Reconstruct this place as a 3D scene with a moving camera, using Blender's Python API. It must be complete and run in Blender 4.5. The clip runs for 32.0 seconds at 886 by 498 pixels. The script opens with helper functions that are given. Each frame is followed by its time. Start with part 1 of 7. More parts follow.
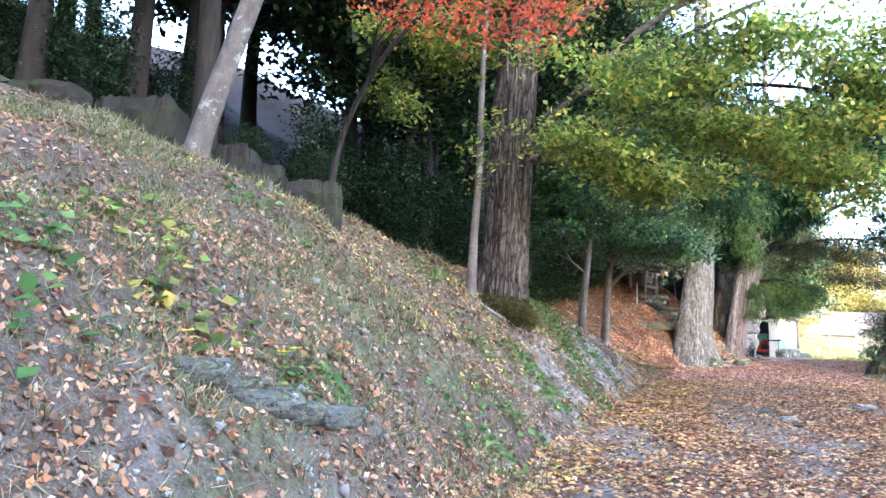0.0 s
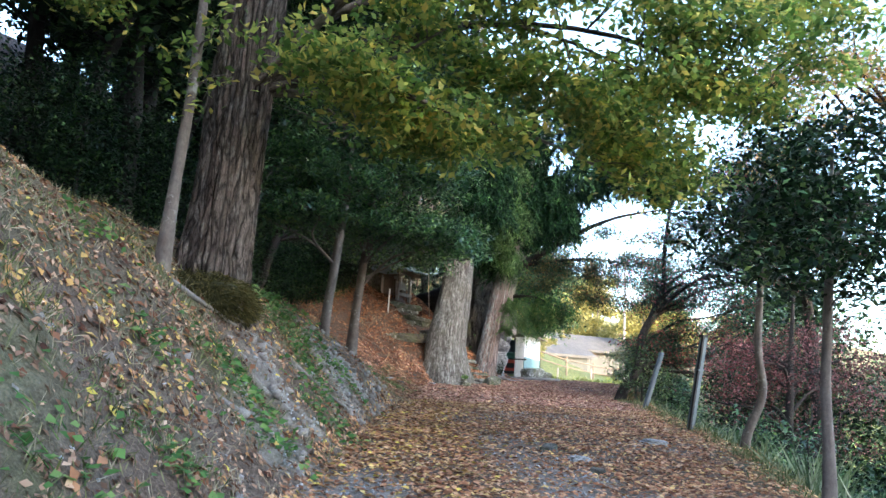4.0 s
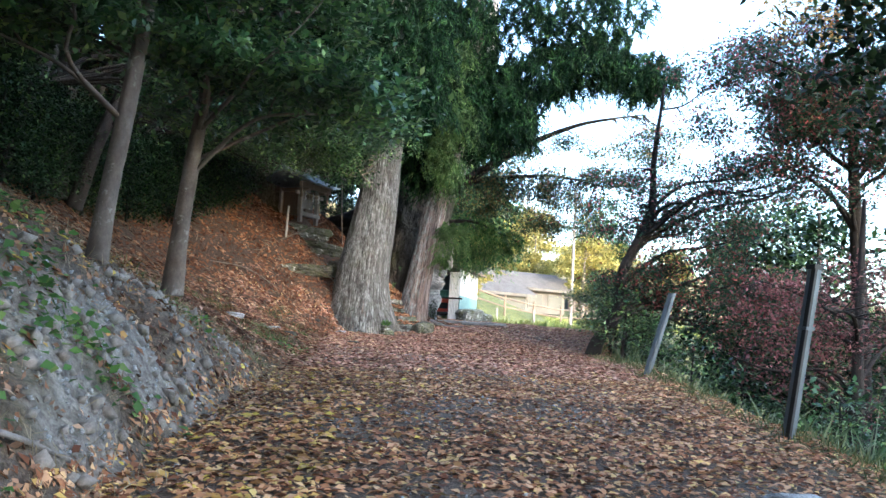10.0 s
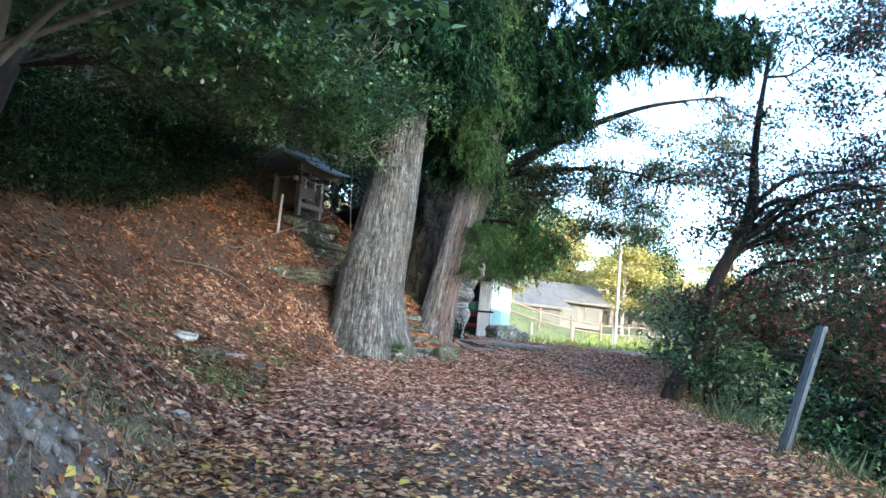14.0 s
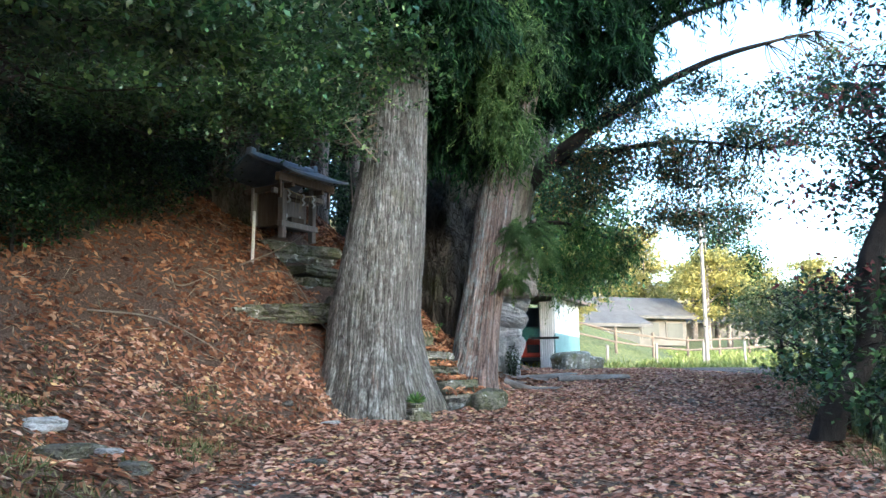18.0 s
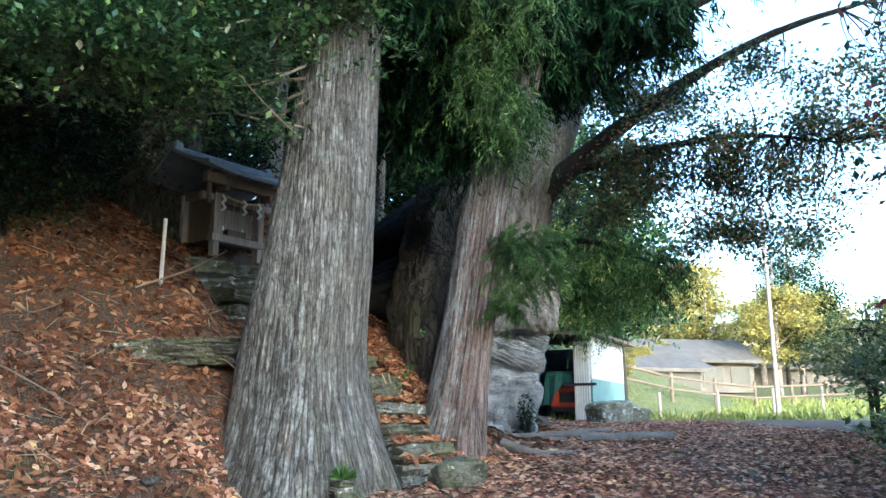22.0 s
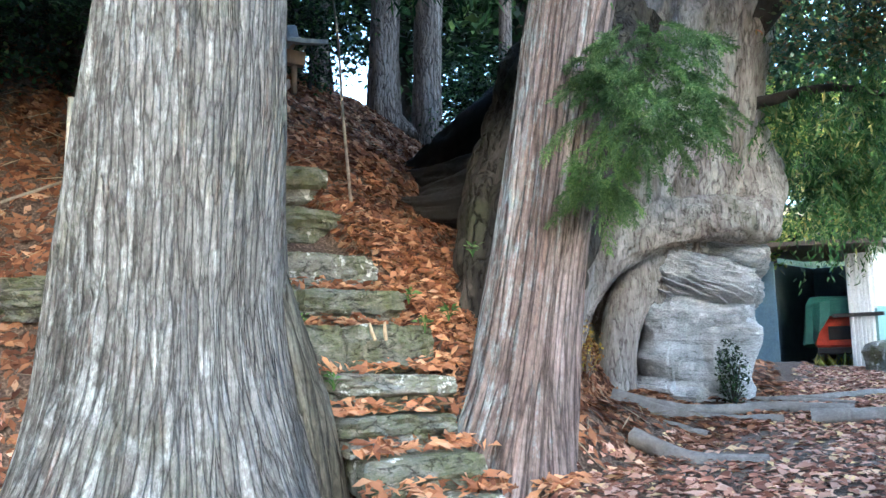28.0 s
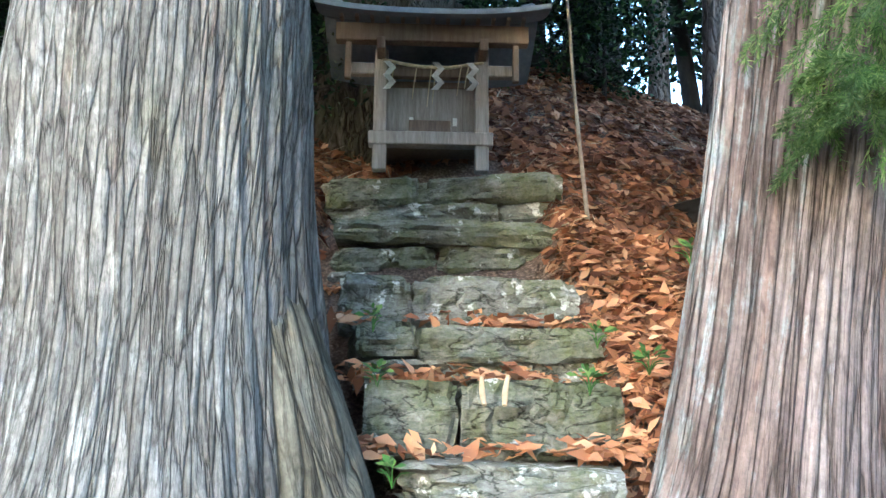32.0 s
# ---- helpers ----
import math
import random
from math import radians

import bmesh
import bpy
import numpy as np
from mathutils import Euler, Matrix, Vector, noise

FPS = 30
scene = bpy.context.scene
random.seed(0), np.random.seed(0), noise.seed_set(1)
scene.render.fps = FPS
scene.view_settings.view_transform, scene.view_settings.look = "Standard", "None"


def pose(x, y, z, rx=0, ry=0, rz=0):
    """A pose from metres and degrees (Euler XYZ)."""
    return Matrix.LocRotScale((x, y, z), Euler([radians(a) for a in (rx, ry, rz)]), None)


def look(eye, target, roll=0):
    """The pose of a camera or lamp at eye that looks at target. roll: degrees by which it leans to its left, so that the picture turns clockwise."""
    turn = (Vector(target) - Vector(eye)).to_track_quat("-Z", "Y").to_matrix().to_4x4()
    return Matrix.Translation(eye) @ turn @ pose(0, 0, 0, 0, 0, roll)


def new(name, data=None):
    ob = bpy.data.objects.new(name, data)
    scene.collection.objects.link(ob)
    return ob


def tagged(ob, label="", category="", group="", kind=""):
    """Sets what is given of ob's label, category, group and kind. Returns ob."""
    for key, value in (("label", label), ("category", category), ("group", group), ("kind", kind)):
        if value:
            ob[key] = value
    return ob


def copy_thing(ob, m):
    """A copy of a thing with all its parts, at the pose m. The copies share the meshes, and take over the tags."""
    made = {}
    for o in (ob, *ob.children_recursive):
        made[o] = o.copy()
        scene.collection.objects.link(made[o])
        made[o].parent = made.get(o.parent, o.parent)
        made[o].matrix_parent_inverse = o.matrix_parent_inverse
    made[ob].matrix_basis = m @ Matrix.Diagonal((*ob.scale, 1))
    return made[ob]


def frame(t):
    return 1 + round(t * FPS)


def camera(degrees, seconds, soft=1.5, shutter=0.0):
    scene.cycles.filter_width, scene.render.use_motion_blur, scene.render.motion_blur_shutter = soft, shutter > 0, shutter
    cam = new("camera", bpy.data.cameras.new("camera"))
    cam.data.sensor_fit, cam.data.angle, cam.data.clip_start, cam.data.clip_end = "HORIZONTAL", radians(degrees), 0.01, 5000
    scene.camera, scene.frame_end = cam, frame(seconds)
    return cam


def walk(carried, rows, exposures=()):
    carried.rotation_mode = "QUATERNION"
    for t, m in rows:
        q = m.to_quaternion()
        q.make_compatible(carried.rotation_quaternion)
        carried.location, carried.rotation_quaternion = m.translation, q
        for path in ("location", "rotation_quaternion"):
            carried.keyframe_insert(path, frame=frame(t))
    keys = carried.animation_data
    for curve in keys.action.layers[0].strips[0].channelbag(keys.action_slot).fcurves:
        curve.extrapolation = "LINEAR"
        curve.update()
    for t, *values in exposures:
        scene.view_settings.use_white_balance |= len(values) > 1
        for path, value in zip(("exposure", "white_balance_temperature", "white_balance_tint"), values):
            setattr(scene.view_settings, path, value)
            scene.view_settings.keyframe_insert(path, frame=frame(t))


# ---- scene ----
cam = camera(56.4, 32.0)
PATH = [
    (0, (1.327, -1.252, 2.107), (1.061, 0.707, 2.413), 1.6),
    (0.5, (1.253, -0.82, 2.081), (1.005, 1.163, 2.138), 1.5),
    (1, (1.195, -0.397, 2.078), (1.223, 1.603, 2.076), 1.2),
    (1.5, (1.301, 0.049, 2.059), (1.482, 2.041, 2.1), 0.3),
    (2, (1.308, 0.497, 2.076), (1.57, 2.464, 2.325), 2.0),
    (2.5, (1.387, 1.019, 2.103), (1.719, 2.957, 2.47), 4.5),
    (4.5, (1.644, 3.485, 2.24), (1.972, 5.427, 2.589), 3.2),
    (5, (1.835, 4.067, 2.249), (2.211, 6.007, 2.554), 4.6),
    (5.5, (1.931, 4.628, 2.312), (2.289, 6.568, 2.636), 4.1),
    (6, (2.116, 5.203, 2.367), (2.495, 7.135, 2.715), 6.6),
    (6.5, (2.263, 5.808, 2.383), (2.559, 7.777, 2.577), 5.3),
    (7, (2.388, 6.375, 2.447), (2.727, 8.332, 2.675), 6.5),
    (7.5, (2.526, 6.938, 2.474), (2.879, 8.89, 2.727), 6.0),
    (8, (2.577, 7.639, 2.489), (2.861, 9.618, 2.561), 5.9),
    (8.5, (2.758, 8.262, 2.534), (3.086, 10.233, 2.606), -1.4),
    (9, (2.817, 8.857, 2.588), (3.154, 10.82, 2.769), -0.6),
    (9.5, (3.002, 9.47, 2.657), (3.436, 11.404, 2.926), 1.5),
    (10, (3.127, 10.033, 2.698), (3.635, 11.955, 2.915), 3.5),
    (10.5, (3.252, 10.64, 2.749), (3.808, 12.552, 2.936), 4.7),
    (11, (3.399, 11.229, 2.805), (3.733, 13.195, 2.955), -1.1),
    (11.5, (3.536, 11.84, 2.862), (3.929, 13.799, 2.968), 2.8),
    (12, (3.722, 12.399, 2.922), (4.163, 14.348, 2.985), -1.1),
    (12.5, (3.779, 12.961, 3.002), (4.074, 14.937, 3.072), 0.6),
    (13, (3.894, 13.541, 3.07), (4.171, 15.515, 3.234), 2.4),
    (13.5, (4.073, 14.09, 3.088), (4.291, 16.07, 3.265), 1.0),
    (14, (4.294, 14.712, 3.148), (4.735, 16.649, 3.376), 5.2),
    (14.5, (4.568, 15.318, 3.19), (5.125, 17.233, 3.343), 3.2),
    (16.5, (5.631, 17.443, 3.347), (6.123, 19.373, 3.539), 3.9),
    (17, (5.763, 17.982, 3.35), (6.099, 19.939, 3.589), 1.0),
    (17.5, (5.923, 18.577, 3.347), (6.199, 20.529, 3.68), 0.4),
    (18, (6.018, 19.235, 3.339), (6.295, 21.192, 3.643), -0.5),
    (18.5, (6.12, 19.674, 3.379), (6.273, 21.652, 3.634), 0.4),
    (19, (6.337, 20.025, 3.399), (6.49, 22.003, 3.655), 3.3),
    (19.5, (6.572, 20.438, 3.395), (6.564, 22.428, 3.59), -0.1),
    (20, (6.769, 20.87, 3.429), (6.78, 22.861, 3.615), 2.0),
    (20.5, (7.048, 21.349, 3.471), (7.126, 23.338, 3.67), -0.5),
    (21, (7.259, 21.777, 3.51), (7.356, 23.759, 3.763), 0.9),
    (21.5, (7.505, 22.191, 3.531), (7.661, 24.135, 3.973), -1.4),
    (22, (7.719, 22.676, 3.502), (7.85, 24.629, 3.915), -0.3),
    (22.5, (7.932, 23.148, 3.565), (8.061, 25.106, 3.951), 1.5),
    (23, (8.089, 23.516, 3.576), (8.225, 25.477, 3.948), -0.4),
    (23.5, (8.254, 23.963, 3.592), (8.323, 25.934, 3.925), -1.2),
    (24, (8.455, 24.504, 3.63), (8.451, 26.488, 3.883), -1.6),
    (24.5, (8.567, 24.963, 3.673), (8.44, 26.951, 3.855), -0.2),
    (25, (8.695, 25.367, 3.729), (8.537, 27.344, 3.987), -1.2),
    (25.5, (8.907, 25.778, 3.78), (8.648, 27.739, 4.078), -0.4),
    (27.5, (9.679, 27.367, 3.864), (9.217, 29.296, 4.122), -0.2),
    (28, (9.793, 27.777, 3.872), (9.236, 29.681, 4.132), -1.2),
    (28.5, (9.912, 28.218, 3.891), (9.345, 30.111, 4.199), 2.1),
    (29, (10.026, 28.645, 3.884), (9.256, 30.463, 4.203), -1.7),
    (29.5, (10.056, 29.052, 3.88), (9.084, 30.77, 4.206), -0.3),
    (30, (10.151, 29.457, 3.869), (8.98, 31.045, 4.193), -0.7),
    (30.5, (10.243, 29.814, 3.871), (8.984, 31.349, 4.118), -0.4),
    (31, (10.21, 30.159, 3.89), (8.902, 31.635, 4.221), 1.3),
    (31.5, (10.222, 30.457, 3.918), (8.805, 31.814, 4.311), 0.4),
    (32, (10.159, 30.662, 3.915), (8.728, 31.995, 4.333), 0.6),
]
EXPOSURES = [(0, 4.1, 5750, 18), (1.2, 3.85, 5780, 17), (2.0, 3.3, 5720, 10), (5, 3.22, 5750, 12), (7, 3.18, 5850, 16), (9, 3.22, 5780, 12), (13, 3.22, 5250, 6), (18, 3.05, 5300, 5), (20, 3.3, 5500, 8), (22, 3.0, 5250, 3), (25, 3.15, 5250, 4), (28, 3.72, 5200, 5), (30, 4.1, 5300, 5), (31, 4.25, 5300, 5), (32, 4.12, 5300, 4)]
walk(cam, [(t, look(eye, target, roll)) for t, eye, target, roll in PATH], EXPOSURES)

# ---- world, sun ----
SUN_AZ, SUN_EL = radians(168.0), radians(14.0)
w = bpy.data.worlds.new("world")
scene.world = w
w.use_nodes = True
nt = w.node_tree
sky = nt.nodes.new("ShaderNodeTexSky")
sky.sky_type, sky.sun_disc = "NISHITA", False
sky.sun_elevation, sky.sun_rotation = SUN_EL, SUN_AZ
sky.air_density, sky.dust_density = 1.0, 2.0
nt.links.new(sky.outputs[0], nt.nodes["Background"].inputs[0])
nt.nodes["Background"].inputs[1].default_value = 0.15
sun_data = bpy.data.lights.new("sun", "SUN")
sun_data.energy, sun_data.angle, sun_data.color = 1.4, radians(0.6), (1.0, 0.86, 0.66)
sun = new("sun", sun_data)
sun_dir = Vector((math.sin(SUN_AZ) * math.cos(SUN_EL), math.cos(SUN_AZ) * math.cos(SUN_EL), math.sin(SUN_EL)))
sun.matrix_world = look(sun_dir * 100, (0, 0, 0))

# ---- materials ----


def nodes(name):
    m = bpy.data.materials.new(name)
    m.use_nodes = True
    t = m.node_tree
    return m, t, t.nodes["Principled BSDF"]


def add(t, kind, **inputs):
    n = t.nodes.new("ShaderNode" + kind)
    for k, v in inputs.items():
        n.inputs[k].default_value = v
    return n


def ramp(t, source, stops):
    r = t.nodes.new("ShaderNodeValToRGB")
    el = r.color_ramp.elements
    while len(el) < len(stops):
        el.new(0.5)
    for e, (p, c) in zip(el, stops):
        e.position, e.color = p, (*c, 1)
    t.links.new(source, r.inputs[0])
    return r.outputs[0]


def noise_tex(t, scale, stretch=(1, 1, 1), detail=6.0, rough=0.6, distort=0.0):
    co = t.nodes.new("ShaderNodeTexCoord")
    mp = t.nodes.new("ShaderNodeMapping")
    mp.inputs["Scale"].default_value = stretch
    t.links.new(co.outputs["Object"], mp.inputs[0])
    n = add(t, "TexNoise", Scale=scale, Detail=detail, Roughness=rough, Distortion=distort)
    t.links.new(mp.outputs[0], n.inputs["Vector"])
    return n.outputs[0]


def mixc(t, f, a, b, how="MIX"):
    m = t.nodes.new("ShaderNodeMix")
    m.data_type, m.blend_type = "RGBA", how
    if isinstance(f, float):
        m.inputs[0].default_value = f
    else:
        t.links.new(f, m.inputs[0])
    for k, v in ((6, a), (7, b)):
        if isinstance(v, tuple):
            m.inputs[k].default_value = (*v, 1)
        else:
            t.links.new(v, m.inputs[k])
    return m.outputs[2]


def bump(t, bsdf, height, strength, dist):
    b = add(t, "Bump", Strength=strength, Distance=dist)
    t.links.new(height, b.inputs["Height"])
    t.links.new(b.outputs[0], bsdf.inputs["Normal"])


def surface(name, stops, scale=3.0, stretch=(1, 1, 1), rough=0.85, fine=30.0, relief=0.02, strength=0.6, metal=0.0, patch=None, patch_scale=1.2, patch_at=(0.5, 0.62), fine_stretch=None):
    """Two scales of variation: broad colour, fine grain with relief, and a patchy second colour."""
    m, t, b = nodes(name)
    broad = noise_tex(t, scale, stretch, 8, 0.65)
    grain = noise_tex(t, fine, fine_stretch or stretch, 6, 0.7)
    col = ramp(t, broad, stops)
    g = ramp(t, grain, [(0.25, (0.72, 0.72, 0.72)), (0.75, (1.2, 1.2, 1.2))])
    col = mixc(t, 1.0, col, g, "MULTIPLY")
    if patch:
        mask = ramp(t, noise_tex(t, patch_scale, (1, 1, 1), 7, 0.7), [(patch_at[0], (0, 0, 0)), (patch_at[1], (1, 1, 1))])
        col = mixc(t, mask, col, patch)
    t.links.new(col, b.inputs["Base Color"])
    b.inputs["Roughness"].default_value, b.inputs["Metallic"].default_value = rough, metal
    add_h = t.nodes.new("ShaderNodeMath")
    add_h.operation = "ADD"
    t.links.new(broad, add_h.inputs[0])
    t.links.new(grain, add_h.inputs[1])
    bump(t, b, add_h.outputs[0], strength, relief)
    return m


def leafy(name, stops, rough=0.5, through_light=0.35, spec=0.3, clump=0.35):
    """Leaves: each loose piece takes its own colour; thin, so light comes through."""
    m, t, b = nodes(name)
    geo = t.nodes.new("ShaderNodeNewGeometry")
    col = ramp(t, geo.outputs["Random Per Island"], stops)
    # noise puts cool shade and warm light on whole clumps, in the colour
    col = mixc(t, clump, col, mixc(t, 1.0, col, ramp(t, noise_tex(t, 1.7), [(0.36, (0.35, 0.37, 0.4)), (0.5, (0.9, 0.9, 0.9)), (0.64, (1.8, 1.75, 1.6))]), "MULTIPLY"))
    t.links.new(col, b.inputs["Base Color"])
    b.inputs["Roughness"].default_value = rough
    b.inputs["Specular IOR Level"].default_value = spec
    tr = t.nodes.new("ShaderNodeBsdfTranslucent")
    t.links.new(col, tr.inputs[0])
    mx = t.nodes.new("ShaderNodeMixShader")
    mx.inputs[0].default_value = through_light
    t.links.new(b.outputs[0], mx.inputs[1])
    t.links.new(tr.outputs[0], mx.inputs[2])
    t.links.new(mx.outputs[0], t.nodes["Material Output"].inputs[0])
    return m


def ground_material():
    m, t, b = nodes("ground_soil")
    at = t.nodes.new("ShaderNodeAttribute")
    at.attribute_name = "zone"
    sep = t.nodes.new("ShaderNodeSeparateColor")
    t.links.new(at.outputs["Color"], sep.inputs[0])
    broad, mid, fine = noise_tex(t, 0.9), noise_tex(t, 6.0, detail=8), noise_tex(t, 45.0)
    soil = ramp(t, mid, [(0.3, (0.075, 0.055, 0.04)), (0.5, (0.15, 0.115, 0.085)), (0.7, (0.25, 0.205, 0.16))])
    cut = mixc(t, 1.0, ramp(t, mid, [(0.3, (0.14, 0.125, 0.11)), (0.5, (0.29, 0.27, 0.25)), (0.72, (0.46, 0.44, 0.41))]), ramp(t, noise_tex(t, 18.0, detail=8, rough=0.75), [(0.3, (0.5, 0.5, 0.5)), (0.5, (1.0, 1.0, 1.0)), (0.7, (1.35, 1.35, 1.35))]), "MULTIPLY")
    litter = ramp(t, fine, [(0.3, (0.05, 0.034, 0.025)), (0.5, (0.12, 0.08, 0.056)), (0.7, (0.24, 0.175, 0.13))])
    green = ramp(t, mid, [(0.3, (0.05, 0.07, 0.02)), (0.55, (0.13, 0.15, 0.05)), (0.75, (0.24, 0.23, 0.10))])
    col = mixc(t, sep.outputs[0], soil, cut)
    col = mixc(t, sep.outputs[1], col, green)
    col = mixc(t, sep.outputs[2], col, litter)
    g = ramp(t, fine, [(0.25, (0.65, 0.65, 0.65)), (0.75, (1.25, 1.25, 1.25))])
    col = mixc(t, 1.0, col, g, "MULTIPLY")
    t.links.new(col, b.inputs["Base Color"])
    b.inputs["Roughness"].default_value = 0.95
    h = t.nodes.new("ShaderNodeMath")
    h.operation = "ADD"
    t.links.new(mid, h.inputs[0])
    t.links.new(fine, h.inputs[1])
    bump(t, b, h.outputs[0], 0.9, 0.05)
    return m


def bark(name, tints, cells=(15, 15, 0.6), crack=0.05, depth=0.02, lichen=None, lichen_at=(0.56, 0.66), lichen_scale=5.0, side=None, moss=None, strength=1.0, dark=0.3):
    """Bark: long ridges parted by thin dark fissures, flakes on the ridges, lichen and moss in patches."""
    m, t, b = nodes(name)
    n1 = noise_tex(t, 1.0, cells, 3, 0.5, 0.12)
    off = t.nodes.new("ShaderNodeMath")
    off.operation = "SUBTRACT"
    off.inputs[1].default_value = 0.5
    t.links.new(n1, off.inputs[0])
    ridge = t.nodes.new("ShaderNodeMath")
    ridge.operation = "ABSOLUTE"
    t.links.new(off.outputs[0], ridge.inputs[0])
    flake = noise_tex(t, 1.0, tuple(c * 2.7 for c in cells), 6, 0.7)
    broad = noise_tex(t, 1.0, (3.0, 3.0, 0.35), 5, 0.6)
    col = ramp(t, broad, tints)
    col = mixc(t, 1.0, col, ramp(t, flake, [(0.3, (0.62, 0.61, 0.60)), (0.5, (1.0, 1.0, 1.0)), (0.7, (1.32, 1.32, 1.32))]), "MULTIPLY")
    if lichen:
        spots = noise_tex(t, lichen_scale, (1, 1, 0.55), 8, 0.75)
        if side:
            co = t.nodes.new("ShaderNodeTexCoord")
            dot = t.nodes.new("ShaderNodeVectorMath")
            dot.operation = "DOT_PRODUCT"
            dot.inputs[1].default_value = side
            t.links.new(co.outputs["Normal"], dot.inputs[0])
            summed = t.nodes.new("ShaderNodeMath")
            summed.operation = "MULTIPLY_ADD"
            summed.inputs[1].default_value = 0.22
            t.links.new(dot.outputs["Value"], summed.inputs[0])
            t.links.new(spots, summed.inputs[2])
            spots = summed.outputs[0]
        col = mixc(t, ramp(t, spots, [(lichen_at[0], (0, 0, 0)), (lichen_at[1], (0.9, 0.9, 0.9))]), col, lichen)
    if moss:
        col = mixc(t, ramp(t, noise_tex(t, 1.6, (1, 1, 0.6), 7, 0.7), [(0.52, (0, 0, 0)), (0.68, (0.9, 0.9, 0.9))]), col, moss)
    col = mixc(t, 1.0, col, ramp(t, ridge.outputs[0], [(0.0, (dark, dark * 0.95, dark * 0.9)), (crack * 0.5, (0.5 + dark / 2, 0.5 + dark / 2, 0.5 + dark / 2)), (crack, (0.97, 0.97, 0.97)), (crack * 4, (1.08, 1.08, 1.08))]), "MULTIPLY")
    t.links.new(col, b.inputs["Base Color"])
    b.inputs["Roughness"].default_value = 0.95
    b.inputs["Specular IOR Level"].default_value = 0.2
    top = ramp(t, ridge.outputs[0], [(0.0, (0, 0, 0)), (crack, (0.75, 0.75, 0.75)), (crack * 3, (1, 1, 1))])
    h = t.nodes.new("ShaderNodeMath")
    h.operation = "MULTIPLY_ADD"
    h.inputs[1].default_value = 0.55
    t.links.new(flake, h.inputs[0])
    t.links.new(top, h.inputs[2])
    bump(t, b, h.outputs[0], strength, depth)
    return m


def trunk_bark(name, tints, count=10.0, lean=(0.0, 0.0), run=0.28, streak=None, streak_at=(0.56, 0.70), lichen=None, lichen_at=(0.54, 0.70), side=(-0.3, -0.8, 0.0), moss=None, dark=0.4, crack=0.05, depth=0.02):
    """Bark of a great trunk: narrow upright ridges that run round its axis, torn strips, coloured streaks, lichen on one side, moss."""
    m, t, b = nodes(name)
    co = t.nodes.new("ShaderNodeTexCoord")
    sep = t.nodes.new("ShaderNodeSeparateXYZ")
    t.links.new(co.outputs["Object"], sep.inputs[0])

    def math_node(op, a, c=None, d=None):
        n = t.nodes.new("ShaderNodeMath")
        n.operation = op
        for k, v in enumerate((a, c, d)):
            if v is None:
                continue
            if isinstance(v, (int, float)):
                n.inputs[k].default_value = v
            else:
                t.links.new(v, n.inputs[k])
        return n.outputs[0]

    z = sep.outputs[2]
    x, y = math_node("MULTIPLY_ADD", z, -lean[0], sep.outputs[0]), math_node("MULTIPLY_ADD", z, -lean[1], sep.outputs[1])
    flat = t.nodes.new("ShaderNodeCombineXYZ")
    t.links.new(x, flat.inputs[0])
    t.links.new(y, flat.inputs[1])
    ring = t.nodes.new("ShaderNodeVectorMath")
    ring.operation = "NORMALIZE"
    t.links.new(flat.outputs[0], ring.inputs[0])
    up = t.nodes.new("ShaderNodeCombineXYZ")
    t.links.new(z, up.inputs[2])
    place = t.nodes.new("ShaderNodeVectorMath")
    place.operation = "ADD"
    t.links.new(ring.outputs[0], place.inputs[0])
    t.links.new(up.outputs[0], place.inputs[1])

    def band(k, rise, detail, rough, distort=0.0):
        mp = t.nodes.new("ShaderNodeMapping")
        mp.inputs["Scale"].default_value = (k, k, rise)
        t.links.new(place.outputs[0], mp.inputs[0])
        n = add(t, "TexNoise", Scale=1.0, Detail=detail, Roughness=rough, Distortion=distort)
        t.links.new(mp.outputs[0], n.inputs["Vector"])
        return n.outputs[0]

    def plates(feature, k, rise, bend):
        """Long plates that run up the trunk, their edges bent a little."""
        mp = t.nodes.new("ShaderNodeMapping")
        mp.inputs["Scale"].default_value = (k, k, rise)
        t.links.new(place.outputs[0], mp.inputs[0])
        warp = add(t, "TexNoise", Scale=0.9, Detail=4.0, Roughness=0.6)
        t.links.new(mp.outputs[0], warp.inputs["Vector"])
        mv = t.nodes.new("ShaderNodeVectorMath")
        mv.operation = "MULTIPLY_ADD"
        mv.inputs[1].default_value = (bend, bend, bend * 0.6)
        t.links.new(warp.outputs["Color"], mv.inputs[0])
        t.links.new(mp.outputs[0], mv.inputs[2])
        v = t.nodes.new("ShaderNodeTexVoronoi")
        v.feature = feature
        v.inputs["Scale"].default_value = 1.0
        t.links.new(mv.outputs[0], v.inputs["Vector"])
        return v

    ridge = plates("DISTANCE_TO_EDGE", count, run, 1.0).outputs["Distance"]
    split = plates("DISTANCE_TO_EDGE", count * 1.9, run * 2.6, 1.2).outputs["Distance"]
    tone = plates("F1", count, run, 1.0).outputs["Color"]
    strip = band(count * 1.6, run * 2.5, 5.0, 0.6, 0.2)
    flake = noise_tex(t, 30.0, (1, 1, 0.55), 6, 0.75)
    col = ramp(t, band(2.2, 0.3, 5.0, 0.6), tints)
    if streak:
        col = mixc(t, ramp(t, band(count * 0.55, run * 0.8, 4.0, 0.6), [(streak_at[0], (0, 0, 0)), (streak_at[1], (0.8, 0.8, 0.8))]), col, streak)
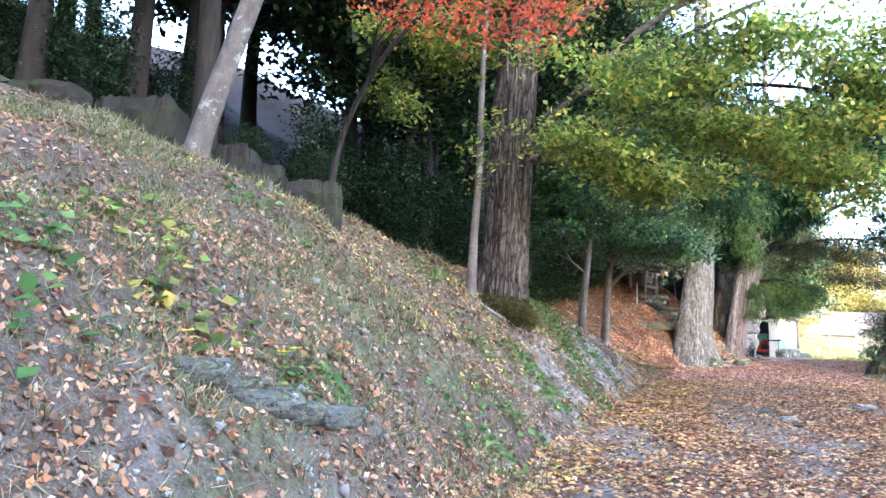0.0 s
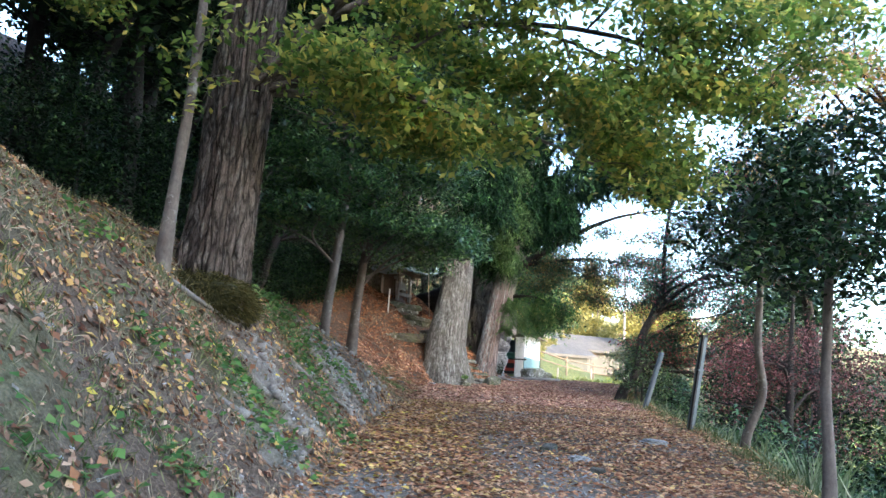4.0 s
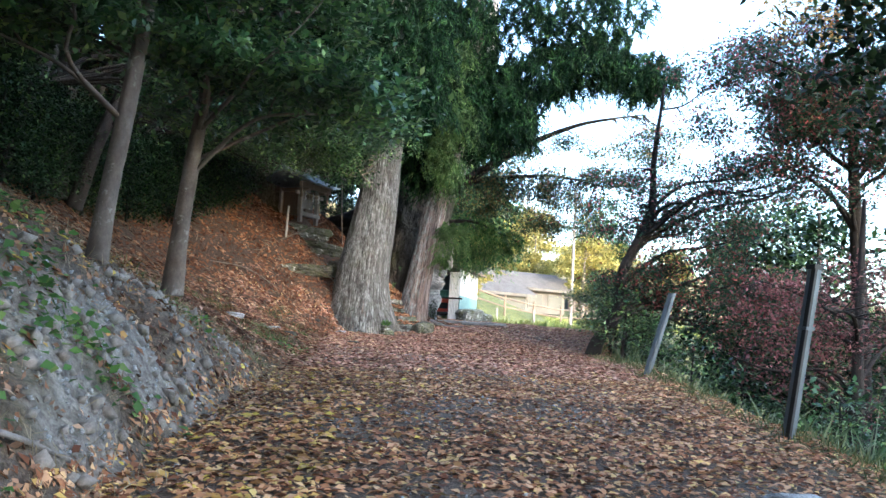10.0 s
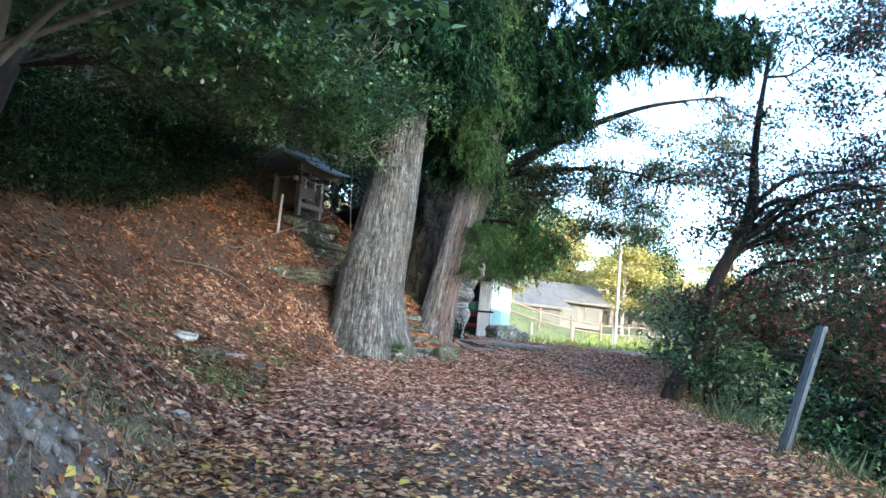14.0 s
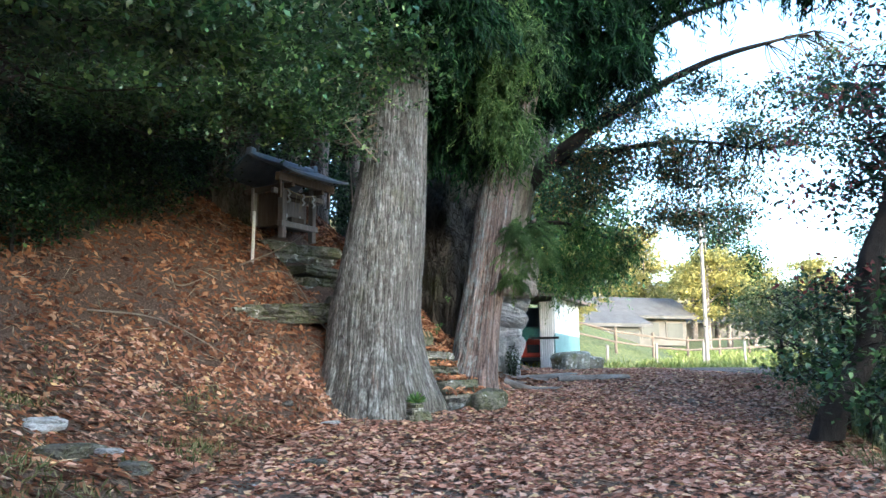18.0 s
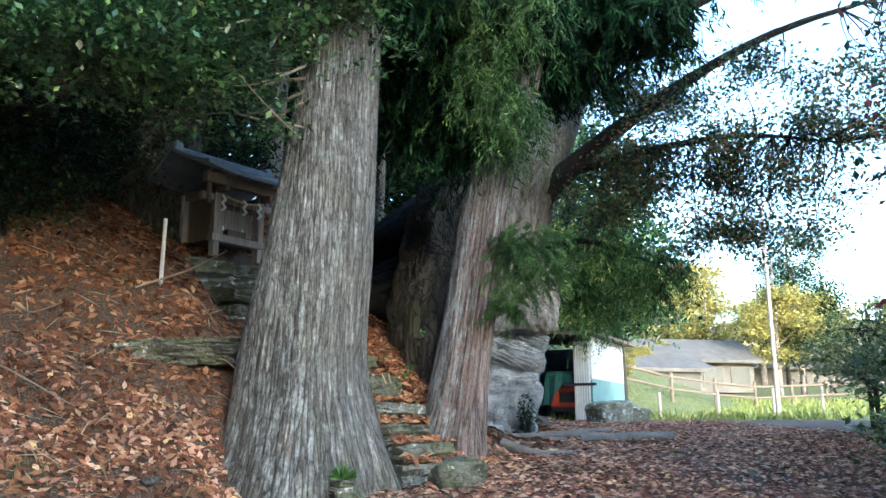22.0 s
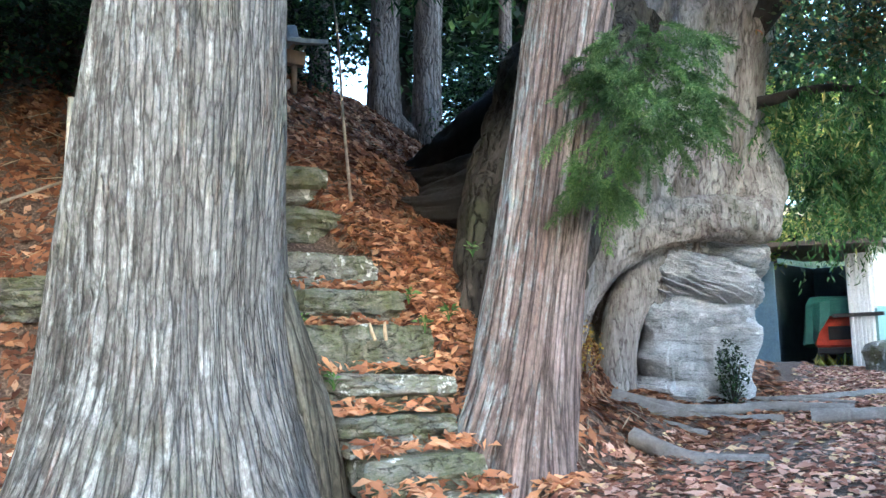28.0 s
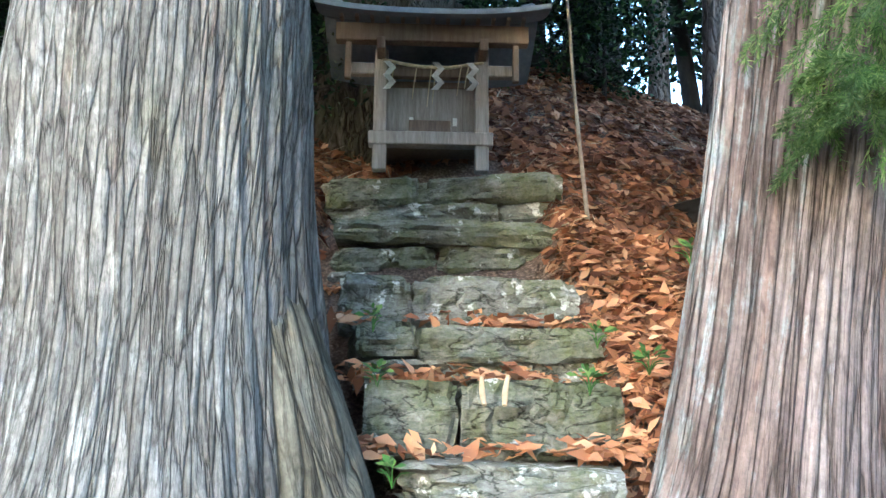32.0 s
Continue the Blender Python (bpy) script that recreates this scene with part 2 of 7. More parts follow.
    if lichen:
        dot = t.nodes.new("ShaderNodeVectorMath")
        dot.operation = "DOT_PRODUCT"
        dot.inputs[1].default_value = side
        t.links.new(co.outputs["Normal"], dot.inputs[0])
        spots = math_node("MULTIPLY_ADD", dot.outputs["Value"], 0.13, math_node("MULTIPLY_ADD", strip, 0.2, math_node("MULTIPLY", noise_tex(t, 9.0, (1, 1, 0.6), 8, 0.75), 0.8)))
        col = mixc(t, ramp(t, spots, [(lichen_at[0], (0, 0, 0)), (lichen_at[1], (0.85, 0.85, 0.85))]), col, lichen)
    if moss:
        col = mixc(t, ramp(t, noise_tex(t, 1.6, (1, 1, 0.6), 7, 0.7), [(0.54, (0, 0, 0)), (0.70, (0.8, 0.8, 0.8))]), col, moss)
    col = mixc(t, 1.0, col, ramp(t, strip, [(0.3, (0.80, 0.79, 0.78)), (0.5, (1.0, 1.0, 1.0)), (0.7, (1.18, 1.18, 1.18))]), "MULTIPLY")
    gray = t.nodes.new("ShaderNodeRGBToBW")
    t.links.new(tone, gray.inputs[0])
    col = mixc(t, 1.0, col, ramp(t, gray.outputs[0], [(0.25, (0.80, 0.79, 0.78)), (0.75, (1.2, 1.2, 1.2))]), "MULTIPLY")
    col = mixc(t, 1.0, col, ramp(t, flake, [(0.3, (0.62, 0.62, 0.62)), (0.5, (1.0, 1.0, 1.0)), (0.7, (1.4, 1.4, 1.4))]), "MULTIPLY")
    col = mixc(t, 1.0, col, ramp(t, split, [(0.0, (0.62, 0.61, 0.60)), (crack * 0.9, (1, 1, 1))]), "MULTIPLY")
    mid = 0.5 + dark / 2
    col = mixc(t, 1.0, col, ramp(t, ridge, [(0.0, (dark, dark * 0.96, dark * 0.92)), (crack * 0.5, (mid, mid, mid)), (crack, (0.95, 0.95, 0.95)), (crack * 3, (1.08, 1.08, 1.08))]), "MULTIPLY")
    t.links.new(col, b.inputs["Base Color"])
    b.inputs["Roughness"].default_value = 0.95
    b.inputs["Specular IOR Level"].default_value = 0.2
    top = ramp(t, ridge, [(0.0, (0, 0, 0)), (crack, (0.7, 0.7, 0.7)), (crack * 3, (1, 1, 1))])
    bump(t, b, math_node("MULTIPLY_ADD", flake, 0.35, math_node("MULTIPLY_ADD", strip, 0.5, top)), 0.9, depth)
    return m


def old_stone(name, tints, moss, lichen, lichen_at=(0.60, 0.64), beds=(1.5, 1.5, 11), crack=0.03, moss_at=(0.47, 0.62), dark=0.3):
    """Bedded stone: thin dark splits along the beds, moss in patches, pale lichen spots."""
    m, t, b = nodes(name)
    n1 = noise_tex(t, 1.0, beds, 4, 0.6, 0.6)
    off = t.nodes.new("ShaderNodeMath")
    off.operation = "SUBTRACT"
    off.inputs[1].default_value = 0.5
    t.links.new(n1, off.inputs[0])
    ridge = t.nodes.new("ShaderNodeMath")
    ridge.operation = "ABSOLUTE"
    t.links.new(off.outputs[0], ridge.inputs[0])
    grain = noise_tex(t, 38.0, (1, 1, 1.8), 6, 0.75)
    col = ramp(t, noise_tex(t, 3.0, (1, 1, 2.2), 7, 0.65), tints)
    col = mixc(t, ramp(t, noise_tex(t, 4.2, (1, 1, 1), 8, 0.72), [(moss_at[0], (0, 0, 0)), (moss_at[1], (0.85, 0.85, 0.85))]), col, moss)
    col = mixc(t, ramp(t, noise_tex(t, 7.0, (1, 1, 1), 6, 0.62), [(lichen_at[0], (0, 0, 0)), (lichen_at[1], (0.9, 0.9, 0.9))]), col, lichen)
    col = mixc(t, 1.0, col, ramp(t, grain, [(0.3, (0.55, 0.55, 0.53)), (0.5, (1, 1, 1)), (0.72, (1.4, 1.4, 1.4))]), "MULTIPLY")
    col = mixc(t, 1.0, col, ramp(t, ridge.outputs[0], [(0.0, (dark, dark, dark * 0.95)), (crack * 0.5, (0.5 + dark / 2, 0.5 + dark / 2, 0.5 + dark / 2)), (crack, (1, 1, 1)), (0.5, (1.05, 1.05, 1.05))]), "MULTIPLY")
    t.links.new(col, b.inputs["Base Color"])
    b.inputs["Roughness"].default_value = 0.92
    b.inputs["Specular IOR Level"].default_value = 0.25
    top = ramp(t, ridge.outputs[0], [(0.0, (0, 0, 0)), (crack, (0.7, 0.7, 0.7)), (0.25, (1, 1, 1))])
    h = t.nodes.new("ShaderNodeMath")
    h.operation = "MULTIPLY_ADD"
    h.inputs[1].default_value = 0.7
    t.links.new(grain, h.inputs[0])
    t.links.new(top, h.inputs[2])
    bump(t, b, h.outputs[0], 0.9, 0.03)
    return m


GROUND = ground_material()
CEDAR = trunk_bark("cedar_bark", [(0.35, (0.11, 0.106, 0.098)), (0.5, (0.17, 0.166, 0.156)), (0.65, (0.235, 0.234, 0.224))], 16.0, (0.02, -0.015), 2.2, (0.24, 0.18, 0.15), (0.62, 0.74), (0.43, 0.46, 0.455), (0.57, 0.74), (-0.35, -0.75, 0.0), (0.15, 0.15, 0.108), 0.48, 0.09)
CEDAR_RED = trunk_bark("red_cedar_bark", [(0.36, (0.155, 0.12, 0.107)), (0.5, (0.232, 0.184, 0.166)), (0.64, (0.32, 0.274, 0.256))], 6.5, (0.155, 0.06), 0.8, (0.31, 0.215, 0.18), (0.56, 0.70), (0.36, 0.415, 0.42), (0.55, 0.68), (-0.95, -0.3, 0.0), None, 0.40, 0.09, 0.025)
MOSSFLARE = trunk_bark("mossy_flare_bark", [(0.35, (0.075, 0.07, 0.052)), (0.5, (0.12, 0.113, 0.088)), (0.65, (0.17, 0.16, 0.13))], 11.0, (0.02, -0.015), 1.4, None, (0.6, 0.7), (0.24, 0.25, 0.22), (0.60, 0.74), (-0.3, -0.8, 0.0), (0.10, 0.105, 0.05), 0.45, 0.10)
OLDTRUNK = trunk_bark("old_furrowed_bark", [(0.35, (0.075, 0.058, 0.049)), (0.5, (0.13, 0.104, 0.089)), (0.65, (0.20, 0.168, 0.147))], 6.0, (0.035, -0.01), 1.9, None, (0.6, 0.7), (0.27, 0.255, 0.225), (0.60, 0.74), (-0.3, -0.8, 0.0), (0.09, 0.085, 0.045), 0.28, 0.14, 0.045)
MOSSBARK = bark("mossy_bark", [(0.35, (0.055, 0.05, 0.036)), (0.6, (0.125, 0.115, 0.088))], (18, 18, 2.2), 0.025, 0.03, (0.26, 0.265, 0.23), (0.64, 0.72), 12.0, None, (0.075, 0.078, 0.032), dark=0.5)
GNARL = bark("gnarled_bark", [(0.35, (0.22, 0.192, 0.172)), (0.5, (0.345, 0.314, 0.288)), (0.65, (0.46, 0.43, 0.405))], (13, 13, 2.6), 0.02, 0.03, (0.42, 0.42, 0.40), (0.58, 0.72), 5.0, None, (0.17, 0.16, 0.12), dark=0.55)
BARK = bark("furrowed_bark", [(0.35, (0.12, 0.095, 0.082)), (0.5, (0.20, 0.163, 0.142)), (0.65, (0.29, 0.25, 0.22))], (14, 14, 3.2), 0.05, 0.05, (0.31, 0.285, 0.255), (0.62, 0.74), 5.0, dark=0.35)
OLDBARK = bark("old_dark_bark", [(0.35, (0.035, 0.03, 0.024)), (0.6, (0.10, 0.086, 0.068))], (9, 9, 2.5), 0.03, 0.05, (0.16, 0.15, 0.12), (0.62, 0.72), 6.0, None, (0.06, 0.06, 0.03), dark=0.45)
SMOOTH = surface("smooth_bark", [(0.3, (0.085, 0.068, 0.058)), (0.55, (0.16, 0.134, 0.117)), (0.75, (0.25, 0.226, 0.205))], 6.0, (1, 1, 0.6), 0.9, 40.0, 0.012, 0.6, patch=(0.34, 0.335, 0.31), patch_scale=4.0, patch_at=(0.57, 0.64))
# near black: on the boughs and wood trunks this colour includes shade
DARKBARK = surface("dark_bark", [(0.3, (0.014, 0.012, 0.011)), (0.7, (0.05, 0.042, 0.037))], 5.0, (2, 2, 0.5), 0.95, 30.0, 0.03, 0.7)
TWIG = surface("dry_twig", [(0.3, (0.17, 0.13, 0.10)), (0.7, (0.34, 0.29, 0.23))], 8.0, (1, 1, 1), 0.9, 50.0, 0.005, 0.4)
PALESTICK = surface("split_stick_wood", [(0.3, (0.40, 0.29, 0.17)), (0.7, (0.55, 0.42, 0.27))], 8.0, rough=0.8, relief=0.004)
STONE = old_stone("mossy_stone", [(0.35, (0.135, 0.135, 0.105)), (0.5, (0.215, 0.215, 0.175)), (0.65, (0.31, 0.305, 0.265))], (0.125, 0.138, 0.062), (0.60, 0.61, 0.57), (0.63, 0.67), (2.5, 2.5, 9), 0.016, (0.42, 0.6), 0.40)
LICHEN = old_stone("lichen_stone", [(0.35, (0.17, 0.17, 0.145)), (0.5, (0.27, 0.268, 0.235)), (0.65, (0.37, 0.365, 0.335))], (0.155, 0.168, 0.085), (0.68, 0.69, 0.65), (0.57, 0.61), (2.5, 2.5, 9), 0.016, (0.46, 0.62), 0.42)
LEDGE = old_stone("dark_ledge_stone", [(0.35, (0.09, 0.088, 0.08)), (0.5, (0.15, 0.147, 0.135)), (0.65, (0.23, 0.226, 0.21))], (0.11, 0.115, 0.06), (0.45, 0.45, 0.42), (0.62, 0.68), (3, 3, 9), 0.016, (0.46, 0.62), 0.45)
SCHIST = old_stone("grey_schist", [(0.35, (0.30, 0.31, 0.32)), (0.5, (0.44, 0.455, 0.47)), (0.65, (0.58, 0.595, 0.61))], (0.40, 0.40, 0.39), (0.68, 0.69, 0.69), (0.56, 0.72), (0.9, 0.9, 8), 0.010, (0.52, 0.70), 0.5)
OLDWOOD = surface("weathered_wood", [(0.3, (0.20, 0.175, 0.155)), (0.6, (0.33, 0.30, 0.275)), (0.8, (0.42, 0.39, 0.36))], 4.0, (8, 8, 0.8), 0.85, 40.0, 0.006, 0.5, fine_stretch=(4, 4, 0.3))
PALEWOOD = surface("pale_wood", [(0.3, (0.24, 0.20, 0.16)), (0.7, (0.38, 0.33, 0.275))], 4.0, (8, 8, 0.8), 0.8, 40.0, 0.004, 0.4)
BROWNWOOD = surface("brown_wood", [(0.3, (0.11, 0.08, 0.062)), (0.7, (0.21, 0.16, 0.125))], 4.0, (8, 8, 0.8), 0.85, 40.0, 0.004, 0.4)
ROOFMETAL = surface("blue_grey_roof", [(0.3, (0.16, 0.20, 0.26)), (0.7, (0.27, 0.32, 0.38))], 3.0, (1, 1, 1), 0.45, 20.0, 0.003, 0.3, metal=0.3)
PAPER = surface("white_paper", [(0.3, (0.74, 0.74, 0.72)), (0.7, (0.85, 0.85, 0.83))], 8.0, rough=0.8, relief=0.002)
ROPE = surface("straw_rope", [(0.3, (0.42, 0.34, 0.20)), (0.7, (0.62, 0.53, 0.36))], 30.0, rough=0.9, relief=0.004)
STEEL = surface("grey_steel", [(0.3, (0.10, 0.13, 0.155)), (0.7, (0.17, 0.205, 0.235))], 3.0, (1, 1, 0.4), 0.5, 30.0, 0.002, 0.3, metal=0.2, patch=(0.17, 0.13, 0.10), patch_scale=5.0, patch_at=(0.68, 0.74))
BLACK = surface("black_rubber", [(0.3, (0.012, 0.012, 0.014)), (0.7, (0.03, 0.03, 0.033))], 6.0, rough=0.6, relief=0.002)
WHITE = surface("white_paint", [(0.3, (0.66, 0.67, 0.66)), (0.7, (0.82, 0.82, 0.80))], 2.5, rough=0.7, relief=0.004)
TEAL = surface("teal_sheet", [(0.3, (0.13, 0.24, 0.24)), (0.7, (0.20, 0.33, 0.32))], 2.5, rough=0.6, relief=0.004)
BLUE = surface("blue_sheet", [(0.3, (0.10, 0.17, 0.24)), (0.7, (0.18, 0.27, 0.34))], 2.5, rough=0.5, relief=0.004)
TARP = surface("green_tarp", [(0.3, (0.02, 0.10, 0.075)), (0.7, (0.05, 0.18, 0.13))], 5.0, rough=0.45, relief=0.05)
REDPAINT = surface("red_paint", [(0.3, (0.50, 0.05, 0.03)), (0.7, (0.66, 0.10, 0.06))], 4.0, rough=0.4, relief=0.002)
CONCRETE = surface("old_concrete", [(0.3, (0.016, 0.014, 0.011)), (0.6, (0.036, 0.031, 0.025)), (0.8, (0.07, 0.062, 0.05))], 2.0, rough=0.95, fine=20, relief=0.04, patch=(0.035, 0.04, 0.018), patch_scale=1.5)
PLASTER = surface("house_plaster", [(0.3, (0.08, 0.075, 0.068)), (0.7, (0.14, 0.132, 0.12))], 1.5, rough=0.9, relief=0.01)
TILEROOF = surface("house_roof", [(0.3, (0.06, 0.056, 0.053)), (0.7, (0.12, 0.114, 0.108))], 1.5, rough=0.8, relief=0.02)
DARKGLASS = surface("window_glass", [(0.3, (0.03, 0.035, 0.04)), (0.7, (0.06, 0.065, 0.07))], 1.0, rough=0.12, relief=0.0005)
HILL = surface("far_woods", [(0.3, (0.10, 0.11, 0.05)), (0.5, (0.24, 0.20, 0.09)), (0.7, (0.36, 0.30, 0.14))], 0.12, rough=0.95, fine=1.2, relief=0.8)

L_PATH = leafy("fallen_leaves", [(0.0, (0.15, 0.065, 0.042)), (0.25, (0.34, 0.155, 0.10)), (0.55, (0.51, 0.275, 0.19)), (0.85, (0.66, 0.45, 0.345)), (0.98, (0.72, 0.54, 0.26))], 0.75, 0.2, 0.2)
L_NEAR = leafy("orange_brown_fallen_leaves", [(0.0, (0.13, 0.052, 0.028)), (0.25, (0.33, 0.14, 0.07)), (0.55, (0.51, 0.265, 0.135)), (0.85, (0.66, 0.43, 0.26)), (0.98, (0.74, 0.55, 0.20))], 0.72, 0.2, 0.25)
L_GOLD = leafy("gold_leaves", [(0.0, (0.35, 0.17, 0.06)), (0.4, (0.52, 0.30, 0.10)), (0.75, (0.66, 0.46, 0.14)), (1.0, (0.72, 0.60, 0.10))], 0.7, 0.25, 0.25)
L_RUST = leafy("rust_leaves", [(0.0, (0.07, 0.028, 0.017)), (0.4, (0.185, 0.078, 0.04)), (0.8, (0.32, 0.155, 0.08)), (1.0, (0.48, 0.30, 0.19))], 0.75, 0.2, 0.2, clump=0.6)
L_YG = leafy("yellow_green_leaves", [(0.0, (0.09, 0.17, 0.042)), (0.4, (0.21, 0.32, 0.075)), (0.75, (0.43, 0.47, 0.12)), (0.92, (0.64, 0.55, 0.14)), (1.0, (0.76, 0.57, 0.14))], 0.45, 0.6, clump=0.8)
# set near black: part of the wood's deep shade is in this colour
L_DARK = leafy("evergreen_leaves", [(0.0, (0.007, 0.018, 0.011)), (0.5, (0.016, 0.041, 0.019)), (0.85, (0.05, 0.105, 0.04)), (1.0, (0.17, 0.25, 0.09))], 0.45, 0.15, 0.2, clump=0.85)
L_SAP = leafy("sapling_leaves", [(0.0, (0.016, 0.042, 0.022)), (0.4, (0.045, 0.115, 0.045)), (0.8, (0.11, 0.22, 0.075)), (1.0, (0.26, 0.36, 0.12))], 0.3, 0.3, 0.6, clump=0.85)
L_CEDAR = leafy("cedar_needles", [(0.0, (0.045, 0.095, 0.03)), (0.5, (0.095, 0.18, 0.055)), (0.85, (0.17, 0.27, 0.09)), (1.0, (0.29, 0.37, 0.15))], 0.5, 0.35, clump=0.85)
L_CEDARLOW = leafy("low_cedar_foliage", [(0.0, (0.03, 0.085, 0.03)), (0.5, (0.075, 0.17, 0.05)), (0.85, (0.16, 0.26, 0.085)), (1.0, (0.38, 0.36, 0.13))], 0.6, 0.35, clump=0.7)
L_THIN = leafy("pale_thin_leaves", [(0.0, (0.07, 0.11, 0.045)), (0.6, (0.17, 0.22, 0.09)), (1.0, (0.36, 0.36, 0.18))], 0.6, 0.4)
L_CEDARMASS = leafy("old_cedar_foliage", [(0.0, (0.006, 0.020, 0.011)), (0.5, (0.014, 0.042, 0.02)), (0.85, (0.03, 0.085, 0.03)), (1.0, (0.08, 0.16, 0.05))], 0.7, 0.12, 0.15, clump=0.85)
L_RED = leafy("maple_red_leaves", [(0.0, (0.05, 0.08, 0.045)), (0.25, (0.15, 0.065, 0.062)), (0.6, (0.28, 0.105, 0.11)), (1.0, (0.42, 0.20, 0.20))], 0.6, 0.45)
L_SCARLET = leafy("scarlet_leaves", [(0.0, (0.60, 0.08, 0.04)), (1.0, (0.80, 0.22, 0.10))], 0.6, 0.5)
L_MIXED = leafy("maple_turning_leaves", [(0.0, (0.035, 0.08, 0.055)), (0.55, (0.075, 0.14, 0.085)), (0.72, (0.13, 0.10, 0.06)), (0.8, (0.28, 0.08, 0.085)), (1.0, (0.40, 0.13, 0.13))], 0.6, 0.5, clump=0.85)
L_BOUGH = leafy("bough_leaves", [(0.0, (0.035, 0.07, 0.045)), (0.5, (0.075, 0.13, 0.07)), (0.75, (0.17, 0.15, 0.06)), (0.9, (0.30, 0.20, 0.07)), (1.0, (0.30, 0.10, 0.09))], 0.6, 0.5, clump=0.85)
L_YELLOW = leafy("sunlit_yellow_leaves", [(0.0, (0.22, 0.22, 0.07)), (1.0, (0.50, 0.43, 0.14))], 0.6, 0.4)
L_HERB = leafy("herb_leaves", [(0.0, (0.05, 0.12, 0.03)), (0.6, (0.10, 0.22, 0.05)), (1.0, (0.22, 0.32, 0.09))], 0.55, 0.35)
L_GRASS = leafy("slope_grass", [(0.0, (0.06, 0.09, 0.03)), (0.5, (0.15, 0.17, 0.06)), (1.0, (0.36, 0.33, 0.18))], 0.6, 0.3)
L_SASA = leafy("bamboo_grass", [(0.0, (0.08, 0.12, 0.06)), (0.6, (0.18, 0.24, 0.12)), (1.0, (0.40, 0.44, 0.30))], 0.5, 0.35)
L_FIELD = leafy("field_grass", [(0.0, (0.14, 0.20, 0.05)), (0.6, (0.26, 0.30, 0.08)), (1.0, (0.42, 0.40, 0.16))], 0.6, 0.3)
L_TREAD = leafy("orange_leaves", [(0.0, (0.20, 0.085, 0.045)), (0.35, (0.40, 0.18, 0.09)), (0.75, (0.56, 0.29, 0.15)), (1.0, (0.66, 0.42, 0.26))], 0.7, 0.25, 0.25)
L_DRY = leafy("dry_brown_leaves", [(0.0, (0.09, 0.055, 0.035)), (0.4, (0.24, 0.14, 0.09)), (0.8, (0.42, 0.26, 0.17)), (1.0, (0.62, 0.45, 0.32))], 0.75, 0.2, 0.2)
L_MOSS = leafy("moss_fronds", [(0.0, (0.035, 0.032, 0.012)), (0.6, (0.09, 0.085, 0.03)), (1.0, (0.17, 0.14, 0.055))], 0.9, 0.2, 0.1)
L_STRAW = leafy("dead_grass", [(0.0, (0.20, 0.17, 0.11)), (0.5, (0.34, 0.29, 0.20)), (1.0, (0.50, 0.44, 0.32))], 0.8, 0.2, 0.2)
ROOTBARK = surface("root_bark", [(0.3, (0.15, 0.135, 0.12)), (0.55, (0.25, 0.235, 0.215)), (0.75, (0.36, 0.345, 0.325))], 7.0, (1, 1, 1), 0.95, 45.0, 0.02, 0.8)
CLOD = surface("earth_clods", [(0.3, (0.20, 0.18, 0.16)), (0.55, (0.33, 0.305, 0.28)), (0.8, (0.46, 0.435, 0.405))], 6.0, rough=1.0, fine=50, relief=0.03)
L_ORANGE = leafy("orange_gold_leaves", [(0.0, (0.30, 0.16, 0.05)), (0.5, (0.52, 0.29, 0.09)), (1.0, (0.68, 0.50, 0.20))], 0.6, 0.5)
TANBARK = surface("tan_bark", [(0.3, (0.11, 0.075, 0.045)), (0.6, (0.21, 0.15, 0.095)), (0.8, (0.29, 0.225, 0.155))], 5.0, (1, 1, 0.7), 0.9, 30.0, 0.02, 0.6, patch=(0.07, 0.075, 0.035), patch_scale=3.0, patch_at=(0.52, 0.66))
# bark with the shade on the giant's left flank put into its colour
SHADEBARK = surface("shaded_bark", [(0.3, (0.006, 0.005, 0.005)), (0.6, (0.016, 0.014, 0.013)), (0.8, (0.04, 0.036, 0.033))], 4.0, (2, 2, 0.6), 0.95, 24.0, 0.05, 0.9)
PETAL = leafy("yellow_petals", [(0.0, (0.80, 0.60, 0.02)), (1.0, (0.90, 0.72, 0.05))], 0.5, 0.3)
MOSS = surface("moss", [(0.3, (0.03, 0.032, 0.012)), (0.7, (0.09, 0.08, 0.03))], 9.0, rough=1.0, fine=60, relief=0.05)

# ---- mesh tools ----
rng = np.random.default_rng(7)


def mesh(name, verts, faces, material, smooth=False):
    me = bpy.data.meshes.new(name)
    me.from_pydata([tuple(v) for v in verts], [], [tuple(f) for f in faces])
    me.materials.append(material)
    if smooth:
        me.polygons.foreach_set("use_smooth", [True] * len(me.polygons))
    me.update()
    return me


def fast_mesh(name, verts, quads, material, smooth=False):
    """verts (N, 3) and quads (M, 4) as arrays."""
    me = bpy.data.meshes.new(name)
    verts, quads = np.asarray(verts, np.float32), np.asarray(quads, np.int32)
    k = quads.shape[1]
    me.vertices.add(len(verts))
    me.vertices.foreach_set("co", verts.ravel())
    me.loops.add(quads.size)
    me.loops.foreach_set("vertex_index", quads.ravel())
    me.polygons.add(len(quads))
    me.polygons.foreach_set("loop_start", np.arange(0, quads.size, k, dtype=np.int32))
    if smooth:
        me.polygons.foreach_set("use_smooth", np.ones(len(quads), bool))
    me.materials.append(material)
    me.update(calc_edges=True)
    return me


def thing(name, label, category, group="", at=(0, 0, 0), rz=0.0, kind=""):
    ob = new(name)
    ob.matrix_world = pose(*at, 0, 0, rz)
    return tagged(ob, label, category, group, kind)


def solo(name, me, label, category, group="", kind=""):
    return tagged(new(name, me), label, category, group, kind)


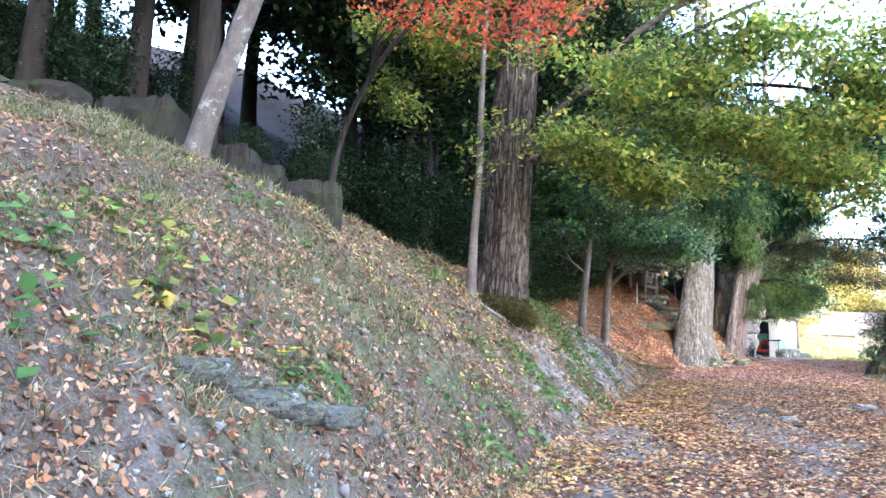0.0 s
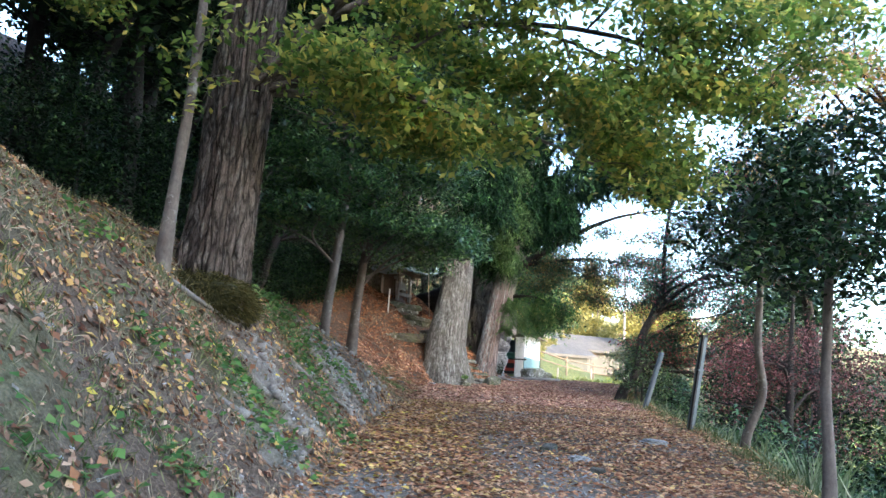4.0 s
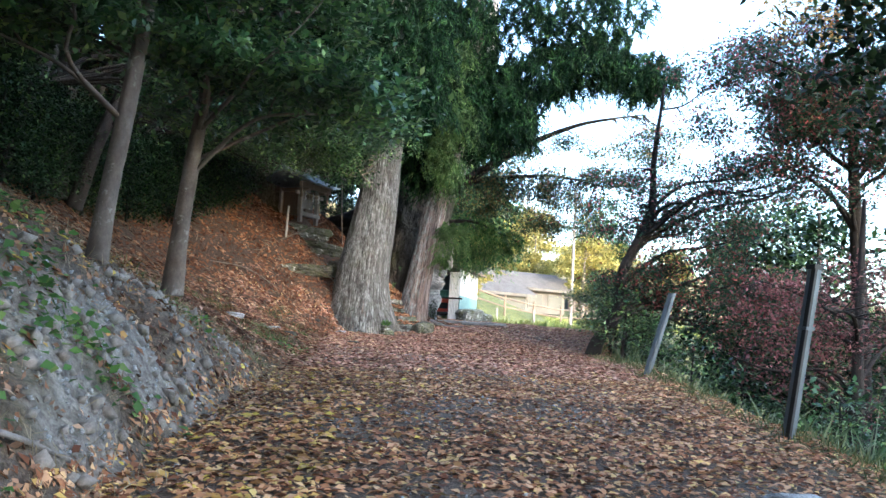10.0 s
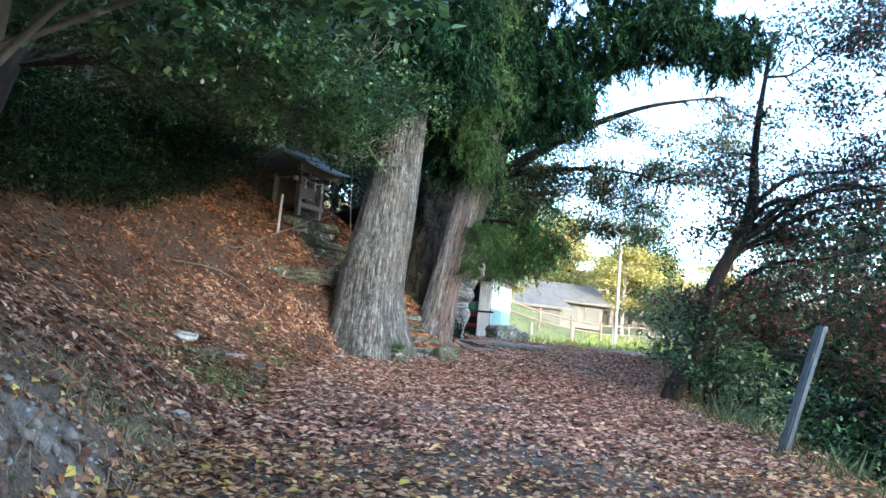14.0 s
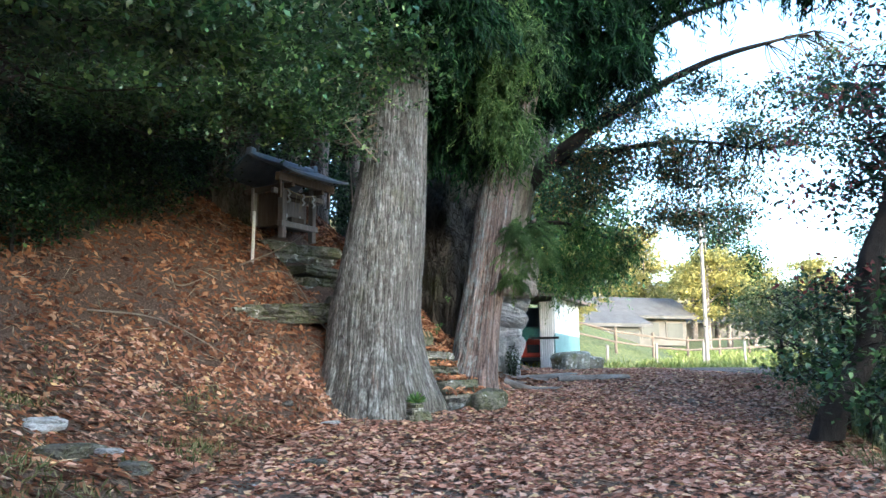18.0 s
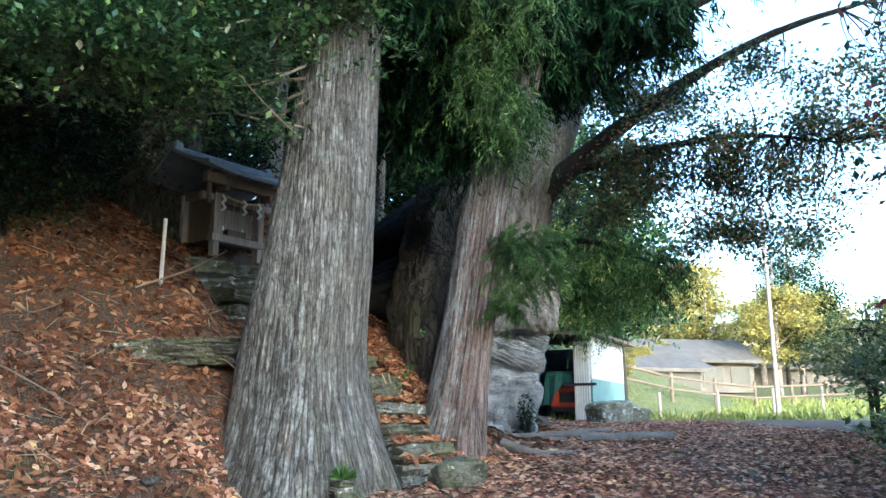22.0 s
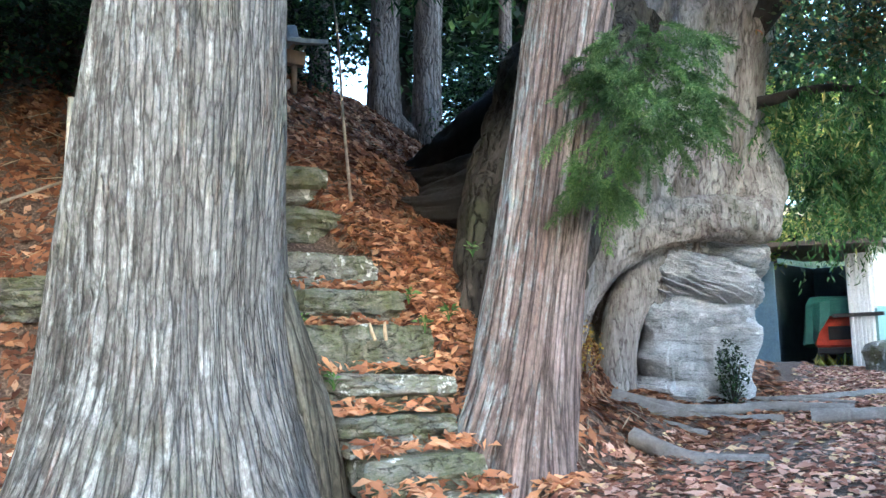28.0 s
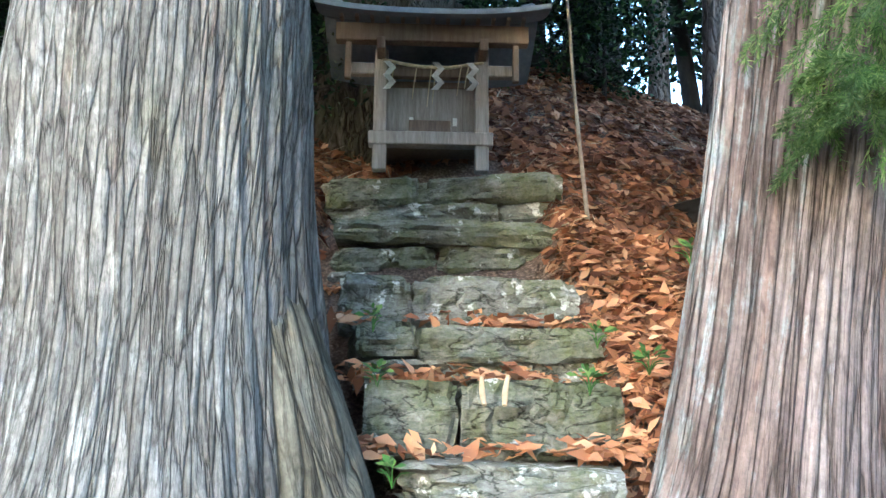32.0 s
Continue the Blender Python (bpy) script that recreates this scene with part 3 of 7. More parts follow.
def piece(name, me, parent, label=""):
    """One mesh under a thing or a part; its coordinates are the parent's."""
    ob = new(name, me)
    ob.parent = parent
    if label:
        ob["label"] = label
    return ob


def part(name, bm, material, parent, label="", bevel=0.0):
    if bevel:
        bmesh.ops.bevel(bm, geom=bm.edges[:], offset=bevel, segments=1, affect="EDGES", clamp_overlap=True)
    me = bpy.data.meshes.new(name)
    bm.to_mesh(me)
    bm.free()
    me.materials.append(material)
    return piece(name, me, parent, label)


def box(size, at=(0, 0, 0), rot=(0, 0, 0)):
    bm = bmesh.new()
    bmesh.ops.create_cube(bm, size=1.0, matrix=pose(*at, *rot) @ Matrix.Diagonal((*size, 1)))
    return bm


def rod(a, b, r, n=8, r2=None):
    a, b = Vector(a), Vector(b)
    d = b - a
    bm = bmesh.new()
    m = Matrix.Translation((a + b) / 2) @ d.to_track_quat("Z", "Y").to_matrix().to_4x4()
    bmesh.ops.create_cone(bm, cap_ends=True, segments=n, radius1=r, radius2=r if r2 is None else r2, depth=d.length, matrix=m)
    return bm


def hash3(i, j, k):
    h = (i * 374761393 + j * 668265263 + k * 2147483647) & 0xFFFFFFFF
    h = ((h ^ (h >> 13)) * 1274126177) & 0xFFFFFFFF
    return ((h ^ (h >> 16)) & 0xFFFF) / 65535.0


def vnoise(x, y, z=0.0):
    """Smooth lattice noise, 0 to 1, for arrays."""
    x, y, z = np.broadcast_arrays(np.asarray(x, float), np.asarray(y, float), np.asarray(z, float))
    i, j, k = (np.floor(a).astype(np.int64) for a in (x, y, z))
    u, v, q = x - i, y - j, z - k
    u, v, q = (a * a * (3 - 2 * a) for a in (u, v, q))
    out = 0.0
    for a in (0, 1):
        for b in (0, 1):
            for c in (0, 1):
                out = out + hash3(i + a, j + b, k + c) * np.where(a, u, 1 - u) * np.where(b, v, 1 - v) * np.where(c, q, 1 - q)
    return out


def fbm(x, y, z=0.0, octaves=4):
    s, a, f = 0.0, 0.5, 1.0
    for _ in range(octaves):
        s = s + a * vnoise(x * f, y * f, z * f)
        a, f = a / 2, f * 2.03
    return s


def smooth_line(points, n, power=1.0):
    """A smooth curve through points, as n points; power over 1 crowds them towards its start."""
    p = np.asarray(points, float)
    t = np.concatenate([[0], np.cumsum(np.linalg.norm(np.diff(p[:, :3], axis=0), axis=1))])
    m = np.gradient(p, t, axis=0)
    s = t[-1] * np.linspace(0, 1, n) ** power
    i = np.clip(np.searchsorted(t, s, side="right") - 1, 0, len(t) - 2)
    h = (t[i + 1] - t[i])[:, None]
    u = ((s - t[i]) / (t[i + 1] - t[i]))[:, None]
    return (2 * u**3 - 3 * u**2 + 1) * p[i] + (u**3 - 2 * u**2 + u) * h * m[i] + (-2 * u**3 + 3 * u**2) * p[i + 1] + (u**3 - u**2) * h * m[i + 1]


def tube(points, rings, segs, relief=0.0, ridges=12.0, run=1.5, lobes=(), seed=0.0, lump=0.0, power=1.0):
    """A limb through points (x, y, z, r). Relief: depth of ridges that run along it; lobes: (height, count, depth) of root flutes at its foot."""
    c = smooth_line(points, rings, power)
    p, r = c[:, :3], np.maximum(c[:, 3], 0.002)
    d = np.gradient(p, axis=0)
    d /= np.linalg.norm(d, axis=1)[:, None]
    up = np.array([0.0, 1.0, 0.0]) if abs(d[:, 1]).mean() < 0.8 else np.array([1.0, 0.0, 0.0])
    a = np.cross(d, up)
    a /= np.linalg.norm(a, axis=1)[:, None]
    b = np.cross(d, a)
    th = np.linspace(0, 2 * np.pi, segs, endpoint=False)
    s = np.concatenate([[0], np.cumsum(np.linalg.norm(np.diff(p, axis=0), axis=1))])
    S, T = np.meshgrid(s, th, indexing="ij")
    R = np.repeat(r[:, None], segs, 1)
    cx, sx = np.cos(T), np.sin(T)
    for hgt, count, depth in lobes:
        ph = 1.3 * vnoise(cx * 1.5 + seed, sx * 1.5, 3.0)
        R = R * (1 + depth * np.exp(-S / hgt) * np.cos(count * T + 5 * ph + seed))
    if lump:
        R = R * (1 + lump * (fbm(cx * 1.6 + seed, sx * 1.6, S * 1.1 / max(r.mean(), 0.2) * 0.5) - 0.47) * 2)
    if relief:
        k = ridges / (2 * np.pi)
        n1 = vnoise(cx * k * 2 + seed, sx * k * 2, S * run + 2 * vnoise(cx * 3, sx * 3, S))
        n2 = vnoise(cx * k * 5 + seed, sx * k * 5, S * run * 2.2)
        n3 = vnoise(cx * k * 1.1 + seed, sx * k * 1.1, S * run * 0.6)
        R = R + relief * (0.35 - np.exp(-(((n1 - 0.5) / 0.09) ** 2)) - 0.5 * np.exp(-(((n2 - 0.5) / 0.12) ** 2)) + 0.9 * (n3 - 0.5))
    V = p[:, None, :] + R[..., None] * (cx[..., None] * a[:, None, :] + sx[..., None] * b[:, None, :])
    V = V.reshape(-1, 3)
    i, j = np.meshgrid(np.arange(rings - 1), np.arange(segs), indexing="ij")
    j2 = (j + 1) % segs
    Q = np.stack([i * segs + j, i * segs + j2, (i + 1) * segs + j2, (i + 1) * segs + j], -1).reshape(-1, 4)
    n = len(V)
    V = np.vstack([V, p[:1], p[-1:]])
    j = np.arange(segs)
    j2 = (j + 1) % segs
    caps = np.vstack([np.stack([np.full(segs, n), j2, j, j], -1)[:, [0, 1, 2, 2]], np.stack([np.full(segs, n + 1), (rings - 1) * segs + j, (rings - 1) * segs + j2, j], -1)[:, [0, 1, 2, 2]]])
    return V, Q, caps


def limb(name, points, material, rings=24, segs=10, caps=False, **kw):
    V, Q, _ = tube(points, rings, segs, **kw)
    return fast_mesh(name, V, Q, material, True)


def joined(name, tubes, material):
    vs, qs, n = [], [], 0
    for V, Q, _ in tubes:
        vs.append(V)
        qs.append(Q + n)
        n += len(V)
    return fast_mesh(name, np.vstack(vs), np.vstack(qs), material, True)


def unit(v):
    return v / np.maximum(np.linalg.norm(v, axis=-1, keepdims=True), 1e-6)


def leaves(name, centres, length, width, along, normal, material, fold=0.15):
    """Many small leaves, each a kite of four corners folded along its rib, in one mesh."""
    c, n = np.asarray(centres, float), len(centres)
    u = unit(np.asarray(along, float))
    w_ = unit(np.cross(np.asarray(normal, float), u))
    h = unit(np.cross(u, w_))
    L, W = np.broadcast_to(length, n)[:, None], np.broadcast_to(width, n)[:, None]
    V = np.stack([c - u * L * 0.5, c + w_ * W * 0.5 + u * L * 0.05 + h * W * fold, c + u * L * 0.5, c - w_ * W * 0.5 + u * L * 0.05 + h * W * fold], 1).reshape(-1, 3)
    Q = np.arange(4 * n).reshape(-1, 4)
    return fast_mesh(name, V, Q, material)


def ball(n):
    return unit(rng.normal(size=(n, 3)))


def in_ellipsoid(centre, radii, n, shell=0.35):
    v = ball(n) * (shell + (1 - shell) * rng.random((n, 1)) ** 0.5)
    return np.asarray(centre) + v * np.asarray(radii)


def crown_points(blobs, clusters, each, spread):
    """Leaf places in clumps: blobs are (centre, radii, share)."""
    share = np.array([b[2] for b in blobs], float)
    share /= share.sum()
    cl = np.vstack([in_ellipsoid(b[0], b[1], max(1, int(round(clusters * s)))) for b, s in zip(blobs, share)])
    pts = np.repeat(cl, each, 0) + rng.normal(size=(len(cl) * each, 3)) * spread * np.array([1, 1, 0.55])
    return cl, pts


def crown_mesh(name, pts, size, material, droop=0.4, slim=0.55):
    n = len(pts)
    s = size * (0.6 + 0.8 * rng.random(n))
    al = ball(n)
    al[:, 2] = al[:, 2] * 0.5 - droop
    no = ball(n) * 0.7 + np.array([0, 0, 1.0])
    return leaves(name, pts, s, s * slim, al, no, material)


def branch_to(start, end, r, sag=0.15, seed=0):
    a, b = np.asarray(start, float), np.asarray(end, float)
    d = np.linalg.norm(b - a)
    g = np.random.default_rng(seed)
    m1 = a + (b - a) * 0.35 + np.array([0, 0, sag * d]) + g.normal(size=3) * d * 0.05
    m2 = a + (b - a) * 0.7 + np.array([0, 0, sag * d * 0.7]) + g.normal(size=3) * d * 0.05
    return [(*a, r), (*m1, r * 0.7), (*m2, r * 0.45), (*b, r * 0.15)]


def tree(name, label, category, trunk_pts, bark, blobs, leaf, clusters, each, size, spread=0.35, limbs=10, limb_r=0.05, from_z=None, trunk_kw=None, twigs=40, group="", droop=0.4, slim=0.55, seed=1, rings=50, segs=20):
    """A tree as a thing: trunk, limbs, twigs and a crown of loose leaves."""
    global rng
    rng = np.random.default_rng(seed)
    base = trunk_pts[0]
    ob = thing(name, label, category, group, base[:3])
    off = np.array([*base[:3], 0.0])
    kw = dict(relief=0.006, ridges=10, run=1.2)
    kw.update(trunk_kw or {})
    piece("trunk", limb("trunk", np.asarray(trunk_pts) - off, bark, rings, segs, **kw), ob)
    line = smooth_line(trunk_pts, 60)
    cl, pts = crown_points(blobs, clusters, each, spread)
    lo = from_z if from_z is not None else line[-1, 2] * 0.5 + line[0, 2] * 0.5
    cand = line[line[:, 2] >= lo - 1e-6]
    pick = cl[rng.permutation(len(cl))]
    ends = []
    for q in range(min(limbs, len(pick))):
        e = pick[q]
        s = cand[np.argmin(np.abs(cand[:, 2] - (e[2] - 0.45 * np.linalg.norm(cand[:, :2] - e[:2], axis=1))))]
        pl = branch_to(s[:3], e, min(limb_r, s[3] * 0.8), 0.1, seed * 100 + q)
        piece("limb", limb("limb", np.asarray(pl) - off, bark, 14, 7, relief=0.003, ridges=5), ob)
        ends.append(smooth_line(pl, 12))
    if ends and twigs:
        allp = np.vstack(ends)
        tw = []
        for q in range(min(twigs, len(pick))):
            e = pick[-1 - q]
            s = allp[np.argmin(np.linalg.norm(allp[:, :3] - e, axis=1) + rng.random(len(allp)) * 0.6)]
            tw.append(tube(np.asarray(branch_to(s[:3], e, min(0.014, s[3]), 0.08, seed * 500 + q)) - off, 7, 4))
        tagged(piece("twig_growth", joined("twig_growth", tw, bark), ob), kind="stuff")
    tagged(piece("crown", crown_mesh("crown", pts - off[:3], size, leaf, droop, slim), ob), kind="stuff")
    return ob


def layered(centre, radii, count, seed, lean=(0, 0)):
    """Flat sprays of foliage in uneven layers inside an ellipsoid, as crown blobs."""
    g = np.random.default_rng(seed)
    out = []
    for k in range(count):
        v = unit(g.normal(size=3)) * (0.35 + 0.65 * g.random())
        c = np.asarray(centre) + v * np.asarray(radii)
        s = 0.45 + 0.6 * g.random()
        out.append(((c[0] + lean[0] * v[2], c[1] + lean[1] * v[2], c[2]), (s * 0.9, s * 0.9, 0.16), s))
    return out


# ---- ground ----
YS = np.array([-60, -6, 0, 4.7, 8, 11.75, 14.3, 19, 22, 25, 28, 30, 31, 32, 33, 34, 36, 40, 46, 52, 60, 120.0])
FOOT = np.array([-1.5, -1.5, -0.6, 0.3, 1.2, 1.9, 2.4, 3.4, 4.0, 4.6, 5.0, 5.4, 6.2, 7.2, 8.4, 9.3, 10.2, 11.2, 12.3, 17, 24, 44.0])
YR = np.array([-60, -6, 0, 5, 10.6, 14.8, 17.4, 22.85, 27, 30, 34, 40, 46, 60, 120.0])
EDGE = np.array([4.5, 4.5, 4.9, 5.6, 7.0, 8.45, 9.0, 10.5, 11.7, 13, 15, 19, 26, 45, 60.0])
YZ = np.array([-60, -6, 0, 5, 10, 15, 19, 22, 25, 28, 31, 33, 36, 40, 45, 50, 60, 120.0])
PATHZ = np.array([0.3, 0.45, 0.7, 0.92, 1.3, 1.75, 2.05, 2.2, 2.38, 2.5, 2.72, 2.95, 3.2, 3.4, 3.55, 3.2, 4.0, 9.0])
DS = np.array([0, 0.5, 1.4, 2.2, 3.5, 5.5, 9, 14, 25, 60.0])
BANK_Y = np.array([-6, 0, 5, 8.5, 12, 14, 18.5, 22, 26, 29, 31, 33, 35, 37, 40, 46, 60.0])
LOWER_BANK = [
    [0, 0.25, 0.8, 1.5, 2.5, 3.3, 4.6, 6.5, 11, 16],
    [0, 0.25, 0.9, 1.7, 2.7, 3.5, 4.8, 6.7, 11, 16],
    [0, 0.40, 1.3, 2.1, 3.0, 3.8, 5.0, 7.0, 12, 17],
    [0, 0.45, 1.4, 2.2, 3.2, 4.0, 5.2, 7.5, 13, 18],
    [0, 0.40, 1.35, 2.1, 2.9, 3.7, 5.0, 7.5, 13, 18],
    [0, 0.65, 1.7, 2.2, 2.6, 3.2, 4.6, 7.0, 13, 18],
    [0, 0.65, 1.35, 1.5, 1.9, 2.8, 4.6, 7.5, 13, 18],
    [0, 0.25, 0.75, 1.15, 1.9, 2.9, 4.8, 8.0, 14, 18],
    [0, 0.12, 0.40, 0.75, 1.4, 2.6, 5.0, 8.5, 14, 18],
]
UPPER_BANK = [
    [0, 0.10, 0.35, 0.70, 1.4, 2.7, 5.2, 8.5, 14, 18],
    [0, 0.15, 0.55, 0.90, 1.6, 2.9, 5.4, 8.5, 14, 18],
    [0, 0.40, 1.00, 1.25, 1.9, 3.0, 5.5, 8.5, 14, 18],
    [0, 0.40, 1.00, 1.60, 2.4, 3.2, 5.6, 8.8, 14, 18],
    [0, 0.35, 1.00, 1.60, 2.5, 4.0, 6.2, 9.0, 14, 18],
    [0, 0.20, 0.60, 1.10, 2.2, 4.0, 6.5, 9.5, 13, 16],
    [0, 0.02, 0.05, 0.10, 0.6, 1.5, 3.5, 6.0, 9, 12],
    [0, 0.15, 0.45, 0.75, 1.2, 1.9, 3.2, 5.0, 8, 11],
]
BANK = np.vstack([LOWER_BANK, UPPER_BANK])


def height(x, y, rough=True):
    """The lie of the land: path, left bank and wooded hill, right-hand drop, unseen ridge added behind the start to
    block the sun.
    """
    x, y = np.asarray(x, float), np.asarray(y, float)
    xl, xr, zp = np.interp(y, YS, FOOT), np.interp(y, YR, EDGE), np.interp(y, YZ, PATHZ)
    d = np.maximum(xl - x, 0)
    i = np.clip(np.searchsorted(BANK_Y, y, side="right") - 1, 0, len(BANK_Y) - 2)
    f = np.clip((y - BANK_Y[i]) / (BANK_Y[i + 1] - BANK_Y[i]), 0, 1)
    k = np.clip(np.searchsorted(DS, d, side="right") - 1, 0, len(DS) - 2)
    g = np.clip((d - DS[k]) / (DS[k + 1] - DS[k]), 0, 1)
    h = (BANK[i, k] * (1 - g) + BANK[i, k + 1] * g) * (1 - f) + (BANK[i + 1, k] * (1 - g) + BANK[i + 1, k + 1] * g) * f
    e = np.maximum(x - xr, 0)
    drop = np.minimum(e * 0.85, 7 + 0.02 * e) * np.clip((60 - y) / 14, 0.15, 1)
    h = h - h * np.clip((x - 8.2) / 0.8, 0, 1) * np.clip((y - 34.4) / 1.4, 0, 1) * np.clip((41 - y) / 1.2, 0, 1) * 0.95
    z = zp + h - drop
    # unseen ridge, shaped to shade the track and leave the far field sunlit
    z = z + np.clip(-12 - y, 0, 55) * np.clip((44 - x) / 9, 0, 1)
    ax, ay = (x - 8.45) * -0.76 + (y - 32.3) * 0.65, (x - 8.45) * 0.65 + (y - 32.3) * 0.76
    stair = np.clip((0.95 - np.abs(ay)) / 0.25, 0, 1) * np.clip(ax / 0.3, 0, 1) * np.clip((4.5 - ax) / 0.4, 0, 1)
    z = z - 0.38 * stair
    if rough:
        on = np.clip(np.minimum(x - xl, xr - x) / 0.8, 0, 1)
        amp = np.where(on > 0, 0.05, 0.22)
        clod = np.clip(d / 0.25, 0, 1) * np.clip((1.9 - d) / 0.6, 0, 1) * np.clip((y - 2) / 3, 0, 1) * np.clip((23 - y) / 2, 0, 1)
        z = z + clod * 0.22 * (fbm(x * 2.6, y * 2.6, 4.0, 4) - 0.47) + clod * 0.05 * (np.abs(vnoise(x * 5, y * 5, 7.0) - 0.5) * 4 - 1)
        z = z + (fbm(x * 1.1 + 7, y * 1.1, 0.0, 4) - 0.47) * 2 * amp + (vnoise(x * 7, y * 7, 2.0) - 0.5) * 0.03 * (1 - 0.6 * on)
    return z


def slope_up(x, y):
    e = 0.12
    gx = (height(x + e, y, False) - height(x - e, y, False)) / (2 * e)
    gy = (height(x, y + e, False) - height(x, y - e, False)) / (2 * e)
    return unit(np.stack([-gx, -gy, np.ones_like(gx)], -1))


def zone_of(x, y):
    """Bare cut earth, green, and leaf litter, each 0 to 1."""
    xl, xr = np.interp(y, YS, FOOT), np.interp(y, YR, EDGE)
    d = xl - x
    n = fbm(x * 0.8, y * 0.8, 5.0)
    cut = np.clip(1.3 - np.abs(d - 0.5) / 0.7, 0, 1) * np.clip((y - 9.5) / 2.5, 0, 1) * np.clip((21 - y) / 2, 0, 1) * np.clip((fbm(x * 1.6, y * 1.6, 5.0) - 0.395) * 7, 0, 1)
    cut = np.maximum(cut, np.clip((fbm(x * 2.1, y * 2.1, 8.0) - 0.5) * 7, 0, 1) * np.clip((11 - y) / 6, 0, 1) * np.clip(1.6 - np.abs(d - 0.8), 0, 1) * 0.35)
    green = np.clip((fbm(x * 0.9 + 30, y * 0.9, 1.0) - 0.42) * 6, 0, 1) * np.clip(d / 0.4 + 0.3, 0, 1) * np.clip((24 - y) / 4, 0, 1) * (1 - cut)
    bare = np.clip((fbm(x * 0.9 + 11, y * 0.55 + 3, 9.0) - 0.50) * 7, 0, 1) * np.where((d < 0) & (x < xr), 1.0, 0.0)
    cut = np.maximum(cut, bare * np.clip((14 - y) / 8 + 0.55, 0.55, 0.9) * 0.8)
    right = np.clip((x - xr + 0.9) / 0.7, 0, 1)
    green = np.maximum(green * 0.8, right)
    green = np.maximum(green, np.clip((y - 45) / 3, 0, 1))
    litter = np.clip(1 - cut * 1.2 - green * 0.7, 0, 1) * np.where(d > 0, np.where(y > 22, 1.0, 0.55), 0.8)
    return cut, green, litter * np.clip((50 - y) / 5, 0, 1)


def ground_sheet():
    xs = np.unique(np.concatenate([np.linspace(-900, -60, 12), np.arange(-60, -14, 3.0), np.arange(-14, -5, 0.6), np.arange(-5, 15, 0.13), np.arange(15, 30, 0.6), np.arange(30, 80, 4.0), np.linspace(80, 900, 12)]))
    ys = np.unique(np.concatenate([np.linspace(-700, -60, 8), np.arange(-60, -5, 2.5), np.arange(-5, 40, 0.15), np.arange(40, 60, 0.5), np.arange(60, 120, 4.0), np.linspace(120, 1200, 14)]))
    X, Y = np.meshgrid(xs, ys, indexing="ij")
    Z = height(X, Y)
    V = np.stack([X, Y, Z], -1).reshape(-1, 3)
    a, b = len(xs), len(ys)
    i, j = np.meshgrid(np.arange(a - 1), np.arange(b - 1), indexing="ij")
    Q = np.stack([i * b + j, (i + 1) * b + j, (i + 1) * b + j + 1, i * b + j + 1], -1).reshape(-1, 4)
    me = fast_mesh("ground", V, Q, GROUND, True)
    c, g, l = zone_of(V[:, 0], V[:, 1])
    at = me.color_attributes.new("zone", "FLOAT_COLOR", "POINT")
    at.data.foreach_set("color", np.stack([c, g, l, np.ones_like(c)], -1).astype(np.float32).ravel())
    return solo("ground", me, "leaf-strewn earth track between a grassy bank and a drop", "ground", kind="structure")


ground_sheet()


def hz(x, y):
    return float(height(np.array([x]), np.array([y]))[0])


def scatter(n, x0, x1, y0, y1, keep):
    """Random places on the ground where keep(x, y) is likelier."""
    x, y = rng.uniform(x0, x1, n), rng.uniform(y0, y1, n)
    m = rng.random(n) < keep(x, y)
    return x[m], y[m]


def lying_leaves(name, label, x, y, size, material, lift=0.012, slim=0.6, tilt=0.35, fold=0.2):
    n = len(x)
    no = slope_up(x, y) + ball(n) * tilt
    al = ball(n)
    al -= no * (al * no).sum(-1, keepdims=True) / (no * no).sum(-1, keepdims=True)
    s = size * (0.55 + 0.9 * rng.random(n))
    c = np.stack([x, y, height(x, y) + lift + s * 0.12 * rng.random(n)], -1)
    return solo(name, leaves(name, c, s, s * slim, al, no, material, fold), label, "fallen leaves", kind="stuff")

# ---- fallen leaves, grass and herbs on the ground ----


def on_path(x, y):
    xl, xr = np.interp(y, YS, FOOT), np.interp(y, YR, EDGE)
    bare = np.clip((fbm(x * 0.9 + 11, y * 0.55 + 3, 9.0) - 0.50) * 7, 0, 1)
    bare = np.maximum(bare * np.clip((12 - y) / 8 + 0.5, 0.5, 0.9), 0)
    worn = np.clip((fbm(x * 0.8 + 11, y * 0.4 + 3, 9.0) - 0.42) * 6, 0, 1) * np.clip((8 - y) / 4, 0, 1)
    bare = np.maximum(bare, worn)
    return np.where((x > xl - 0.15) & (x < xr + 0.1), 1 - 0.85 * bare, 0.0)


def on_bank(x, y):
    d = np.interp(y, YS, FOOT) - x
    c, g, _ = zone_of(x, y)
    return np.where((d > -0.2) & (d < 7), np.clip(1 - c * 0.85, 0.1, 1) * (0.35 + 0.65 * vnoise(x * 1.7, y * 1.7)) * np.clip(1.3 - d * 0.13, 0.2, 1), 0.0)


lx, ly = scatter(150000, -1.5, 12, -1, 22, on_path)
lying_leaves("path_leaves", "orange-brown fallen leaves strewn over the track", lx, ly, 0.066, L_NEAR)
lx, ly = scatter(120000, 3, 16, 22, 44, on_path)
lying_leaves("path_leaves", "brown and pinkish fallen leaves strewn over the track", lx, ly, 0.085, L_PATH)
lx, ly = scatter(12000, -1, 8, 4, 21, lambda x, y: on_path(x, y) * np.clip(1.2 - np.abs(x - np.interp(y, YS, FOOT) - 0.4) / 1.6, 0, 1))
lying_leaves("gold_path_leaves", "golden fallen leaves along the foot of the bank", lx, ly, 0.082, L_GOLD)
lx, ly = scatter(125000, -6, 5, 0, 24, on_bank)
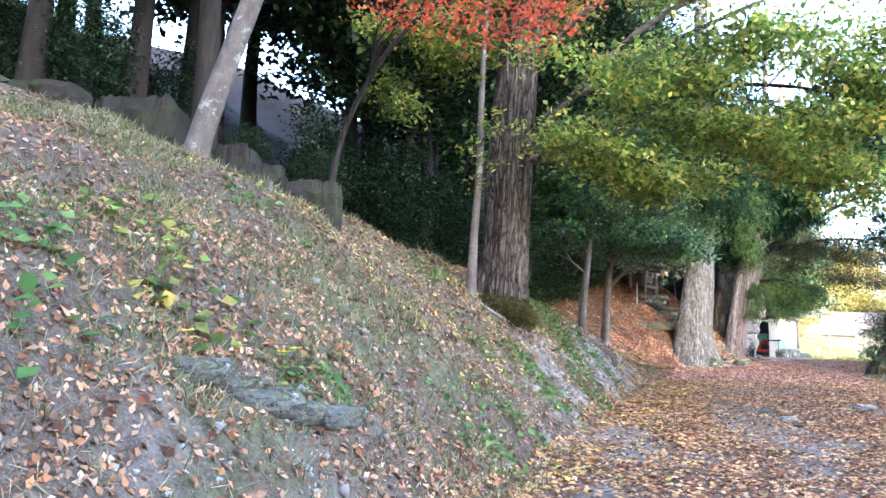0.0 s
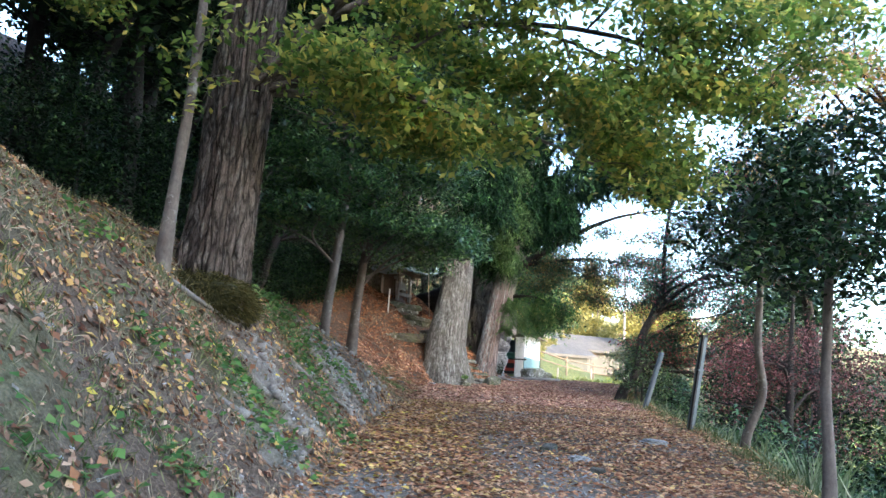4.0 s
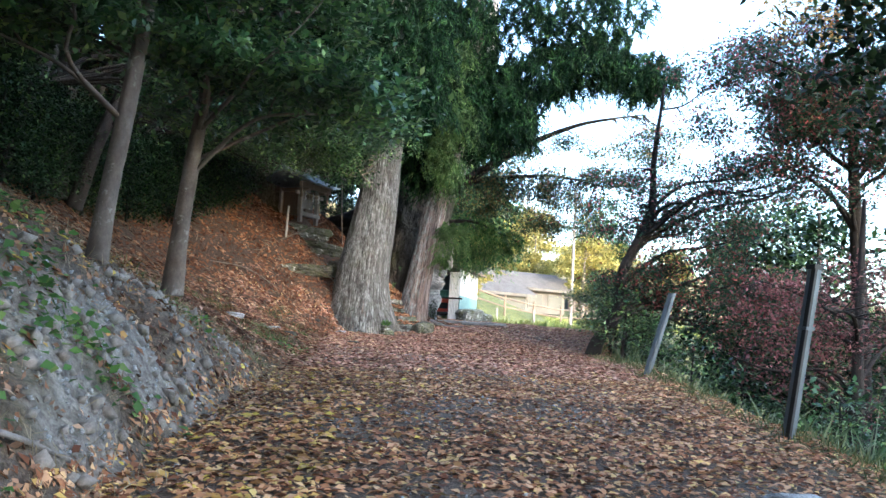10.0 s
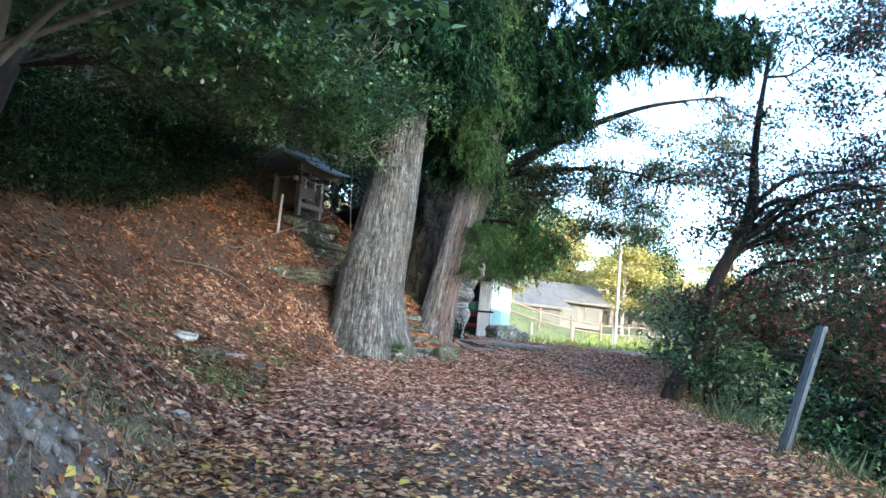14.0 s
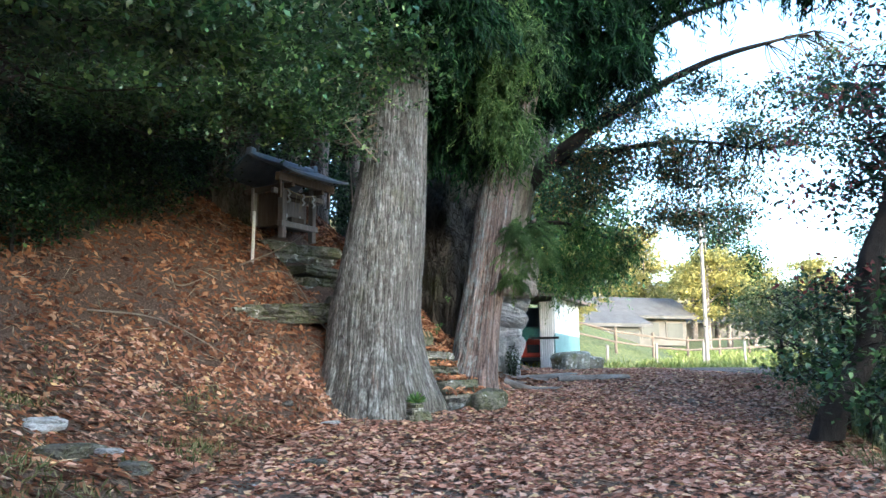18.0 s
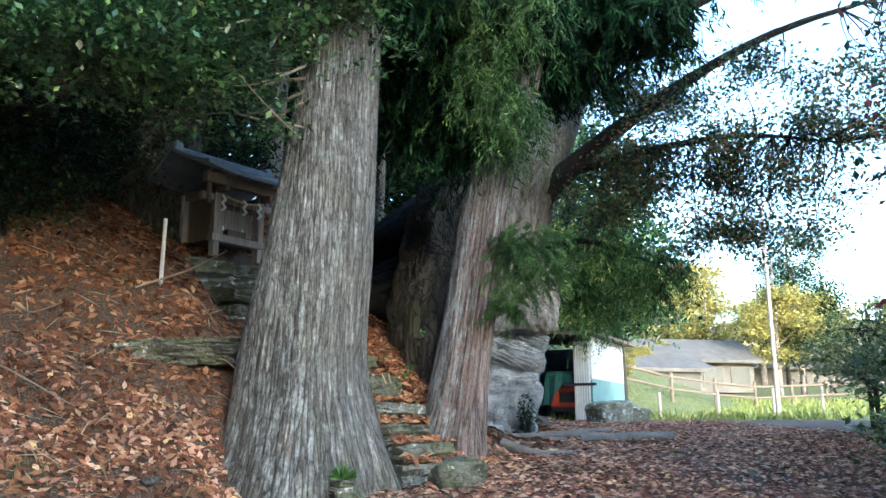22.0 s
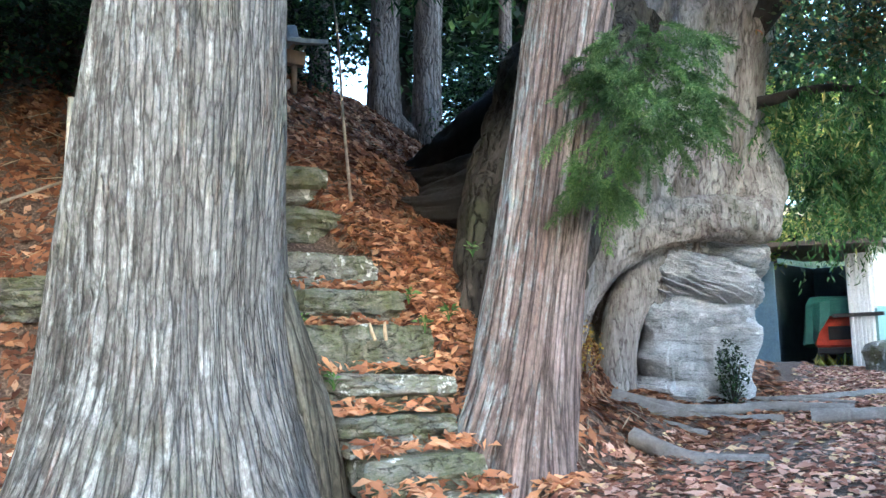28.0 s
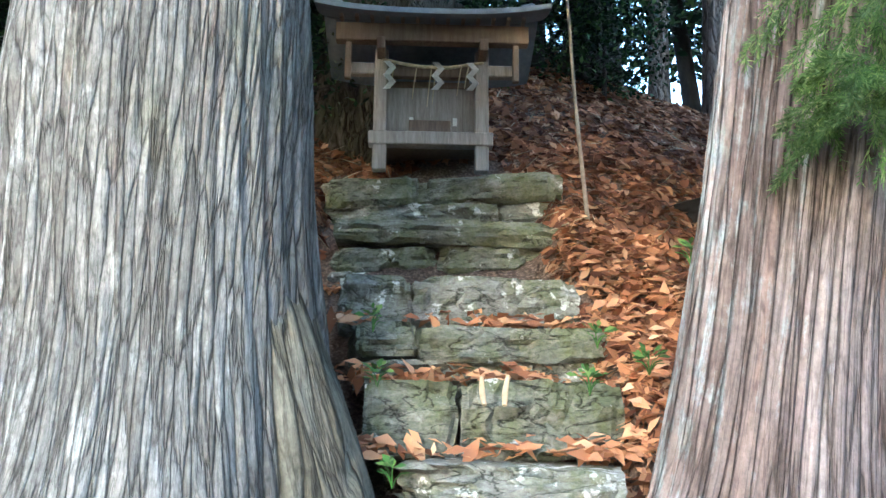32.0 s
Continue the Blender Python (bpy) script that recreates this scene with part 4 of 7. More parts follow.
lying_leaves("bank_leaves", "dry brown leaves lying on the grassy bank", lx, ly, 0.06, L_DRY, slim=0.5, tilt=0.7)
lx, ly = scatter(15000, -5, 2, -0.5, 7, on_bank)
lying_leaves("bank_leaves", "dry brown leaves lying on the grassy bank", lx, ly, 0.058, L_TREAD, tilt=0.6)
lx, ly = scatter(24000, -6, 5, 0, 24, on_bank)
lying_leaves("bank_leaves", "dry brown leaves lying on the grassy bank", lx, ly, 0.085, L_RUST, tilt=0.5)
lx, ly = scatter(9000, -4, 5, 8, 21, lambda x, y: on_bank(x, y) * np.clip((np.interp(y, YS, FOOT) - x) / 1.2, 0.15, 1))
lying_leaves("gold_bank_leaves", "yellow and golden leaves lying on the bank", lx, ly, 0.085, L_GOLD)


def off_stairs(x, y):
    ax, ay = (x - 8.45) * -0.76 + (y - 32.3) * 0.65, (x - 8.45) * 0.65 + (y - 32.3) * 0.76
    return np.where((np.abs(ay) < 0.75) & (ax > 0) & (ax < 4.4), 0.0, 1.0)


lx, ly = scatter(125000, -2, 11, 21, 44, lambda x, y: np.where((np.interp(y, YS, FOOT) - x > -0.3), 0.9, 0.0) * np.clip((y - 20) / 4, 0, 1) * off_stairs(x, y) * np.clip((fbm(x * 1.1 + 4, y * 1.1, 6.0) - 0.36) * 6 + (y - 29) * 0.15, 0.5, 1))
lying_leaves("slope_leaves", "thick rust-coloured leaf litter on the slope under the shrine", lx, ly, 0.12, L_RUST, slim=0.4)

lx, ly = scatter(26000, 3.5, 9, 34, 43, lambda x, y: np.where(np.interp(y, YS, FOOT) - x > 0.4, 0.9, 0.0) * off_stairs(x, y))
lying_leaves("slope_leaves", "thick rust-coloured leaf litter on the slope under the shrine", lx, ly, 0.13, L_RUST, slim=0.45, tilt=0.7)
lx, ly = scatter(30000, 1, 9, 22, 32, lambda x, y: np.where((np.interp(y, YS, FOOT) - x > -0.3) & (np.interp(y, YS, FOOT) - x < 3.0), 0.9, 0.0) * np.clip((fbm(x * 1.3 + 9, y * 1.3, 2.0) - 0.38) * 6, 0.25, 1))
lying_leaves("slope_leaves", "pale brown leaves on the lower slope", lx, ly, 0.095, L_PATH, slim=0.45)


rng = np.random.default_rng(15)
lx, ly = scatter(3600, -1, 10, 21, 40, lambda x, y: np.where(np.interp(y, YS, FOOT) - x > -0.3, 0.8, 0.0) * off_stairs(x, y))
lying_leaves("fallen_twigs", "thin dead twigs scattered over the leafy slope", lx, ly, 0.30, L_STRAW, lift=0.03, slim=0.035, tilt=0.25, fold=0.4)
lx, ly = scatter(1500, -1, 12, 0, 34, on_path)
lying_leaves("fallen_twigs", "thin dead twigs scattered among the leaves on the track", lx, ly, 0.16, L_DRY, lift=0.02, slim=0.05, tilt=0.2, fold=0.4)


def pebbles(name, label, x, y, size, material):
    """Small loose stones: eight-sided, each turned its own way."""
    n = len(x)
    a, b = ball(n), ball(n)
    b = unit(np.cross(a, b))
    c = np.cross(a, b)
    s = size * (0.4 + rng.random(n) ** 2 * 1.4)
    o = np.stack([x, y, height(x, y) + s * 0.15], -1)
    k = lambda v, f: o + v * (s * f)[:, None]
    V = np.stack([k(a, 0.5), k(-a, 0.5), k(b, 0.4), k(-b, 0.4), k(c, 0.3), k(-c, 0.3)], 1).reshape(-1, 3)
    T = np.array([[0, 2, 4], [2, 1, 4], [1, 3, 4], [3, 0, 4], [2, 0, 5], [1, 2, 5], [3, 1, 5], [0, 3, 5]])
    return solo(name, fast_mesh(name, V, (np.arange(n)[:, None, None] * 6 + T).reshape(-1, 3), material), label, "gravel", kind="stuff")


rng = np.random.default_rng(17)
lx, ly = scatter(52000, -1.5, 13, -1, 34, lambda x, y: zone_of(x, y)[0] * np.where(np.interp(y, YS, FOOT) < x, 1.0, 0.0))
pebbles("gravel", "grey gravel showing through the leaves on the track", lx, ly, 0.035, SCHIST)
lx, ly = scatter(26000, -2, 5, 3, 23, lambda x, y: zone_of(x, y)[0] * np.where(np.interp(y, YS, FOOT) > x, 1.0, 0.0))
pebbles("bank_stones", "small stones crumbling from the bare cut bank", lx, ly, 0.04, SCHIST)


lx, ly = scatter(9000, -2, 5, 4, 23, lambda x, y: zone_of(x, y)[0] * np.where(np.interp(y, YS, FOOT) > x, 1.0, 0.0))
pebbles("earth_clods", "grey clods of dry earth on the cut bank", lx, ly, 0.11, CLOD)


def blades(name, label, x, y, h, width, material, lean=0.5, category="grass"):
    n = len(x)
    c = np.stack([x, y, height(x, y)], -1)
    al = ball(n) * lean + np.array([0, 0, 1.0])
    s = h * (0.5 + rng.random(n))
    return solo(name, leaves(name, c + unit(al) * s[:, None] * 0.45, s, width, al, ball(n), material, 0.1), label, category, kind="stuff")


def tufts(n, each, x0, x1, y0, y1, keep, spread):
    x, y = scatter(n, x0, x1, y0, y1, keep)
    return np.repeat(x, each) + rng.normal(size=len(x) * each) * spread, np.repeat(y, each) + rng.normal(size=len(x) * each) * spread


gx, gy = tufts(6000, 16, -5, 4, 0, 22, lambda x, y: zone_of(x, y)[1] * on_bank(x, y), 0.10)
blades("bank_grass", "short dry and green grass on the bank", gx, gy, 0.13, 0.012, L_GRASS, 0.9)
gx, gy = tufts(900, 16, 2.5, 6, 23, 31, lambda x, y: np.clip((fbm(x * 1.3, y * 1.3, 3.0) - 0.5) * 8, 0, 1) * np.where(np.interp(y, YS, FOOT) - x > 0.0, 1.0, 0.0), 0.1)
blades("slope_grass_tufts", "sparse green grass on the leafy slope", gx, gy, 0.12, 0.012, L_GRASS, 1.0)
gx, gy = tufts(3600, 16, -5, 1.5, -0.5, 9, lambda x, y: on_bank(x, y) * np.clip((fbm(x * 1.2 + 5, y * 1.2, 8.0) - 0.35) * 5, 0.15, 1), 0.11)
blades("bank_grass", "short dry and green grass on the bank", gx, gy, 0.11, 0.010, L_GRASS, 1.0)
gx, gy = tufts(5200, 12, -5, 4, 0, 22, lambda x, y: on_bank(x, y), 0.12)
blades("dead_grass", "pale dead grass stalks on the bank", gx, gy, 0.13, 0.007, L_STRAW, 1.6)
gx, gy = tufts(5000, 14, 4, 14, 2, 34, lambda x, y: np.where(np.abs(x - np.interp(y, YR, EDGE) - 0.15) < 0.55, 0.8, 0.0), 0.09)
blades("verge_grass", "short yellow-green grass along the outer edge of the track", gx, gy, 0.16, 0.012, L_GRASS, 0.8)
gx, gy = tufts(1500, 26, 6, 22, 4, 34, lambda x, y: np.where((x - np.interp(y, YR, EDGE) > 0.5) & (x - np.interp(y, YR, EDGE) < 5), 0.9, 0.0), 0.14)
blades("bamboo_grass", "long pale bamboo grass on the steep outer slope", gx, gy, 0.75, 0.035, L_SASA, 0.8, "bamboo grass")
gx, gy = tufts(4200, 9, 12, 40, 45, 66, lambda x, y: np.where(x > np.interp(y, YS, FOOT), 0.9, 0.0), 0.22)
blades("field_grass", "sunlit tall grass of the field beyond the shed", gx, gy, 0.35, 0.04, L_FIELD, 0.8)


def herb(x, y, r, n, size, label, leaf=L_HERB, name="herb_clump", category="herb", lift=0.10):
    ob = thing(name, label, category, "herbs on the bank", (x, y, hz(x, y)))
    a = rng.normal(size=(n, 2)) * r * 0.5
    z = np.array([hz(x + p, y + q) for p, q in a]) - hz(x, y)
    c = np.stack([a[:, 0], a[:, 1], z + lift * rng.random(n) + 0.02], -1)
    al = ball(n)
    al[:, 2] *= 0.3
    s = size * (0.6 + 0.8 * rng.random(n))
    piece("leaves", leaves("leaves", c, s, s * 0.75, al, ball(n) * 0.5 + np.array([0.3, -0.4, 1.0]), leaf, 0.15), ob)
    st = [tube([(p * 0.8, q * 0.8, zz - 0.02, 0.004), (p, q, zz + 0.5 * lift, 0.002)], 3, 4) for (p, q), zz in zip(a[: n // 3], z)]
    tagged(piece("stem_growth", joined("stem_growth", st, leaf), ob), kind="stuff")
    return ob


rng = np.random.default_rng(21)
for hx, hy, hr, hn, hs in [(1.0, 11.6, 0.5, 160, 0.09), (1.35, 11.2, 0.4, 100, 0.08), (-0.75, 5.3, 0.3, 70, 0.07), (-0.5, 5.7, 0.3, 60, 0.07), (0.6, 7.4, 0.5, 120, 0.08), (0.9, 8.6, 0.5, 120, 0.07), (0.4, 10.2, 0.4, 80, 0.08),
                           (-2.0, 7.6, 0.5, 60, 0.10), (1.7, 14.2, 0.6, 200, 0.085), (1.6, 15.6, 0.6, 190, 0.08), (2.2, 16.2, 0.5, 150, 0.08), (1.4, 17.0, 0.6, 150, 0.08), (0.8, 14.6, 0.6, 160, 0.09), (1.2, 15.0, 0.5, 140, 0.085), (0.9, 16.2, 0.5, 120, 0.085), (1.9, 13.3, 0.45, 120, 0.08), (-0.6, 11.4, 0.4, 60, 0.09), (2.9, 19.2, 0.35, 60, 0.07), (4.2, 24.3, 0.5, 60, 0.07)]:
    herb(hx, hy, hr, hn, hs, "clump of small green herbs growing on the bank")
for hx, hy in [(-2.05, 3.71), (-2.2, 4.91), (-1.63, 4.63), (-1.36, 4.57), (-1.66, 3.22), (-2.3, 4.1), (-1.9, 5.2), (-1.2, 5.1)]:
    herb(hx, hy, 0.35, 20, 0.13, "broad-leaved yellow-green plant on the bank", L_HERB if hy < 4.3 else L_YG, "broad_leaf_plant", "plant", 0.18)

fx, fy = -0.84, 5.4
flower = thing("yellow_flower", "small yellow flowers blooming on the bank", "flower", "", (fx, fy, hz(fx, fy)))
for k, (dx, dy) in enumerate([(0.0, 0.0), (0.06, 0.03), (-0.05, 0.02), (0.1, -0.02)]):
    n = 8
    th = np.linspace(0, 2 * np.pi, n, endpoint=False)
    al = np.stack([np.cos(th), np.sin(th), 0.3 * np.ones(n)], -1)
    piece("blossom", leaves("blossom", np.array([dx, dy - 0.05, 0.19 + 0.03 * (k % 2)]) + al * 0.022, 0.045, 0.022, al, np.tile([0, -0.6, 1.0], (n, 1)), PETAL), flower)
    piece("stem", limb("stem", [(dx, dy, -0.02, 0.004), (dx, dy - 0.05, 0.19, 0.003)], L_HERB, 4, 4), flower)

# ---- rough stones ----


def rock_mesh(name, size, material, seed, flat=0.0, layers=0.0, sub=3):
    bm = bmesh.new()
    bmesh.ops.create_icosphere(bm, subdivisions=sub, radius=0.5)
    co = np.array([v.co[:] for v in bm.verts])
    q = np.sign(co) * np.abs(co / 0.5) ** 0.6 * 0.5
    n = fbm(q[:, 0] * 2.2 + seed * 3.1, q[:, 1] * 2.2, q[:, 2] * 2.2 + seed) - 0.47
    q = q * (1 + 0.9 * n[:, None])
    if layers:
        st = np.abs(((q[:, 2] * layers + 0.6 * fbm(q[:, 0] * 3, q[:, 1] * 3, seed)) % 1.0) - 0.5)
        q[:, :2] *= (1 - 0.10 * (st < 0.13) + 0.06 * (vnoise(np.floor(q[:, 2] * layers), seed * 1.0) - 0.5))[:, None]
    q *= np.array(size)
    for v, c in zip(bm.verts, q):
        v.co = c
    me = bpy.data.meshes.new(name)
    bm.to_mesh(me)
    bm.free()
    me.materials.append(material)
    return me


def rock(x, y, size, label, seed, material=LICHEN, rz=0.0, sink=0.25, z=None, name="rock"):
    ob = solo(name, rock_mesh(name, size, material, seed), label, "rock", "loose rocks")
    ob.matrix_world = pose(x, y, (hz(x, y) if z is None else z) + size[2] * (0.5 - sink), 0, 0, rz)
    return ob


def slab(name, length, depth, thick, material, seed):
    """A rough stone block with split layers: 6 x 3 x 3 lattice pushed about."""
    nx, ny, nz = 22, 5, 7
    g = np.stack(np.meshgrid(np.linspace(-0.5, 0.5, nx), np.linspace(-0.5, 0.5, ny), np.linspace(-0.5, 0.5, nz), indexing="ij"), -1)
    bm = bmesh.new()
    idx = {}
    rg = np.random.default_rng(seed)
    lay = rg.uniform(-0.05, 0.04, nz)
    x, y, z = g[..., 0], g[..., 1], g[..., 2]
    e = 1 - 0.10 * (np.abs(x) > 0.45) - 0.06 * (np.abs(z) > 0.45)
    nn = fbm(x * length * 5 + seed * 1.7, y * depth * 5, z * 3 + seed) - 0.47 + 0.5 * (vnoise(x * length * 16 + seed, y * depth * 16, z * thick * 26) - 0.5)
    chip = 0.12 * (vnoise(x * length * 3.1 + seed * 0.7, z * thick * 7, 4.0) > 0.66)
    yy = y * depth * e + (lay[None, None, :] + nn * 0.26 + chip) * min(depth, 0.4)
    P = np.stack([x * length * (1 - 0.04 * np.abs(z)) + nn * 0.06, yy, z * thick * (1 - 0.12 * (np.abs(x) > 0.45)) + nn * 0.16 * thick], -1)
    for i in range(nx):
        for j in range(ny):
            for k in range(nz):
                if i in (0, nx - 1) or j in (0, ny - 1) or k in (0, nz - 1):
                    idx[i, j, k] = bm.verts.new(P[i, j, k])
    def quad(a, b, c, d):
        bm.faces.new((idx[a], idx[b], idx[c], idx[d]))
    for i in range(nx - 1):
        for j in range(ny - 1):
            quad((i, j, nz - 1), (i + 1, j, nz - 1), (i + 1, j + 1, nz - 1), (i, j + 1, nz - 1))
            quad((i, j, 0), (i, j + 1, 0), (i + 1, j + 1, 0), (i + 1, j, 0))
    for i in range(nx - 1):
        for k in range(nz - 1):
            quad((i, 0, k), (i + 1, 0, k), (i + 1, 0, k + 1), (i, 0, k + 1))
            quad((i, ny - 1, k), (i, ny - 1, k + 1), (i + 1, ny - 1, k + 1), (i + 1, ny - 1, k))
    for j in range(ny - 1):
        for k in range(nz - 1):
            quad((0, j, k), (0, j, k + 1), (0, j + 1, k + 1), (0, j + 1, k))
            quad((nx - 1, j, k), (nx - 1, j + 1, k), (nx - 1, j + 1, k + 1), (nx - 1, j, k + 1))
    me = bpy.data.meshes.new(name)
    bm.to_mesh(me)
    bm.free()
    me.materials.append(material)
    return me


# ---- stone steps up to the shrine ----
STEPS = [
    ((7.95, 32.3), (8.75, 32.7), 3.05), ((7.95, 32.45), (8.55, 32.95), 3.27), ((7.75, 32.65), (8.3, 33.3), 3.5), ((7.5, 32.9), (8.2, 33.5), 3.77), ((7.2, 32.95), (7.95, 33.85), 4.11),
    ((6.85, 33.15), (7.6, 34.2), 4.43), ((6.5, 33.3), (7.3, 34.4), 4.74), ((5.62, 33.83), (6.75, 34.9), 5.3), ((4.89, 34.28), (6.3, 35.5), 5.86),
]
# courses of each riser: share of its height and the joints along it
COURSES = [[(1.0, ())], [(1.0, ())], [(0.55, (0.62,)), (0.45, ())], [(0.5, ()), (0.5, (0.38,))], [(1.0, (0.36,))], [(0.55, (0.24,)), (0.45, (0.7,))], [(1.0, (0.3,))], [(0.3, ()), (0.35, (0.45,)), (0.35, (0.2,))], [(0.4, (0.4,)), (0.3, (0.75,)), (0.3, (0.3,))]]
stairs = thing("stone_steps", "uneven mossy split-stone steps climbing to a small shrine", "steps", "", (7.4, 33.4, 4.0))
rg = np.random.default_rng(5)
for k, (a, b, top) in enumerate(STEPS):
    a, b = np.array(a), np.array(b)
    d = b - a
    ln = np.linalg.norm(d)
    ang = math.degrees(math.atan2(d[1], d[0]))
    below = STEPS[k - 1][2] if k else top - 0.25
    inward = np.array([-d[1], d[0]]) / ln
    z1 = top
    for q, (share, joints) in enumerate(COURSES[k]):
        z0 = z1 - (top - below) * share
        cuts = (0.0, *joints, 1.0)
        for c0, c1 in zip(cuts[:-1], cuts[1:]):
            mid = a + d * (c0 + c1) / 2 + inward * ((0.3 if k < 7 else 0.53) + 0.035 * q + rg.uniform(-0.03, 0.04))
            st = piece("step_stone", slab("step_stone", ln * (c1 - c0) * 1.01, 0.62 if k < 7 else 1.1, (z1 - z0) * 1.03, LICHEN if (k + q) % 3 == 0 else STONE, int(rg.integers(1e6))), stairs)
            st.matrix_basis = pose(mid[0] - 7.4, mid[1] - 33.4, (z0 + z1) / 2 - 4.01, rg.uniform(-4, 4), rg.uniform(-2.5, 2.5), ang + rg.uniform(-4, 4))
        z1 = z0

# leaves caught on the treads, thickest in the corners under the risers
rng = np.random.default_rng(61)
sx_, sy_, sz_ = [], [], []
for k in range(1, len(STEPS)):
    a, b, top = np.array(STEPS[k][0]), np.array(STEPS[k][1]), STEPS[k - 1][2]
    d = b - a
    out = np.array([d[1], -d[0]]) / np.linalg.norm(d)
    n = 230 if k < 7 else 150
    f = rng.random(n)
    w_ = vnoise(f * 5 + 3 * k, np.zeros(n), 1.0) + 0.5 * np.clip(np.abs(f - 0.5) * 2 - 0.5, 0, 1)
    keep = rng.random(n) < np.clip(w_ * 1.5 - 0.1, 0.1, 1)
    f, n = f[keep], int(keep.sum())
    out_by = np.abs(rng.normal(size=(n, 1))) * 0.09 + 0.01
    p = a + d * (f * 1.2 - 0.08)[:, None] + out * out_by
    sx_.append(p[:, 0]), sy_.append(p[:, 1]), sz_.append(top + 0.015 + 0.10 * rng.random(n) ** 1.5 * np.clip(1 - out_by[:, 0] * 4, 0.1, 1))
# a spill of leaves down the right-hand side of the flight
n = 1500
f = rng.random(n)
low, high = np.array([8.72, 32.95, 3.1]), np.array([6.75, 35.0, 5.45])
p = low + (high - low) * f[:, None] + np.array([0.62, 0.70, 0.0]) * (rng.random((n, 1)) * 0.75 - 0.1)
sx_.append(p[:, 0]), sy_.append(p[:, 1]), sz_.append(np.maximum(height(p[:, 0], p[:, 1]) + 0.02, p[:, 2] - 0.35) + 0.05 * rng.random(n))
sx_, sy_, sz_ = np.concatenate(sx_), np.concatenate(sy_), np.concatenate(sz_)
n = len(sx_)
al = ball(n)
al[:, 2] *= 0.3
s = 0.12 * (0.5 + 0.9 * rng.random(n))
solo("tread_leaves", leaves("tread_leaves", np.stack([sx_, sy_, sz_], -1), s, s * 0.40, al, ball(n) * 0.6 + np.array([0.4, -0.5, 1.0]), L_TREAD, 0.25), "orange-brown leaves caught on the stone treads", "fallen leaves", kind="stuff")
# split sticks and small plants on the treads
for dx, tilt_ in ((0.0, 24), (0.06, 38)):
    stick = solo("split_stick", limb("split_stick", [(0, 0, 0, 0.012), (0.0, 0.0, 0.07, 0.014), (0.01, 0, 0.14, 0.009)], PALESTICK, 8, 6), "short pale split stick lying on a tread", "stick", "sticks on the steps")
    stick.matrix_world = pose(7.70 + dx, 33.2 + dx, 4.0, -24, tilt_ - 46, 20)
for x, y, z, n in ((7.03, 33.12, 4.40, 12), (7.2, 33.02, 4.12, 14), (7.93, 33.62, 4.1, 22), (7.66, 34.05, 4.35, 16), (8.02, 33.95, 4.2, 26), (8.2, 34.05, 4.7, 16), (7.55, 32.83, 3.72, 8)):
    pl = thing("step_plant", "small green seedling growing between the step stones", "plant", "seedlings on the steps", (x, y, z))
    al = ball(n)
    al[:, 2] = np.abs(al[:, 2]) * 0.6
    s = 0.05 * (0.6 + 0.8 * rng.random(n))
    piece("leaves", leaves("leaves", al * (rng.random((n, 1)) * 0.07 + 0.02) + np.array([0, 0, 0.03]), s, s * 0.6, al, ball(n) * 0.4 + np.array([0.4, -0.5, 1.0]), L_HERB, 0.15), pl)
    tagged(piece("stem_growth", joined("stem_growth", [tube([(0, 0, -0.05, 0.003), (*(v * 0.03), 0.003), (*(v * 0.07), 0.002)], 4, 4) for v in al[:8]], L_HERB), pl), kind="stuff")

wall = thing("dry_stone_wall", "low dry-stone retaining course of flat mossy stones", "stone wall", "", (5.3, 32.55, 4.3))
for k in range(20):
    row, col = divmod(k, 7)
    wx = 4.75 + col * 0.21 + 0.09 * row
    if wx < 6.2:
        piece("wall_stone", slab("wall_stone", 0.27 + 0.05 * (k % 3), 0.4, 0.11, STONE if k % 3 else LEDGE, 300 + k), wall).matrix_basis = pose(wx - 5.3, -0.02 + 0.03 * (k % 3), -0.08 + row * 0.10 + 0.03 * (wx - 5.0), 2, 3, 4 * (k % 4 - 1.5))
piece("wall_stone", slab("wall_stone", 0.75, 0.4, 0.2, LICHEN, 340), wall, "long pale stone").matrix_basis = pose(-0.72, -0.08, 0.02, 4, -3, 6)

# ---- shrine ----


